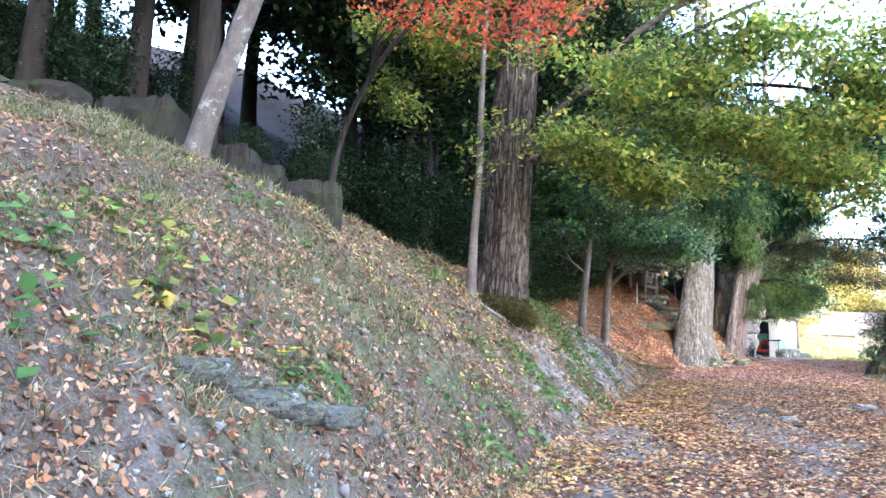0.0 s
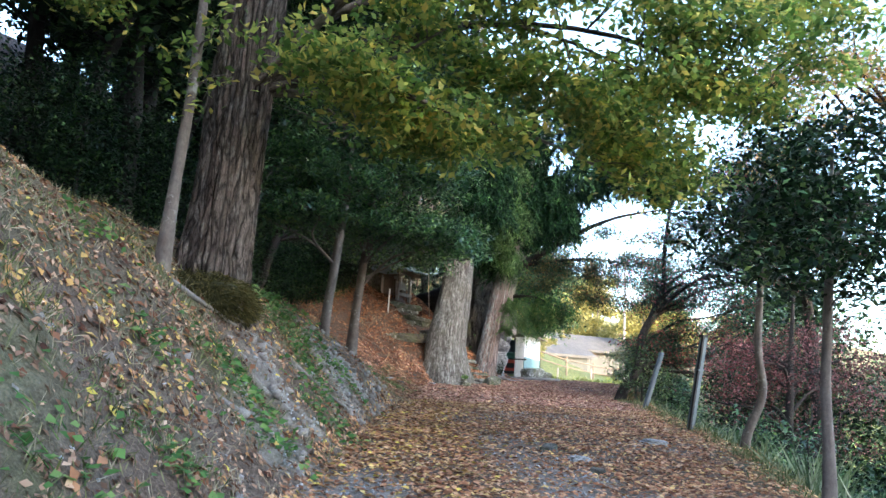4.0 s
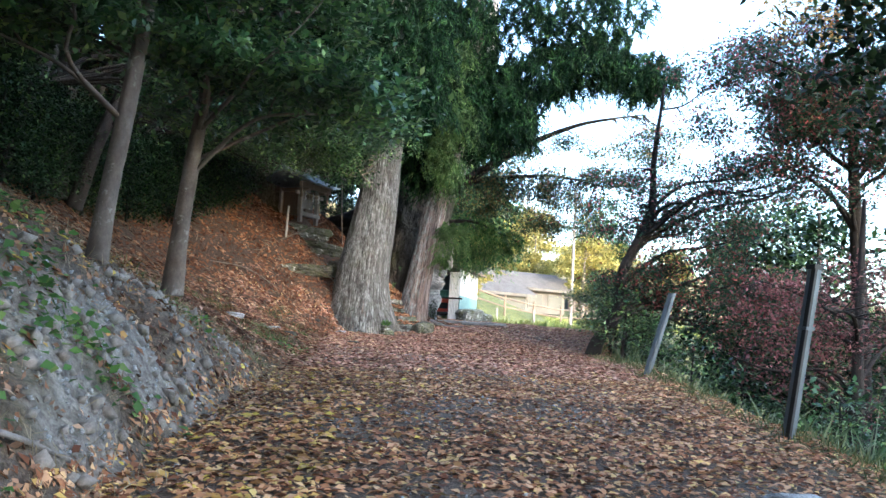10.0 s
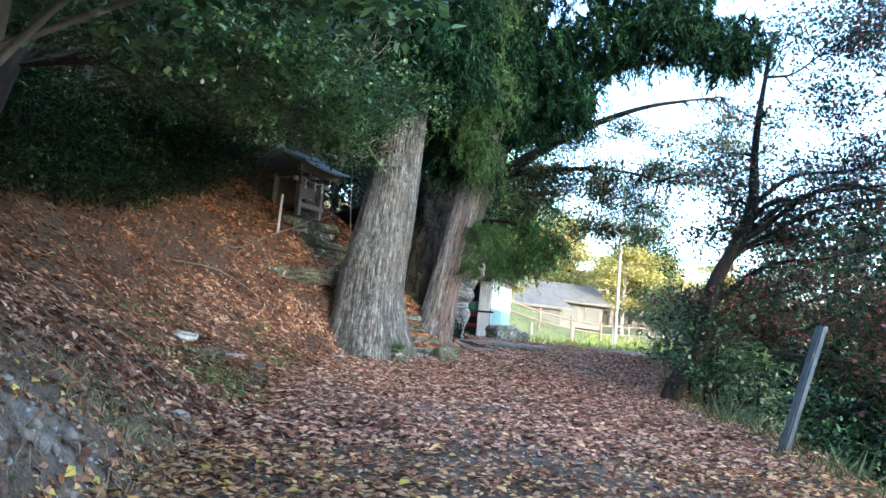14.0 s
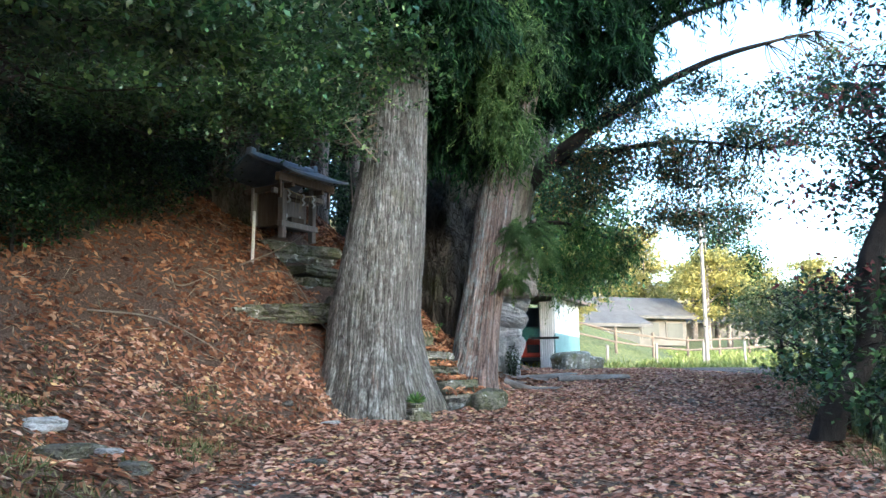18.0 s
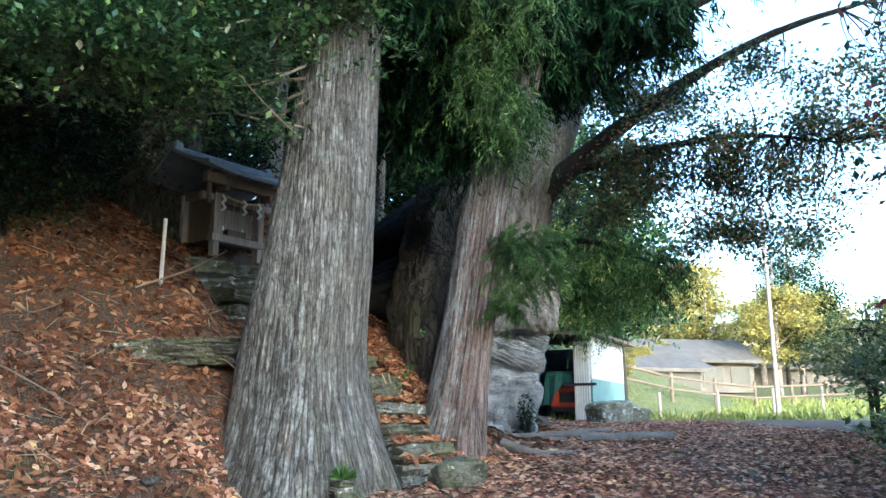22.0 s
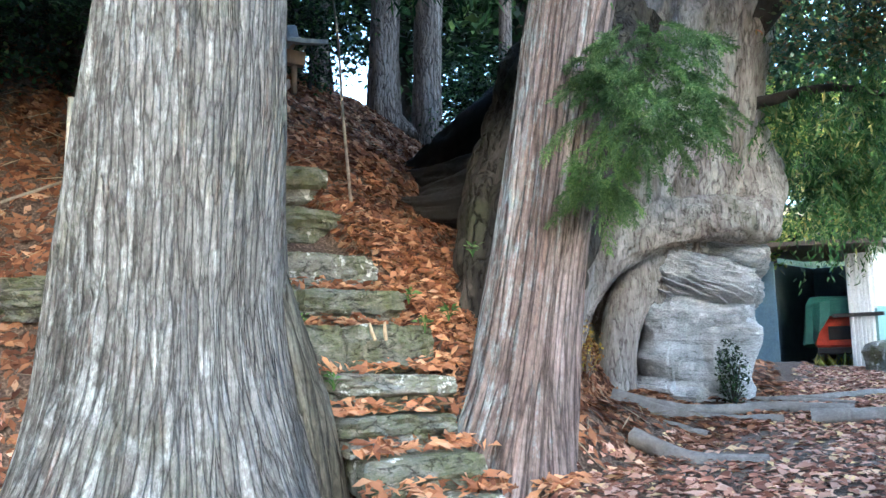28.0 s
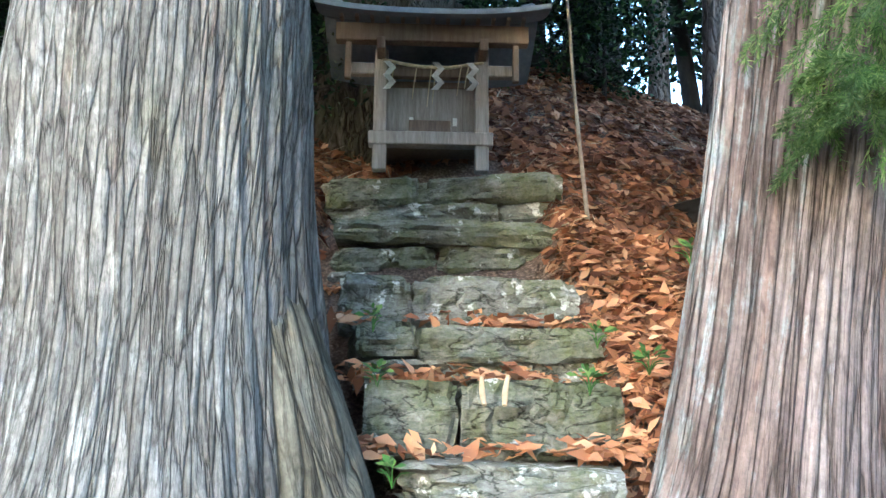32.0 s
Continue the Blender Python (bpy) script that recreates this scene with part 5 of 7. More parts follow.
def shrine(at, rz):
    ob = thing("wooden_shrine", "small weathered wooden roadside shrine with a curved blue-grey metal roof", "shrine", "", at, rz)
    W, D = 0.82, 0.75
    for sx in (-1, 1):
        part("post", box((0.11, 0.11, 1.02), (sx * W / 2, 0, 0.51)), OLDWOOD, ob, "grey weathered square front post", 0.008)
        part("post", box((0.09, 0.09, 1.02), (sx * W / 2, D, 0.51)), OLDWOOD, ob, "", 0.008)
        part("side_wall", box((0.03, D - 0.2, 0.62), (sx * (W / 2 - 0.10), D / 2 + 0.1, 0.62)), BROWNWOOD, ob, "", 0.004)
        part("side_beam", box((0.07, D + 0.5, 0.10), (sx * W / 2, D / 2 - 0.02, 0.98)), BROWNWOOD, ob, "", 0.006)
        part("eave_bracket", box((0.24, 0.08, 0.10), (sx * (W / 2 + 0.16), 0.0, 0.86)), OLDWOOD, ob, "", 0.01)
        part("gable_board", box((0.05, 0.06, 0.36), (sx * (W / 2 + 0.26), -0.18, 0.88)), BROWNWOOD, ob, "", 0.006)
    part("sill_beam", box((W + 0.18, 0.13, 0.11), (0, -0.012, 0.26)), OLDWOOD, ob, "grey front sill beam", 0.008)
    part("floor_board", box((W, D, 0.03), (0, D / 2, 0.27)), BROWNWOOD, ob, "", 0.004)
    part("lintel", box((W + 0.02, 0.07, 0.10), (0, 0.01, 0.85)), BROWNWOOD, ob, "", 0.006)
    part("eave_beam", box((W + 0.72, 0.10, 0.15), (0, -0.20, 1.08)), BROWNWOOD, ob, "brown eave beam", 0.006)
    part("back_wall", box((W, 0.03, 0.75), (0, D - 0.02, 0.62)), BROWNWOOD, ob, "", 0.004)
    for k in range(13):
        part("rafter_end", box((0.028, 0.10, 0.028), (-0.72 + k * 0.12, -0.30, 1.165)), PALEWOOD, ob, "pale rafter end", 0.003)
    wd = 0.135
    for k in range(6):
        part("door_board", box((wd - 0.006, 0.02, 0.47), (-0.32 + k * 0.128, 0.14 + 0.004 * (k % 2), 0.56)), OLDWOOD, ob, "grey vertical door board", 0.003)
    part("door_rail", box((0.76, 0.025, 0.05), (0, 0.125, 0.34)), BROWNWOOD, ob, "", 0.003)
    part("door_rail", box((0.76, 0.025, 0.05), (0, 0.125, 0.79)), BROWNWOOD, ob, "", 0.003)
    part("offering_box", box((0.34, 0.12, 0.12), (-0.01, 0.04, 0.37)), BROWNWOOD, ob, "plain brown offering box", 0.006)
    for sx in (-0.16, 0.2):
        part("paper_label", box((0.035, 0.004, 0.07), (sx, 0.122, 0.47)), PAPER, ob, "small white paper slip")
    for sx in (-0.29, 0.27):
        part("tray", box((0.2, 0.1, 0.03), (sx, 0.05, 0.33)), BLACK, ob, "small dark tray", 0.004)
    # straw rope with hanging tassels and folded papers
    rp = [(-0.40, -0.06, 0.93, 0.012), (-0.15, -0.08, 0.87, 0.016), (0.1, -0.08, 0.86, 0.016), (0.42, -0.06, 0.92, 0.012)]
    piece("straw_rope", limb("straw_rope", rp, ROPE, 30, 8, relief=0.003, ridges=6, run=20.0), ob, "twisted straw rope")
    for sx, ln in ((-0.30, 0.22), (0.0, 0.36), (0.04, 0.34), (-0.12, 0.30), (0.24, 0.26), (0.30, 0.20)):
        piece("rope_tassel", limb("rope_tassel", [(sx, -0.08, 0.88, 0.006), (sx - 0.02, -0.08, 0.88 - ln * 0.5, 0.005), (sx - 0.035, -0.08, 0.88 - ln, 0.003)], ROPE, 8, 5), ob, "hanging straw strand")
    for sx in (-0.34, 0.05, 0.33):
        bm = bmesh.new()
        prev = None
        for k in range(5):
            z = 0.90 - k * 0.06
            off = 0.025 * (1 if k % 2 else -1)
            row = [bm.verts.new((sx + off + dx, -0.095 - 0.008 * (k % 2), z)) for dx in (-0.028, 0.028)]
            if prev:
                bm.faces.new((prev[0], prev[1], row[1], row[0]))
            prev = row
        bmesh.ops.solidify(bm, geom=bm.faces[:], thickness=0.002)
        part("paper_streamer", bm, PAPER, ob, "zigzag white paper streamer")
    # curved roof: lower apron and upper sheet with upswept ends
    def roof(name, half, y0, y1, z0, z1, lift, thick):
        nx, ny = 25, 9
        V, F = [], []
        for s in (0, 1):
            for i in range(nx):
                u = -1 + 2 * i / (nx - 1)
                for j in range(ny):
                    v = j / (ny - 1)
                    V.append((u * half * (1 + 0.03 * v), y0 + (y1 - y0) * v, z0 + (z1 - z0) * v**1.3 + lift * abs(u) ** 2.6 - s * thick))
        n = nx * ny
        for i in range(nx - 1):
            for j in range(ny - 1):
                a = i * ny + j
                F.append((a, a + ny, a + ny + 1, a + 1))
                F.append((n + a, n + a + 1, n + a + ny + 1, n + a + ny))
        for i in range(nx - 1):
            for j in (0, ny - 1):
                a = i * ny + j
                F.append((a, n + a, n + a + ny, a + ny) if j == 0 else (a, a + ny, n + a + ny, n + a))
        for j in range(ny - 1):
            for i in (0, nx - 1):
                a = i * ny + j
                F.append((a, a + 1, n + a + 1, n + a) if i == 0 else (a, n + a, n + a + 1, a + 1))
        piece(name, mesh(name, V, F, ROOFMETAL), ob, "curved blue-grey sheet-metal roof")
    roof("front_roof", 0.92, -0.48, 0.40, 1.17, 1.52, 0.07, 0.045)
    roof("rear_roof", 0.92, 0.98, 0.402, 1.17, 1.52, 0.07, 0.045)
    part("roof_ridge", box((1.7, 0.14, 0.12), (0, 0.40, 1.55)), ROOFMETAL, ob, "", 0.02)
    for sx in (-1, 1):
        part("ridge_end", box((0.14, 0.15, 0.16), (sx * 0.86, 0.40, 1.60), (0, -sx * 14, 0)), ROOFMETAL, ob, "", 0.02)
    return ob


shrine((5.45, 34.9, 5.90), 49.0)

# ---- the two cedars and the old hollow tree ----
cedar = thing("cedar_tree", "huge old cedar with grey vertically fissured bark and flared roots", "cedar tree", "great trees by the shrine", (6.85, 32.1, 2.6))
piece("trunk", limb("trunk", [(-0.03, 0.0, -0.5, 1.22), (-0.03, 0.0, 0.2, 1.0), (-0.05, 0.04, 0.6, 0.88), (-0.08, 0.08, 1.0, 0.80), (-0.09, 0.07, 1.6, 0.725), (-0.02, 0.0, 2.2, 0.66), (0.06, -0.05, 2.8, 0.62), (0.15, -0.1, 3.6, 0.555), (0.22, -0.1, 4.4, 0.505), (0.3, -0.1, 5.5, 0.465), (0.42, -0.08, 9, 0.39), (0.45, 0, 15, 0.25), (0.45, 0, 20, 0.08)], CEDAR, 420, 380, relief=0.018, ridges=34, run=0.55, power=1.9, lobes=((0.5, 7, 0.17), (0.9, 5, 0.08)), seed=2.0, lump=0.02), cedar)
piece("root_flare", limb("root_flare", [(0.17, 0.08, 2.6, 0.26), (0.24, 0.20, 1.9, 0.30), (0.32, 0.32, 1.5, 0.31), (0.40, 0.42, 1.1, 0.33), (0.49, 0.52, 0.5, 0.35), (0.57, 0.56, -0.2, 0.35)], MOSSFLARE, 70, 60, relief=0.025, ridges=12, run=1.0, seed=12.0, lump=0.06), cedar, "brown mossy root flare beside the steps")
stem2 = thing("cedar_tree", "tall reddish cedar leaning beside the stone steps", "cedar tree", "great trees by the shrine", (8.55, 33.65, 2.8))
piece("trunk", limb("trunk", [(-0.04, -0.05, -0.5, 0.66), (-0.02, 0.0, 0.2, 0.49), (0.07, 0.1, 0.8, 0.41), (0.15, 0.15, 1.4, 0.375), (0.25, 0.17, 2.0, 0.355), (0.38, 0.18, 2.8, 0.335), (0.5, 0.2, 3.6, 0.325), (0.88, 0.25, 5.0, 0.31), (1.3, 0.35, 6.7, 0.28), (1.65, 0.55, 9.5, 0.2), (1.75, 0.65, 14, 0.06)], CEDAR_RED, 360, 260, relief=0.020, ridges=22, run=0.5, power=1.7, lobes=((0.5, 5, 0.14),), seed=9.0, lump=0.03), stem2)

giant = thing("hollow_tree", "giant gnarled old tree whose roots arch over a grey rock", "tree", "great trees by the shrine", (9.4, 38.8, 3.2))
GO = np.array([9.4, 38.8, 3.2, 0.0])


def giant_part(name, pts, material, rings, segs, label="", **kw):
    return piece(name, limb(name, np.asarray(pts) - GO, material, rings, segs, **kw), giant, label)


giant_part("trunk", [(8.75, 39.9, 2.8, 1.15), (8.85, 39.7, 4.2, 1.2), (9.3, 39.1, 5.3, 1.38), (9.45, 38.9, 6.2, 1.36), (9.75, 38.7, 7.2, 1.2), (10.2, 38.6, 8.1, 0.95), (10.9, 38.6, 9.2, 0.6), (11.6, 38.7, 10.5, 0.36), (12.0, 38.8, 13, 0.28), (12.2, 38.8, 17, 0.1)], GNARL, 320, 220, relief=0.06, ridges=15, run=0.7, seed=4.0, lump=0.10, power=1.2)
# moss is its own; the darker bark colour stands in for shade
giant_part("mossy_root", [(8.95, 36.9, 7.2, 0.8), (8.6, 35.9, 6.1, 0.78), (8.42, 35.2, 5.1, 0.68), (8.36, 34.8, 4.1, 0.55), (8.36, 34.6, 2.9, 0.45)], OLDBARK, 110, 80, "moss-grown root flank beside the steps, darkened for shade", relief=0.08, ridges=10, run=1.4, seed=5.0, lump=0.28)
giant_part("root_leg", [(8.88, 37.95, 2.7, 0.34), (8.95, 37.95, 3.6, 0.24), (9.03, 38.0, 4.2, 0.235), (9.22, 38.1, 4.7, 0.3), (9.65, 38.35, 5.3, 0.5)], GNARL, 70, 44, "smooth root leg beside a hollow", relief=0.02, ridges=9, run=1.0, seed=6.0, lump=0.08)
giant_part("root_lip", [(8.35, 37.6, 4.0, 0.26), (8.6, 37.65, 4.65, 0.27), (9.05, 37.7, 5.1, 0.28), (9.6, 37.75, 5.38, 0.28), (10.2, 37.8, 5.42, 0.26), (10.62, 38.0, 5.36, 0.25), (10.66, 38.4, 5.7, 0.34), (10.5, 38.7, 6.6, 0.38), (10.4, 38.7, 7.6, 0.3)], GNARL, 120, 56, "swollen root lip over the rock", relief=0.04, ridges=9, run=1.8, seed=7.0, lump=0.25)
giant_part("burl", [(10.3, 37.75, 5.3, 0.05), (10.48, 37.85, 5.32, 0.2), (10.7, 38.05, 5.3, 0.21), (10.82, 38.2, 5.24, 0.12), (10.87, 38.25, 5.2, 0.02)], GNARL, 40, 30, "knobbed burl at the end of the lip", relief=0.03, ridges=7, run=2.0, seed=8.0, lump=0.3)
giant_part("root_flank", [(9.3, 37.9, 6.6, 0.7), (8.7, 37.3, 6.2, 0.62), (8.4, 37.3, 5.2, 0.5), (8.25, 37.3, 4.2, 0.42), (8.2, 37.3, 3.2, 0.4)], GNARL, 70, 50, "bark-covered flank beside the hollow", relief=0.04, ridges=10, run=1.0, seed=9.5, lump=0.15)
# buttress roots coloured near black in place of the shade they stand in
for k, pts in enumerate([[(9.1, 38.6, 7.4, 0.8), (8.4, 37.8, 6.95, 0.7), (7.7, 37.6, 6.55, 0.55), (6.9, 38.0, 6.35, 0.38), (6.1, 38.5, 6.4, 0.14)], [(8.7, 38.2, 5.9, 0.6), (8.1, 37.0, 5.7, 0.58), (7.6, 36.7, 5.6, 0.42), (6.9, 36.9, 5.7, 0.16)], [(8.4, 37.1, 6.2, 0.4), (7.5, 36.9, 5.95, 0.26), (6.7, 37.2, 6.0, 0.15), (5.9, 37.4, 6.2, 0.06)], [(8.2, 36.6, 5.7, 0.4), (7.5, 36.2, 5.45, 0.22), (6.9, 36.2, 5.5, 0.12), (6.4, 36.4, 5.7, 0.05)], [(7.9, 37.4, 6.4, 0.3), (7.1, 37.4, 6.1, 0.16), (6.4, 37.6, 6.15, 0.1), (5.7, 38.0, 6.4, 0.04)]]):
    giant_part("buttress_root", pts, SHADEBARK, 70, 44, relief=0.05, ridges=9, run=1.0, seed=11.0 + k, lump=0.16)
for k, pts in enumerate([[(10.6, 38.3, 7.8, 0.3), (11.4, 37.9, 8.5, 0.2), (12.8, 37.2, 9.5, 0.13), (14.6, 36.2, 10.4, 0.07), (16.6, 35.2, 10.8, 0.02)], [(10.8, 38.5, 9.0, 0.22), (10.0, 38.2, 10.0, 0.16), (8.6, 37.8, 10.5, 0.09), (7.2, 37.2, 10.3, 0.04)], [(11.3, 38.6, 9.9, 0.2), (12.8, 37.8, 11.1, 0.12), (15.2, 36.4, 12.0, 0.06), (17.5, 35.2, 12.2, 0.02)], [(11.8, 38.7, 11.5, 0.2), (13.2, 37.2, 12.8, 0.12), (14.6, 35.6, 13.3, 0.05)], [(10.7, 38.4, 6.9, 0.08), (11.6, 38.2, 6.95, 0.05), (12.6, 38.4, 6.7, 0.03), (13.6, 38.6, 6.4, 0.012)], [(11.0, 38.2, 8.3, 0.13), (12.4, 37.4, 8.5, 0.08), (14.0, 36.6, 8.6, 0.045), (15.6, 36.0, 8.3, 0.015)]]):
    # darker than the trunk's bark, to paint the boughs as shaded
    giant_part("bough", pts, DARKBARK, 40, 14, "long bough darkened for shade", relief=0.012, ridges=7, run=1.0, seed=21.0 + k, lump=0.06)

# ---- grey rock held by the roots ----


def strata_rock(name, size, material, seed, tilt=(0.28, 0.1, 0.95)):
    """A split rock: tilted beds that stand out and fall back, with broken corners."""
    bm = bmesh.new()
    bmesh.ops.create_icosphere(bm, subdivisions=6, radius=0.5)
    co = np.array([v.co[:] for v in bm.verts])
    q = np.sign(co) * np.abs(co / 0.5) ** 0.55 * 0.5 * np.array(size)
    big = fbm(q[:, 0] * 1.1 + seed, q[:, 1] * 1.1, q[:, 2] * 0.9, 4) - 0.47
    s = (q @ np.array(tilt)) * 3.2 + 0.9 * fbm(q[:, 0] * 1.3, q[:, 1] * 1.3 + seed, q[:, 2] * 0.4, 3)
    s2 = (q @ np.array(tilt)) * 11 + 3.2 * fbm(q[:, 0] * 2.2, q[:, 1] * 2.2, q[:, 2] + seed, 3)
    step = hash3(np.floor(s).astype(np.int64), np.full(len(q), int(seed)), np.zeros(len(q), np.int64)) - 0.5
    push = big * 0.75 + 0.18 * step + 0.07 * ((s % 1.0) - 0.5) + 0.035 * ((s2 % 1.0) - 0.5) + 0.04 * (vnoise(q[:, 0] * 9, q[:, 1] * 9, q[:, 2] * 12) - 0.5)
    out = q / np.maximum(np.linalg.norm(q, axis=1, keepdims=True), 1e-6)
    out[:, 2] *= 0.35
    q = q + out * push[:, None]
    for v, c in zip(bm.verts, q):
        v.co = c
    me = bpy.data.meshes.new(name)
    bm.to_mesh(me)
    bm.free()
    me.materials.append(material)
    return me


outcrop = thing("rock_outcrop", "pale grey layered rock face clasped by tree roots", "rock", "", (9.9, 38.55, 4.0))
lower = piece("lower_bed", strata_rock("lower_bed", (1.28, 1.15, 2.75), SCHIST, 3, (0.22, 0.1, 0.95)), outcrop, "pale smooth lower face of the rock")
lower.matrix_basis = pose(-0.02, 0, -0.2, 4, 3, 12)
for dx, dy, dz, size, tilts, seed in [(0.1, -0.08, 0.70, (1.4, 1.15, 0.6), (-6, 13, 8), 5), (0.22, -0.1, 1.08, (1.55, 1.15, 0.42), (-5, 15, 10), 6)]:
    bed = piece("upper_bed", strata_rock("upper_bed", size, SCHIST, seed, (0.3, 0.05, 1.3)), outcrop, "tilted split bed under the root lip")
    bed.matrix_basis = pose(dx, dy, dz, *tilts)

# ---- trees along the bank ----
bz = 3.05
tree("bank_tree", "large old tree with furrowed bark, mossy foot and yellowing leaves", "tree",
     [(0.42, 13.25, 2.5, 0.68), (0.42, 13.25, 3.3, 0.50), (0.46, 13.22, 4.2, 0.41), (0.55, 13.2, 6.0, 0.385), (0.75, 13.1, 9.0, 0.33), (0.8, 13.1, 12.5, 0.2), (0.8, 13.1, 16, 0.05)], OLDTRUNK,
     [b for q, (c, r, n) in enumerate([((1.9, 12.4, 5.9), (0.8, 1.0, 0.35), 5), ((3.0, 12.8, 5.7), (0.9, 1.0, 0.4), 7), ((2.6, 11.8, 6.8), (1.3, 1.2, 0.5), 7), ((4.2, 12.6, 6.4), (0.9, 1.0, 0.45), 7), ((5.2, 12.2, 5.9), (0.7, 0.9, 0.6), 6), ((4.6, 11.6, 7.4), (1.4, 1.2, 0.5), 8), ((6.2, 12.6, 6.5), (0.9, 1.2, 0.9), 12), ((6.2, 13.4, 5.7), (0.9, 0.9, 0.6), 10), ((7.2, 12.8, 7.2), (1.4, 2.0, 1.2), 16), ((1.0, 12.4, 8.6), (3.0, 3.0, 1.2), 14), ((5.5, 11.5, 9.0), (3.2, 2.4, 1.2), 14), ((-1.6, 13.5, 8.2), (1.6, 2.0, 1.6), 6), ((3.0, 14.5, 10.5), (4.5, 3.5, 1.6), 14)]) for b in layered(c, r, n, 300 + q)],
     L_YG, 1900, 26, 0.115, 0.2, 16, 0.07, 5.8, dict(relief=0.05, ridges=18, run=1.6, lobes=((0.4, 6, 0.15),), seed=3.0, power=1.9), 200, seed=11, rings=260, segs=150)
moss = thing("moss_cushion", "brown-green shaggy moss mound at the foot of the old tree", "moss", "", (0.28, 12.95, 3.18))
piece("mound", rock_mesh("mound", (1.05, 0.7, 0.45), MOSS, 8), moss)
rng = np.random.default_rng(33)
v = ball(16000)
v = v[v[:, 1] < 0.45]
c = v * np.array([0.68, 0.46, 0.33]) * (0.95 + 0.2 * rng.random((len(v), 1)) + 0.35 * (fbm(v[:, :1] * 3, v[:, 1:2] * 3, v[:, 2:] * 3) - 0.47))
tagged(piece("moss_fronds", leaves("moss_fronds", c, 0.06 + 0.09 * rng.random(len(v)), 0.010, v * np.array([1, 1, 0.5]) + np.array([0, 0, -0.4]) + ball(len(v)) * 0.5, ball(len(v)), L_MOSS), moss), kind="stuff")
tree("side_stem", "slim bare stem with a few yellow leaves beside the old tree", "tree", [(-0.04, 12.35, 3.4, 0.10), (0.0, 12.35, 4.4, 0.07), (0.06, 12.35, 5.6, 0.06), (0.1, 12.3, 7.6, 0.045), (0.2, 12.2, 9, 0.02)], SMOOTH,
     [((0.15, 12.2, 6.0), (0.35, 0.35, 0.9), 2), ((0.2, 12.2, 8), (0.9, 0.9, 1.2), 2)], L_YG, 34, 10, 0.12, 0.16, 6, 0.02, 4.4, seed=12, twigs=14)

SAP = "slender evergreens on the bank"
tree("evergreen_sapling", "slender grey-trunked evergreen tree on the bank", "tree", [(1.97, 18.28, 3.0, 0.12), (2.0, 18.3, 3.6, 0.095), (2.1, 18.37, 4.75, 0.085), (2.2, 18.4, 6.0, 0.07), (2.2, 18.4, 8.5, 0.03)], SMOOTH,
     layered((1.5, 18.2, 5.7), (1.2, 1.1, 0.7), 14, 401) + layered((2.3, 18.5, 6.6), (1.4, 1.3, 0.8), 16, 402) + layered((2.4, 18.6, 7.8), (1.6, 1.5, 1.0), 14, 403) + layered((0.7, 17.8, 5.2), (0.7, 0.8, 0.3), 5, 404), L_SAP, 900, 24, 0.10, 0.17, 14, 0.03, 4.5, seed=13, group=SAP, twigs=50)
tree("evergreen_sapling", "slender evergreen tree with a pale lichened trunk on the bank", "tree", [(2.6, 19.7, 3.0, 0.13), (2.62, 19.7, 3.6, 0.10), (2.68, 19.7, 4.5, 0.09), (2.75, 19.7, 5.3, 0.07), (2.9, 19.7, 8.0, 0.03)], SMOOTH,
     layered((2.9, 19.5, 5.5), (1.1, 1.1, 0.5), 12, 405) + layered((3.9, 19.5, 5.4), (0.8, 0.9, 0.6), 10, 406) + layered((3.2, 19.5, 6.6), (1.5, 1.3, 0.8), 16, 407) + layered((3.2, 19.6, 7.8), (1.6, 1.5, 0.9), 12, 408), L_SAP, 900, 24, 0.10, 0.17, 14, 0.03, 4.3, seed=14, group=SAP, twigs=60)

# ---- saplings and maples on the outer edge ----
OUT = "young trees on the outer edge"
tree("evergreen_sapling", "young evergreen with a crooked pale trunk at the track's edge", "tree", [(8.36, 14.83, 1.4, 0.10), (8.4, 14.8, 1.9, 0.075), (8.62, 14.7, 2.6, 0.065), (8.5, 14.6, 3.2, 0.06), (8.55, 14.6, 4.4, 0.05), (8.6, 14.6, 6.4, 0.02)], SMOOTH,
     [((8.4, 14.6, 5.0), (1.3, 1.3, 0.7), 3), ((8.7, 14.6, 6.0), (1.1, 1.2, 0.8), 2)], L_DARK, 260, 24, 0.10, 0.22, 9, 0.025, 3.8, seed=15, group=OUT)
tree("evergreen_sapling", "young glossy evergreen with a slim trunk at the track's edge", "tree", [(6.87, 10.6, 1.2, 0.085), (6.95, 10.7, 1.8, 0.065), (7.0, 10.8, 2.6, 0.055), (7.05, 10.8, 3.4, 0.05), (7.15, 10.8, 5.2, 0.02)], SMOOTH,
     [((7.1, 10.8, 4.2), (1.0, 1.0, 0.7), 3), ((7.3, 10.9, 5.0), (0.8, 0.9, 0.7), 2)], L_DARK, 230, 24, 0.10, 0.2, 9, 0.02, 3.0, seed=16, group=OUT)


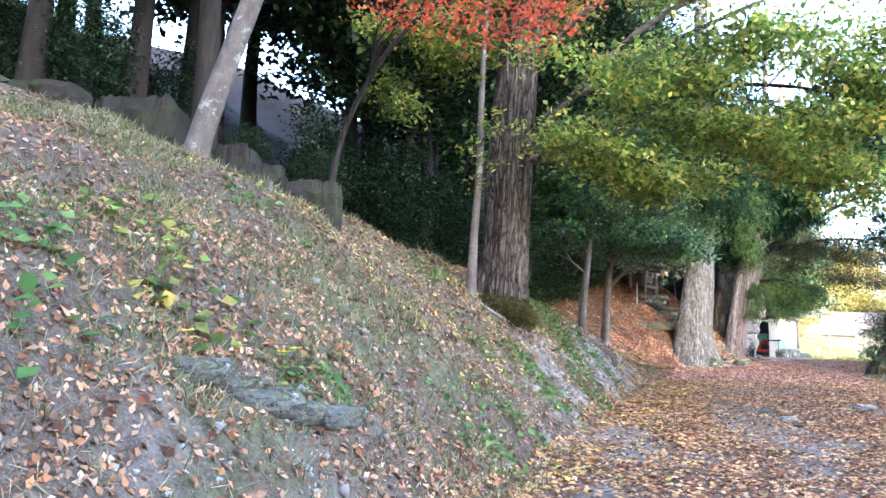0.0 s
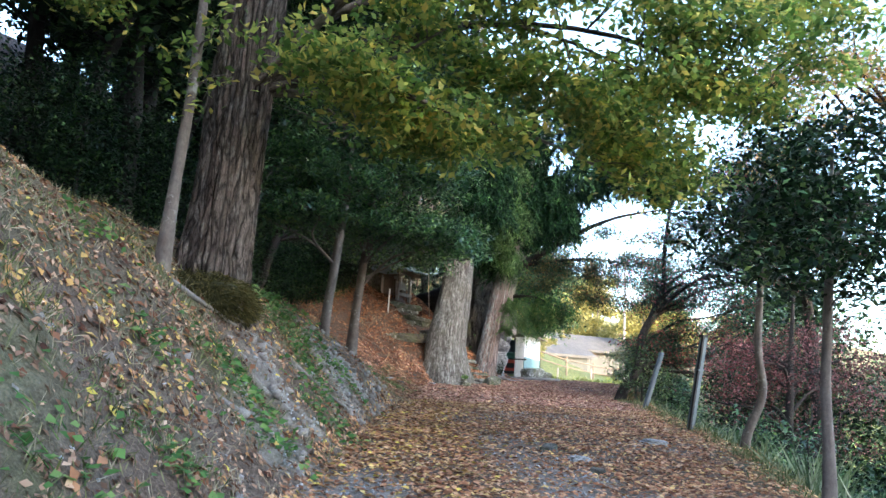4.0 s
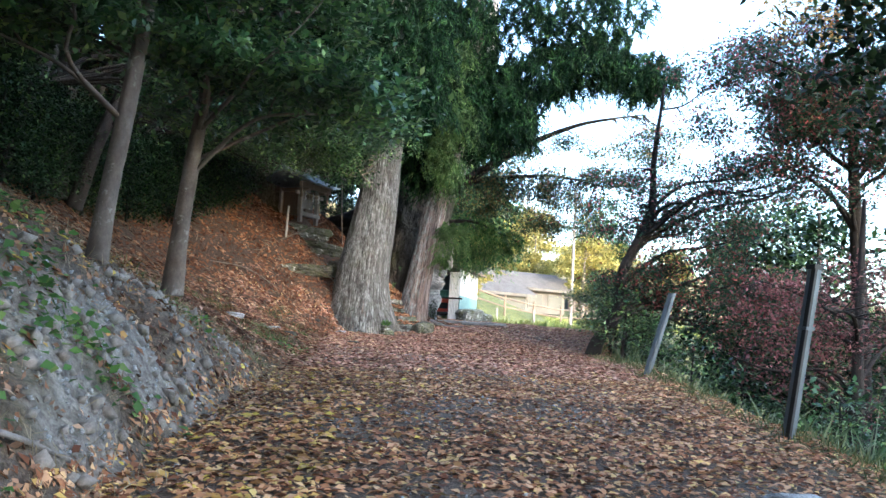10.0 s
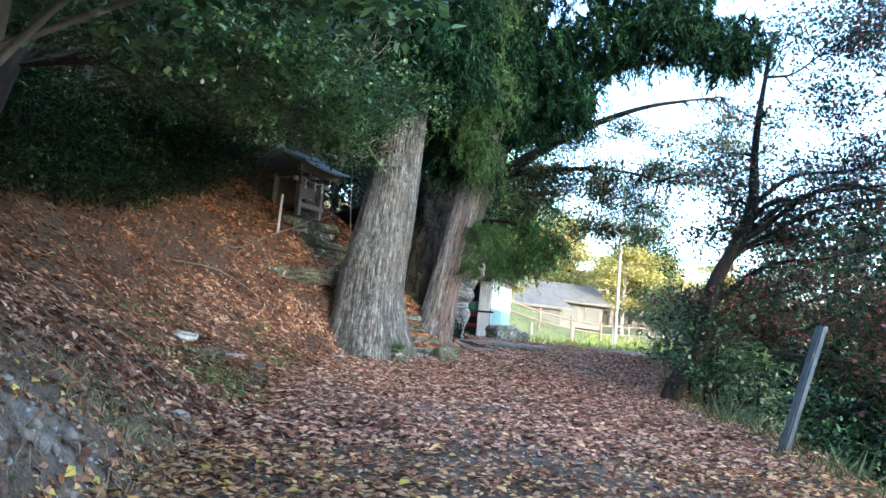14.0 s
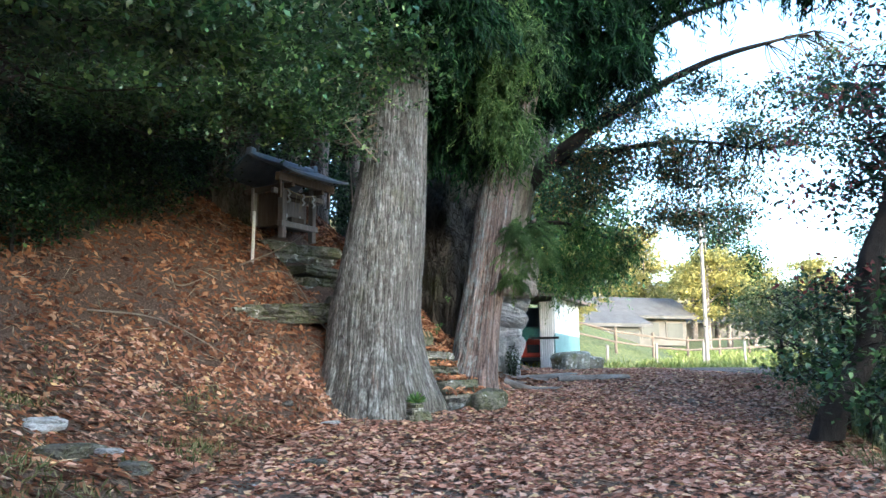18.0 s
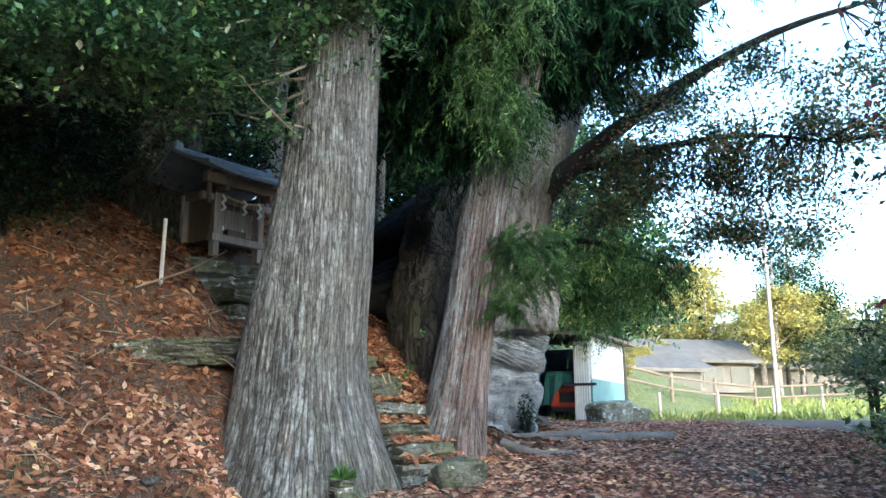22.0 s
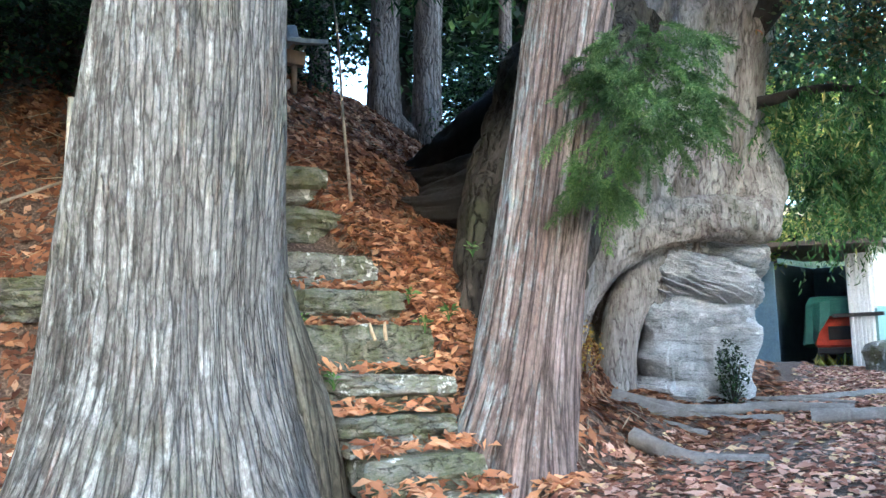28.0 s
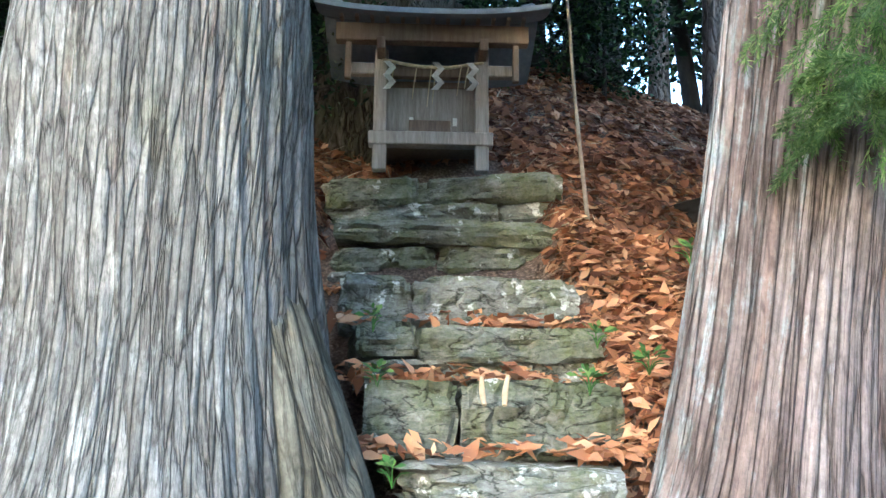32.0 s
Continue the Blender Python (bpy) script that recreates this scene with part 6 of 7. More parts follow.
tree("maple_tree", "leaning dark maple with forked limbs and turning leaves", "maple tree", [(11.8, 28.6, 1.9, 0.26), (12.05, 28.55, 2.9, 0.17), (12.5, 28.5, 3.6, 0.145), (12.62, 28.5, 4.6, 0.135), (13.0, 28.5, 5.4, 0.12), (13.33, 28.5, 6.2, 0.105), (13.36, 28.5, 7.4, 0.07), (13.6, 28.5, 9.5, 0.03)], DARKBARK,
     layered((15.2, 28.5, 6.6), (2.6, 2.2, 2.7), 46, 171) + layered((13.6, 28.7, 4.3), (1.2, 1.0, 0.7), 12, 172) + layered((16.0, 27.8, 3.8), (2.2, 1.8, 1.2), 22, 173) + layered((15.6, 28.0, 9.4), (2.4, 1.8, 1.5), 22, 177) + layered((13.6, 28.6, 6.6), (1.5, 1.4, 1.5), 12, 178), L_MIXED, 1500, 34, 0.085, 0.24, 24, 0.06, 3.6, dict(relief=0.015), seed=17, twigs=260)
tree("maple_tree", "red-leaved maple on the slope below the track", "maple tree", [(13.4, 21.6, -1.0, 0.16), (13.5, 21.7, 1.5, 0.12), (13.7, 21.9, 3.2, 0.09), (13.9, 22, 5.6, 0.03)], DARKBARK,
     layered((14.4, 22.0, 3.6), (2.7, 2.0, 2.4), 40, 174), L_RED, 330, 34, 0.075, 0.24, 16, 0.05, 1.2, seed=18, twigs=120)
tree("maple_tree", "tall red maple reaching over the outer edge", "maple tree", [(16.5, 25.0, -2.5, 0.22), (16.4, 24.8, 2.5, 0.17), (16.0, 24.6, 6.0, 0.13), (15.6, 24.4, 10.5, 0.03)], DARKBARK,
     layered((15.6, 24.5, 8.2), (2.4, 2.0, 2.2), 40, 175), L_MIXED, 1300, 34, 0.085, 0.26, 16, 0.06, 4.0, seed=19, twigs=120)
tree("golden_tree", "tall tree with thin golden-orange leaves over the outer slope", "tree", [(21.5, 22.0, -4.5, 0.24), (21.0, 22.0, 3.0, 0.2), (19.0, 21.8, 8.0, 0.12), (15.5, 21.4, 11.5, 0.04)], DARKBARK,
     layered((14.8, 21.4, 10.8), (4.0, 3.2, 2.4), 50, 176), L_ORANGE, 640, 22, 0.10, 0.3, 16, 0.06, 6.0, seed=23, twigs=120)
tree("maple_tree", "scarlet maple leaning over the bank by the start of the track", "maple tree", [(-2.6, 12.4, 4.4, 0.09), (-2.3, 12.2, 6.2, 0.05), (-0.9, 11.2, 7.8, 0.04), (1.2, 10, 8.0, 0.02)], DARKBARK,
     [((0.6, 10.0, 7.3), (1.5, 0.8, 0.35), 3), ((-0.9, 10.0, 7.6), (0.7, 0.6, 0.25), 1)], L_SCARLET, 60, 22, 0.09, 0.2, 6, 0.03, 7.0, seed=20)
tree("leaning_tree", "leaning smooth-barked tree on top of the bank", "tree", [(-3.72, 9.4, 4.3, 0.30), (-3.66, 9.4, 5.0, 0.20), (-3.4, 9.4, 6.0, 0.165), (-2.95, 9.4, 7.4, 0.15), (-2.3, 9.4, 9.5, 0.13), (-2.0, 9.4, 13, 0.05)], SMOOTH,
     [((-2.2, 9.8, 11.5), (2.2, 2.2, 1.4), 1)], L_YG, 80, 22, 0.12, 0.3, 8, 0.06, 9.4, seed=22)

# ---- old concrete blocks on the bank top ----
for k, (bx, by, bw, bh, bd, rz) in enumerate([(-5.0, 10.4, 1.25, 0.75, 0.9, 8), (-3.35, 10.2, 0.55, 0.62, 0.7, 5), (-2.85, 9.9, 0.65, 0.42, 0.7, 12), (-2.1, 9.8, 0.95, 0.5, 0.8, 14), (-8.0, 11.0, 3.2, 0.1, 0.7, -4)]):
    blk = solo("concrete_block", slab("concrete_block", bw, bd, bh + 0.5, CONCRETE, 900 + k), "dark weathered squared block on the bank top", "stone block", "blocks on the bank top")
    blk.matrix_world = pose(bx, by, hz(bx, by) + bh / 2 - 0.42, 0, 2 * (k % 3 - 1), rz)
st = solo("tree_stump", limb("tree_stump", [(-2.13, 8.3, 3.7, 0.07), (-2.13, 8.3, 4.1, 0.05), (-2.15, 8.3, 4.42, 0.04)], SMOOTH, 12, 10), "thin cut stump on the bank", "stump")

# ---- roots on the bank ----
for pts in [[(0.1, 12.2), (0.7, 12.7), (1.2, 13.3), (1.5, 13.7)], [(1.2, 13.5), (1.6, 13.8), (1.9, 14.2), (2.24, 14.76), (2.45, 15.1)], [(0.8, 10.9), (1.1, 11.2), (1.3, 11.5)]]:
    line = [(x, y, hz(x, y) + 0.01, 0.034 - 0.006 * k) for k, (x, y) in enumerate(pts)]
    solo("exposed_root", limb("exposed_root", line, ROOTBARK, 24, 8, relief=0.006, ridges=5), "bare grey root snaking over the cut bank", "root", "roots on the bank")

# ---- steel posts ----


def steel_post(base, top, label, capped):
    a, b = Vector(base), Vector(top)
    ob = thing("steel_post", label, "post", "fence posts", base)
    d = b - a
    q = Matrix(((1, 0, d.x / d.length, 0), (0, 1, d.y / d.length, 0), (0, 0, d.z / d.length, 0), (0, 0, 0, 1))) @ pose(0, 0, 0, 0, 0, 18)
    L = d.length
    bm = bmesh.new()
    for size, at in (((0.012, 0.075, L), (-0.055, 0, L / 2)), ((0.11, 0.012, L), (0, 0.032, L / 2)), ((0.012, 0.075, L), (0.055, 0, L / 2))):
        bmesh.ops.create_cube(bm, size=1.0, matrix=q @ pose(*at) @ Matrix.Diagonal((*size, 1)))
    bmesh.ops.create_cube(bm, size=1.0, matrix=q @ pose(0.02, -0.03, L / 2) @ Matrix.Diagonal((0.08, 0.012, L, 1)))
    part("channel", bm, STEEL, ob, "grey galvanised channel")
    if capped:
        bm = bmesh.new()
        bmesh.ops.create_cube(bm, size=1.0, matrix=q @ pose(-0.05, -0.03, L * 0.5) @ Matrix.Diagonal((0.04, 0.045, L * 0.98, 1)))
        part("rubber_strip", bm, BLACK, ob, "black strip along one side")
        bm = bmesh.new()
        bmesh.ops.create_cube(bm, size=1.0, matrix=q @ pose(-0.01, 0, L - 0.02) @ Matrix.Diagonal((0.14, 0.10, 0.05, 1)))
        part("cap", bm, BLACK, ob, "dark post cap")
        bm = bmesh.new()
        bmesh.ops.create_cube(bm, size=1.0, matrix=q @ pose(0.0, -0.005, L * 0.66) @ Matrix.Diagonal((0.14, 0.10, 0.035, 1)))
        part("clamp", bm, STEEL, ob, "")
    part("footing", box((0.2, 0.2, 0.14), (0, 0, 0.0)), CONCRETE, ob, "small concrete footing", 0.02)
    return ob


steel_post((8.66, 17.2, 1.78), (8.90, 17.1, 3.67), "leaning grey steel post with a black strip and cap", True)
steel_post((10.38, 23.19, 2.15), (10.88, 23.2, 3.76), "bare grey steel post leaning outwards", False)
part("shaft", rod((0, 0, -0.3), (0.02, 0, 1.18), 0.028, 10), WHITE, thing("marker_post", "thin white plastic marker post on the leafy slope", "post", "", (4.74, 33.55, 5.0)))
pole2 = thing("cut_branch_pole", "thin bare pole stuck upright beside the shrine", "pole", "", (6.62, 35.4, 5.5))
piece("shaft", limb("shaft", [(0, 0, -0.2, 0.018), (-0.1, 0.0, 0.9, 0.016), (-0.16, 0, 1.8, 0.013), (-0.28, 0, 2.6, 0.01)], TWIG, 16, 6), pole2)

# ---- cedar sprays ----


def spray(base, length, way, seed, n=16):
    """One drooping cedar frond: a curved stem, side shoots along it, fine needles round every shoot; returns leaf rows."""
    g = np.random.default_rng(seed)
    wv = unit(np.asarray(way, float))
    t = np.linspace(0.08, 1, n)
    p = np.asarray(base) + wv * (t * length)[:, None] + np.array([0, 0, -0.6]) * (t**2 * length)[:, None]
    tan = unit(np.gradient(p, axis=0))
    side = unit(np.cross(tan, g.normal(size=(1, 3)) * 0.4 + np.array([0, 0, 1.0])))
    sgn = np.where(np.arange(n) % 2, 1.0, -1.0)[:, None]
    al = unit(tan * 0.9 + side * sgn * 0.6 + g.normal(size=(n, 3)) * 0.2 + np.array([0, 0, -0.3]))
    ln = length * 0.45 * (1.15 - t) * (0.7 + 0.6 * g.random(n)) + 0.02
    rows = [(p + al * ln[:, None] * 0.5, ln, np.full(n, 0.004), al)]
    m = 11
    f = np.linspace(0.05, 1, m)
    q = (p[:, None] + al[:, None] * (ln[:, None] * f)[..., None] + np.array([0, 0, -0.25]) * (ln[:, None] * f**2)[..., None]).reshape(-1, 3)
    q = np.vstack([q, p, p])
    a0 = np.vstack([np.repeat(al, m, 0), tan, tan])
    for k in range(3):
        a2 = unit(a0 * 0.9 + g.normal(size=a0.shape) * 0.5)
        nl = 0.022 + 0.020 * g.random(len(q))
        rows.append((q + a2 * nl[:, None] * 0.5, nl, np.full(len(q), 0.0046), a2))
    return rows


def spray_mesh(name, specs, material):
    c, ln, wd, al = [], [], [], []
    for sp in specs:
        for r in spray(*sp):
            c.append(r[0]), ln.append(r[1]), wd.append(r[2]), al.append(r[3])
    c, ln, wd, al = np.vstack(c), np.concatenate(ln), np.concatenate(wd), np.vstack(al)
    return leaves(name, c, ln, wd, al, ball(len(c)), material, 0.1)


def shoots(name, label, centre, radii, count, length, seed, group="cedar shoots"):
    global rng
    rng = np.random.default_rng(seed)
    p = in_ellipsoid(centre, radii, count, 0.1)
    base = np.asarray(centre, float)
    way = unit(p - base + rng.normal(size=p.shape) * 0.25)
    way[:, 2] = way[:, 2] * 0.5 + 0.1
    return [(q - base, length * (0.6 + 0.7 * rng.random()), v, int(rng.integers(1e6))) for q, v in zip(p, way)]


rng = np.random.default_rng(31)
specs = shoots("", "", (0, 0, 0), (0.40, 0.2, 0.34), 56, 0.28, 41) + [((a[0] - 0.26, a[1], a[2] - 0.52), b, c, d) for a, b, c, d in shoots("", "", (0, 0, 0), (0.18, 0.12, 0.18), 30, 0.22, 42)]
specs += [((a[0] + 0.06, a[1] + 0.05, a[2] + 0.42), b, c, d) for a, b, c, d in shoots("", "", (0, 0, 0), (0.42, 0.2, 0.26), 42, 0.28, 44)]
sp = spray_mesh("cedar_shoots", specs, L_CEDAR)
shoot = piece("foliage", sp, stem2, "bright green drooping cedar shoots")
shoot.matrix_basis = pose(9.55 - 8.55, 33.4 - 33.65, 5.52 - 2.8)
specs = shoots("", "", (0, 0, 0), (0.35, 0.3, 0.3), 50, 0.28, 43)
shoot = piece("foliage", spray_mesh("cedar_shoots", specs, L_CEDAR), giant, "green drooping cedar shoots")
shoot.matrix_basis = pose(9.95 - 9.4, 36.4 - 38.8, 6.35 - 3.2)


def hanging(name, blobs, clusters, each, parent, off, label, seed, leaf=L_CEDARMASS, size=0.24, slim=0.16):
    """Curtains of drooping cedar foliage seen from afar."""
    global rng
    rng = np.random.default_rng(seed)
    share = np.array([b[2] for b in blobs], float)
    share /= share.sum()
    cl = np.vstack([in_ellipsoid(b[0], b[1], max(1, int(round(clusters * q)))) for b, q in zip(blobs, share)]) - np.asarray(off)
    mid = np.repeat(np.vstack([np.tile(b[0], (max(1, int(round(clusters * q))), 1)) for b, q in zip(blobs, share)]) - np.asarray(off), each, 0)
    n = len(cl)
    f = np.tile(np.linspace(0, 1, each), n)
    out = np.repeat(ball(n) * np.array([1, 1, 0.3]), each, 0)
    long = np.repeat(0.35 + 0.55 * rng.random(n), each)
    pts = np.repeat(cl, each, 0) + out * (long * 0.7 * f)[:, None] + np.array([0, 0, -1.0]) * (long * (0.25 * f + 0.75 * f**2))[:, None] + rng.normal(size=(n * each, 3)) * 0.035
    run = unit(out * 0.7 + np.array([0, 0, -1.0]) * (0.25 + 1.5 * f)[:, None])
    al = run + ball(len(pts)) * 0.75
    s = size * (0.6 + 0.8 * rng.random(len(pts))) * (1.15 - 0.5 * f)
    tagged(piece(name, leaves(name, pts, s, s * slim, al, ball(len(pts)), leaf, 0.2), parent, label), kind="stuff")


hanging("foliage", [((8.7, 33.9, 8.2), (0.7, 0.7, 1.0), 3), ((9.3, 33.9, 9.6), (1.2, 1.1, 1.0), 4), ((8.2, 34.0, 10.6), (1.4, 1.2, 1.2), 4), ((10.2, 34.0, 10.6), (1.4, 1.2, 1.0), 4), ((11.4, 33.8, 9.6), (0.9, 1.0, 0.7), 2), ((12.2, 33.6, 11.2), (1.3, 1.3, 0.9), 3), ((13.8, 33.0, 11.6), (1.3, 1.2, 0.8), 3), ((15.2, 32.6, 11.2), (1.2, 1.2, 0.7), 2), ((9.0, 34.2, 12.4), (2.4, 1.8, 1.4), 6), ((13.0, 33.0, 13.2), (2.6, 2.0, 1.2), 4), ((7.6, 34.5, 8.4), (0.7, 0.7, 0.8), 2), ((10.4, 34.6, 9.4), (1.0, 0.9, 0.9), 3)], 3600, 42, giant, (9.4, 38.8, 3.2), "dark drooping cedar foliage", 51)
hanging("foliage", [((11.6, 38.6, 6.6), (0.9, 0.8, 0.9), 3), ((12.3, 38.6, 6.3), (0.9, 0.8, 0.8), 3), ((13.2, 38.8, 6.4), (0.7, 0.8, 0.5), 2), ((11.7, 38.4, 5.7), (0.5, 0.6, 0.4), 1)], 340, 44, giant, (9.4, 38.8, 3.2), "low green cedar foliage", 52, leaf=L_CEDARLOW, size=0.13, slim=0.2)
hanging("foliage", [((8.9, 33.2, 8.2), (0.55, 0.4, 0.7), 4), ((9.3, 33.2, 7.6), (0.4, 0.35, 0.5), 2), ((8.6, 32.8, 9.6), (0.9, 0.6, 0.8), 3), ((9.4, 33.0, 9.2), (0.6, 0.5, 0.7), 3), ((8.6, 32.6, 10.9), (1.1, 0.7, 0.8), 4), ((7.8, 32.6, 11.6), (0.8, 0.5, 0.5), 2)], 620, 40, stem2, (8.55, 33.65, 2.8), "bright green hanging cedar shoots", 56, leaf=L_CEDAR, size=0.15, slim=0.16)
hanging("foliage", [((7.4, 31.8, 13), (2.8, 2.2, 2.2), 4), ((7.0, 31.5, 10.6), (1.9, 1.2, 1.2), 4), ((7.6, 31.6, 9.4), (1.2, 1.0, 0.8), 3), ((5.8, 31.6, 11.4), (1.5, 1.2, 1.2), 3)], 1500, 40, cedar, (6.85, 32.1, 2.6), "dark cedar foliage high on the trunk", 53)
rng = np.random.default_rng(54)
cl, pts = crown_points(layered((12.3, 37.6, 7.9), (1.7, 1.4, 1.1), 20, 91) + layered((14.6, 36.4, 8.6), (2.4, 1.6, 1.5), 34, 92) + layered((16.8, 35.4, 9.2), (1.8, 1.4, 1.4), 18, 93) + layered((12.6, 37.4, 9.8), (1.8, 1.2, 0.8), 14, 94) + layered((14.2, 36.8, 7.0), (1.6, 1.2, 0.6), 14, 90), 1100, 36, 0.2)
tagged(piece("turning_leaves", crown_mesh("turning_leaves", pts - GO[:3], 0.085, L_BOUGH), giant, "green and reddish maple-like leaves along the boughs"), kind="stuff")
bough = np.vstack([smooth_line([(11.4, 37.9, 8.5), (12.8, 37.2, 9.5), (14.6, 36.2, 10.4), (16.6, 35.2, 10.8)], 20), smooth_line([(11.3, 38.6, 9.9), (12.8, 37.8, 11.1), (15.2, 36.4, 12.0)], 20), smooth_line([(11.0, 38.2, 8.3), (12.4, 37.4, 8.5), (14.0, 36.6, 8.6), (15.6, 36.0, 8.3)], 20)])
tw = []
for q in range(240):
    e = cl[q * len(cl) // 240]
    s0 = bough[np.argmin(np.linalg.norm(bough - e, axis=1) + rng.random(len(bough)))]
    tw.append(tube(np.asarray(branch_to(s0, e, 0.018, 0.05, 700 + q)) - GO, 9, 4))
tagged(piece("twig_growth", joined("twig_growth", tw, DARKBARK), giant), kind="stuff")
# climbing evergreen round the great cedar
rng = np.random.default_rng(55)
cl, pts = crown_points(layered((6.05, 31.2, 6.85), (0.55, 0.3, 0.35), 9, 411) + layered((5.5, 31.1, 7.3), (0.6, 0.35, 0.4), 9, 412) + layered((7.0, 31.35, 7.7), (0.55, 0.25, 0.5), 7, 413) + layered((4.9, 31.0, 7.5), (0.6, 0.35, 0.4), 8, 416) + layered((4.4, 30.9, 8.0), (0.7, 0.35, 0.4), 8, 417) + layered((6.3, 31.2, 8.4), (1.2, 0.4, 0.7), 14, 414) + layered((6.6, 31.2, 9.6), (1.4, 0.5, 0.8), 14, 415), 420, 18, 0.13)
vine = thing("climbing_evergreen", "glossy evergreen branches clasping the great cedar", "climbing plant", "", (6.6, 31.5, 7.0))
piece("leaves", crown_mesh("leaves", pts - np.array([6.6, 31.5, 7.0]), 0.085, L_SAP), vine)
tw = [tube(np.asarray(branch_to((6.75, 31.55, 6.6 + 0.15 * k), c, 0.02, -0.02, 60 + k)) - np.array([6.6, 31.5, 7.0, 0]), 8, 5) for k, c in enumerate(cl[::9])]
tagged(piece("twig_growth", joined("twig_growth", tw, TWIG), vine), kind="stuff")

# ---- woods on the hill ----
WOOD = "evergreen trees of the hillside wood"
protos = []
for k in range(3):
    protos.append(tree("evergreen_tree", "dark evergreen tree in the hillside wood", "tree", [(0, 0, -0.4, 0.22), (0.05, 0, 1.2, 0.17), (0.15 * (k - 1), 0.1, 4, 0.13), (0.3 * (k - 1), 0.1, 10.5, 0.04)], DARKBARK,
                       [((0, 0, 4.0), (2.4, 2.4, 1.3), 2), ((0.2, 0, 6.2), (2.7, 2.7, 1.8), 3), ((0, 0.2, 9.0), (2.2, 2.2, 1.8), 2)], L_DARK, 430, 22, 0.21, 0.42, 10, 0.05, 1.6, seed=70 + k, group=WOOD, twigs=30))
spots_a = [(-1.6, 17.0), (-3.8, 18.5), (-2.6, 21.5), (-4.5, 23.5), (-1.2, 25.0), (-3.0, 27.5), (-5.5, 29.5), (-1.4, 31.5), (-3.6, 34.5), (1.6, 37.0), (-0.5, 39.0), (3.2, 40.5), (-6.5, 16.0), (-7.5, 21.0), (-6.5, 15.0), (-11, 13.0), (-11, 17), (-10, 24), (6.5, 46)]
spots_b = [(3.0, 48), (8.5, 50), (-3, 44), (0.5, 42), (5.5, 49), (1.5, 46), (-12, 8), (-14, 12.5), (-9.5, 15), (-12, 20), (-13, 5), (-0.4, 33.8), (10, 47), (12, 52), (4.2, 38.6), (1.0, 34.8), (2.4, 36.2), (-0.8, 29.6), (-1.9, 19.4)]
spots_c = [(-1.0, 22.6), (-0.2, 27.4), (0.6, 31.8), (-4.4, 31.6), (-2.4, 30), (-2.6, 24.6), (-1.6, 36.6), (-4, 39), (-8.5, 12.5), (-6.8, 13.2), (-9.5, 10.8), (-5.0, 12.6), (-7.4, 18.5), (-11.5, 15.2), (-15, 9.5), (-13.5, 16.5), (-16, 14)]
spots = spots_a + spots_b + spots_c
for k, (x, y) in enumerate(spots):
    m = pose(x, y, hz(x, y), 0, 0, 47.0 * k)
    if k < 3:
        protos[k].matrix_world = m
    else:
        copy_thing(protos[k % 3], m @ Matrix.Scale(1.25, 4))
# shrub rows added along the upper slope to make the wood's edge dark
under = tree("evergreen_shrub", "dense dark evergreen undergrowth added to darken the wood's edge", "shrub", [(0, 0, -0.3, 0.07), (0.05, 0, 1.0, 0.05), (0.1, 0, 3.6, 0.02)], DARKBARK,
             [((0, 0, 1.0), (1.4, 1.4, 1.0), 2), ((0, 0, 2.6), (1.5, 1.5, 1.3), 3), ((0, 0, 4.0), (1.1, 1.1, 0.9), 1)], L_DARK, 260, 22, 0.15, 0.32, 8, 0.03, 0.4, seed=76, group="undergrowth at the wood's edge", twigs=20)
low_a = [(-3.4, 14.5), (-2.6, 16.2), (-2.2, 18.0), (-2.2, 20.0), (-1.6, 22.0), (-1.0, 24.2), (-1.2, 26.4), (-1.0, 28.6), (-0.6, 30.8), (0.4, 32.6), (1.6, 34.2), (2.8, 35.6), (4.0, 36.8), (-4.6, 16.5), (-4.4, 20), (-3.6, 24), (-3.2, 28), (-2.4, 32), (0.0, 35.4), (1.6, 37.5), (3.4, 39)]
low_b = [(-4.2, 12.8), (0.6, 38.6), (-0.6, 26.8), (0.2, 28.4), (0.9, 29.9), (1.7, 31.2), (2.5, 32.4), (3.2, 33.7), (3.7, 35.0), (4.2, 36.4), (-1.0, 23.0), (-0.8, 25.0), (-1.5, 19.0), (-1.2, 21.0), (2.6, 34.6), (-0.2, 27.6), (0.4, 29.2), (1.2, 30.6), (2.1, 31.8), (3.0, 32.9), (-0.2, 25.8)]
low_c = [(-0.4, 24.0), (4.8, 38.2), (2.2, 33.4), (-1.8, 15.2), (-1.4, 17.2), (-5.8, 12.9), (-7.2, 12.4), (-8.6, 13.0), (-3.0, 13.2), (7.0, 40.2), (7.9, 41.2), (6.0, 41.6), (-7.8, 14.6), (-9.6, 13.6), (-10.8, 12.2), (-12.2, 12.8), (-13.4, 11.2), (-11.2, 14.4), (-14.8, 12.6), (-6.4, 14.6), (-12.4, 9.6)]
low = low_a + low_b + low_c
for k, (x, y) in enumerate(low):
    m = pose(x, y, hz(x, y) - 0.1, 0, 0, 67.0 * k)
    if k == 0:
        under.matrix_world = m @ Matrix.Scale(0.5, 4)
    else:
        copy_thing(under, m @ Matrix.Scale(0.5 if (-6.0 < x < -2.8 and y < 17.5) else 1.0, 4))
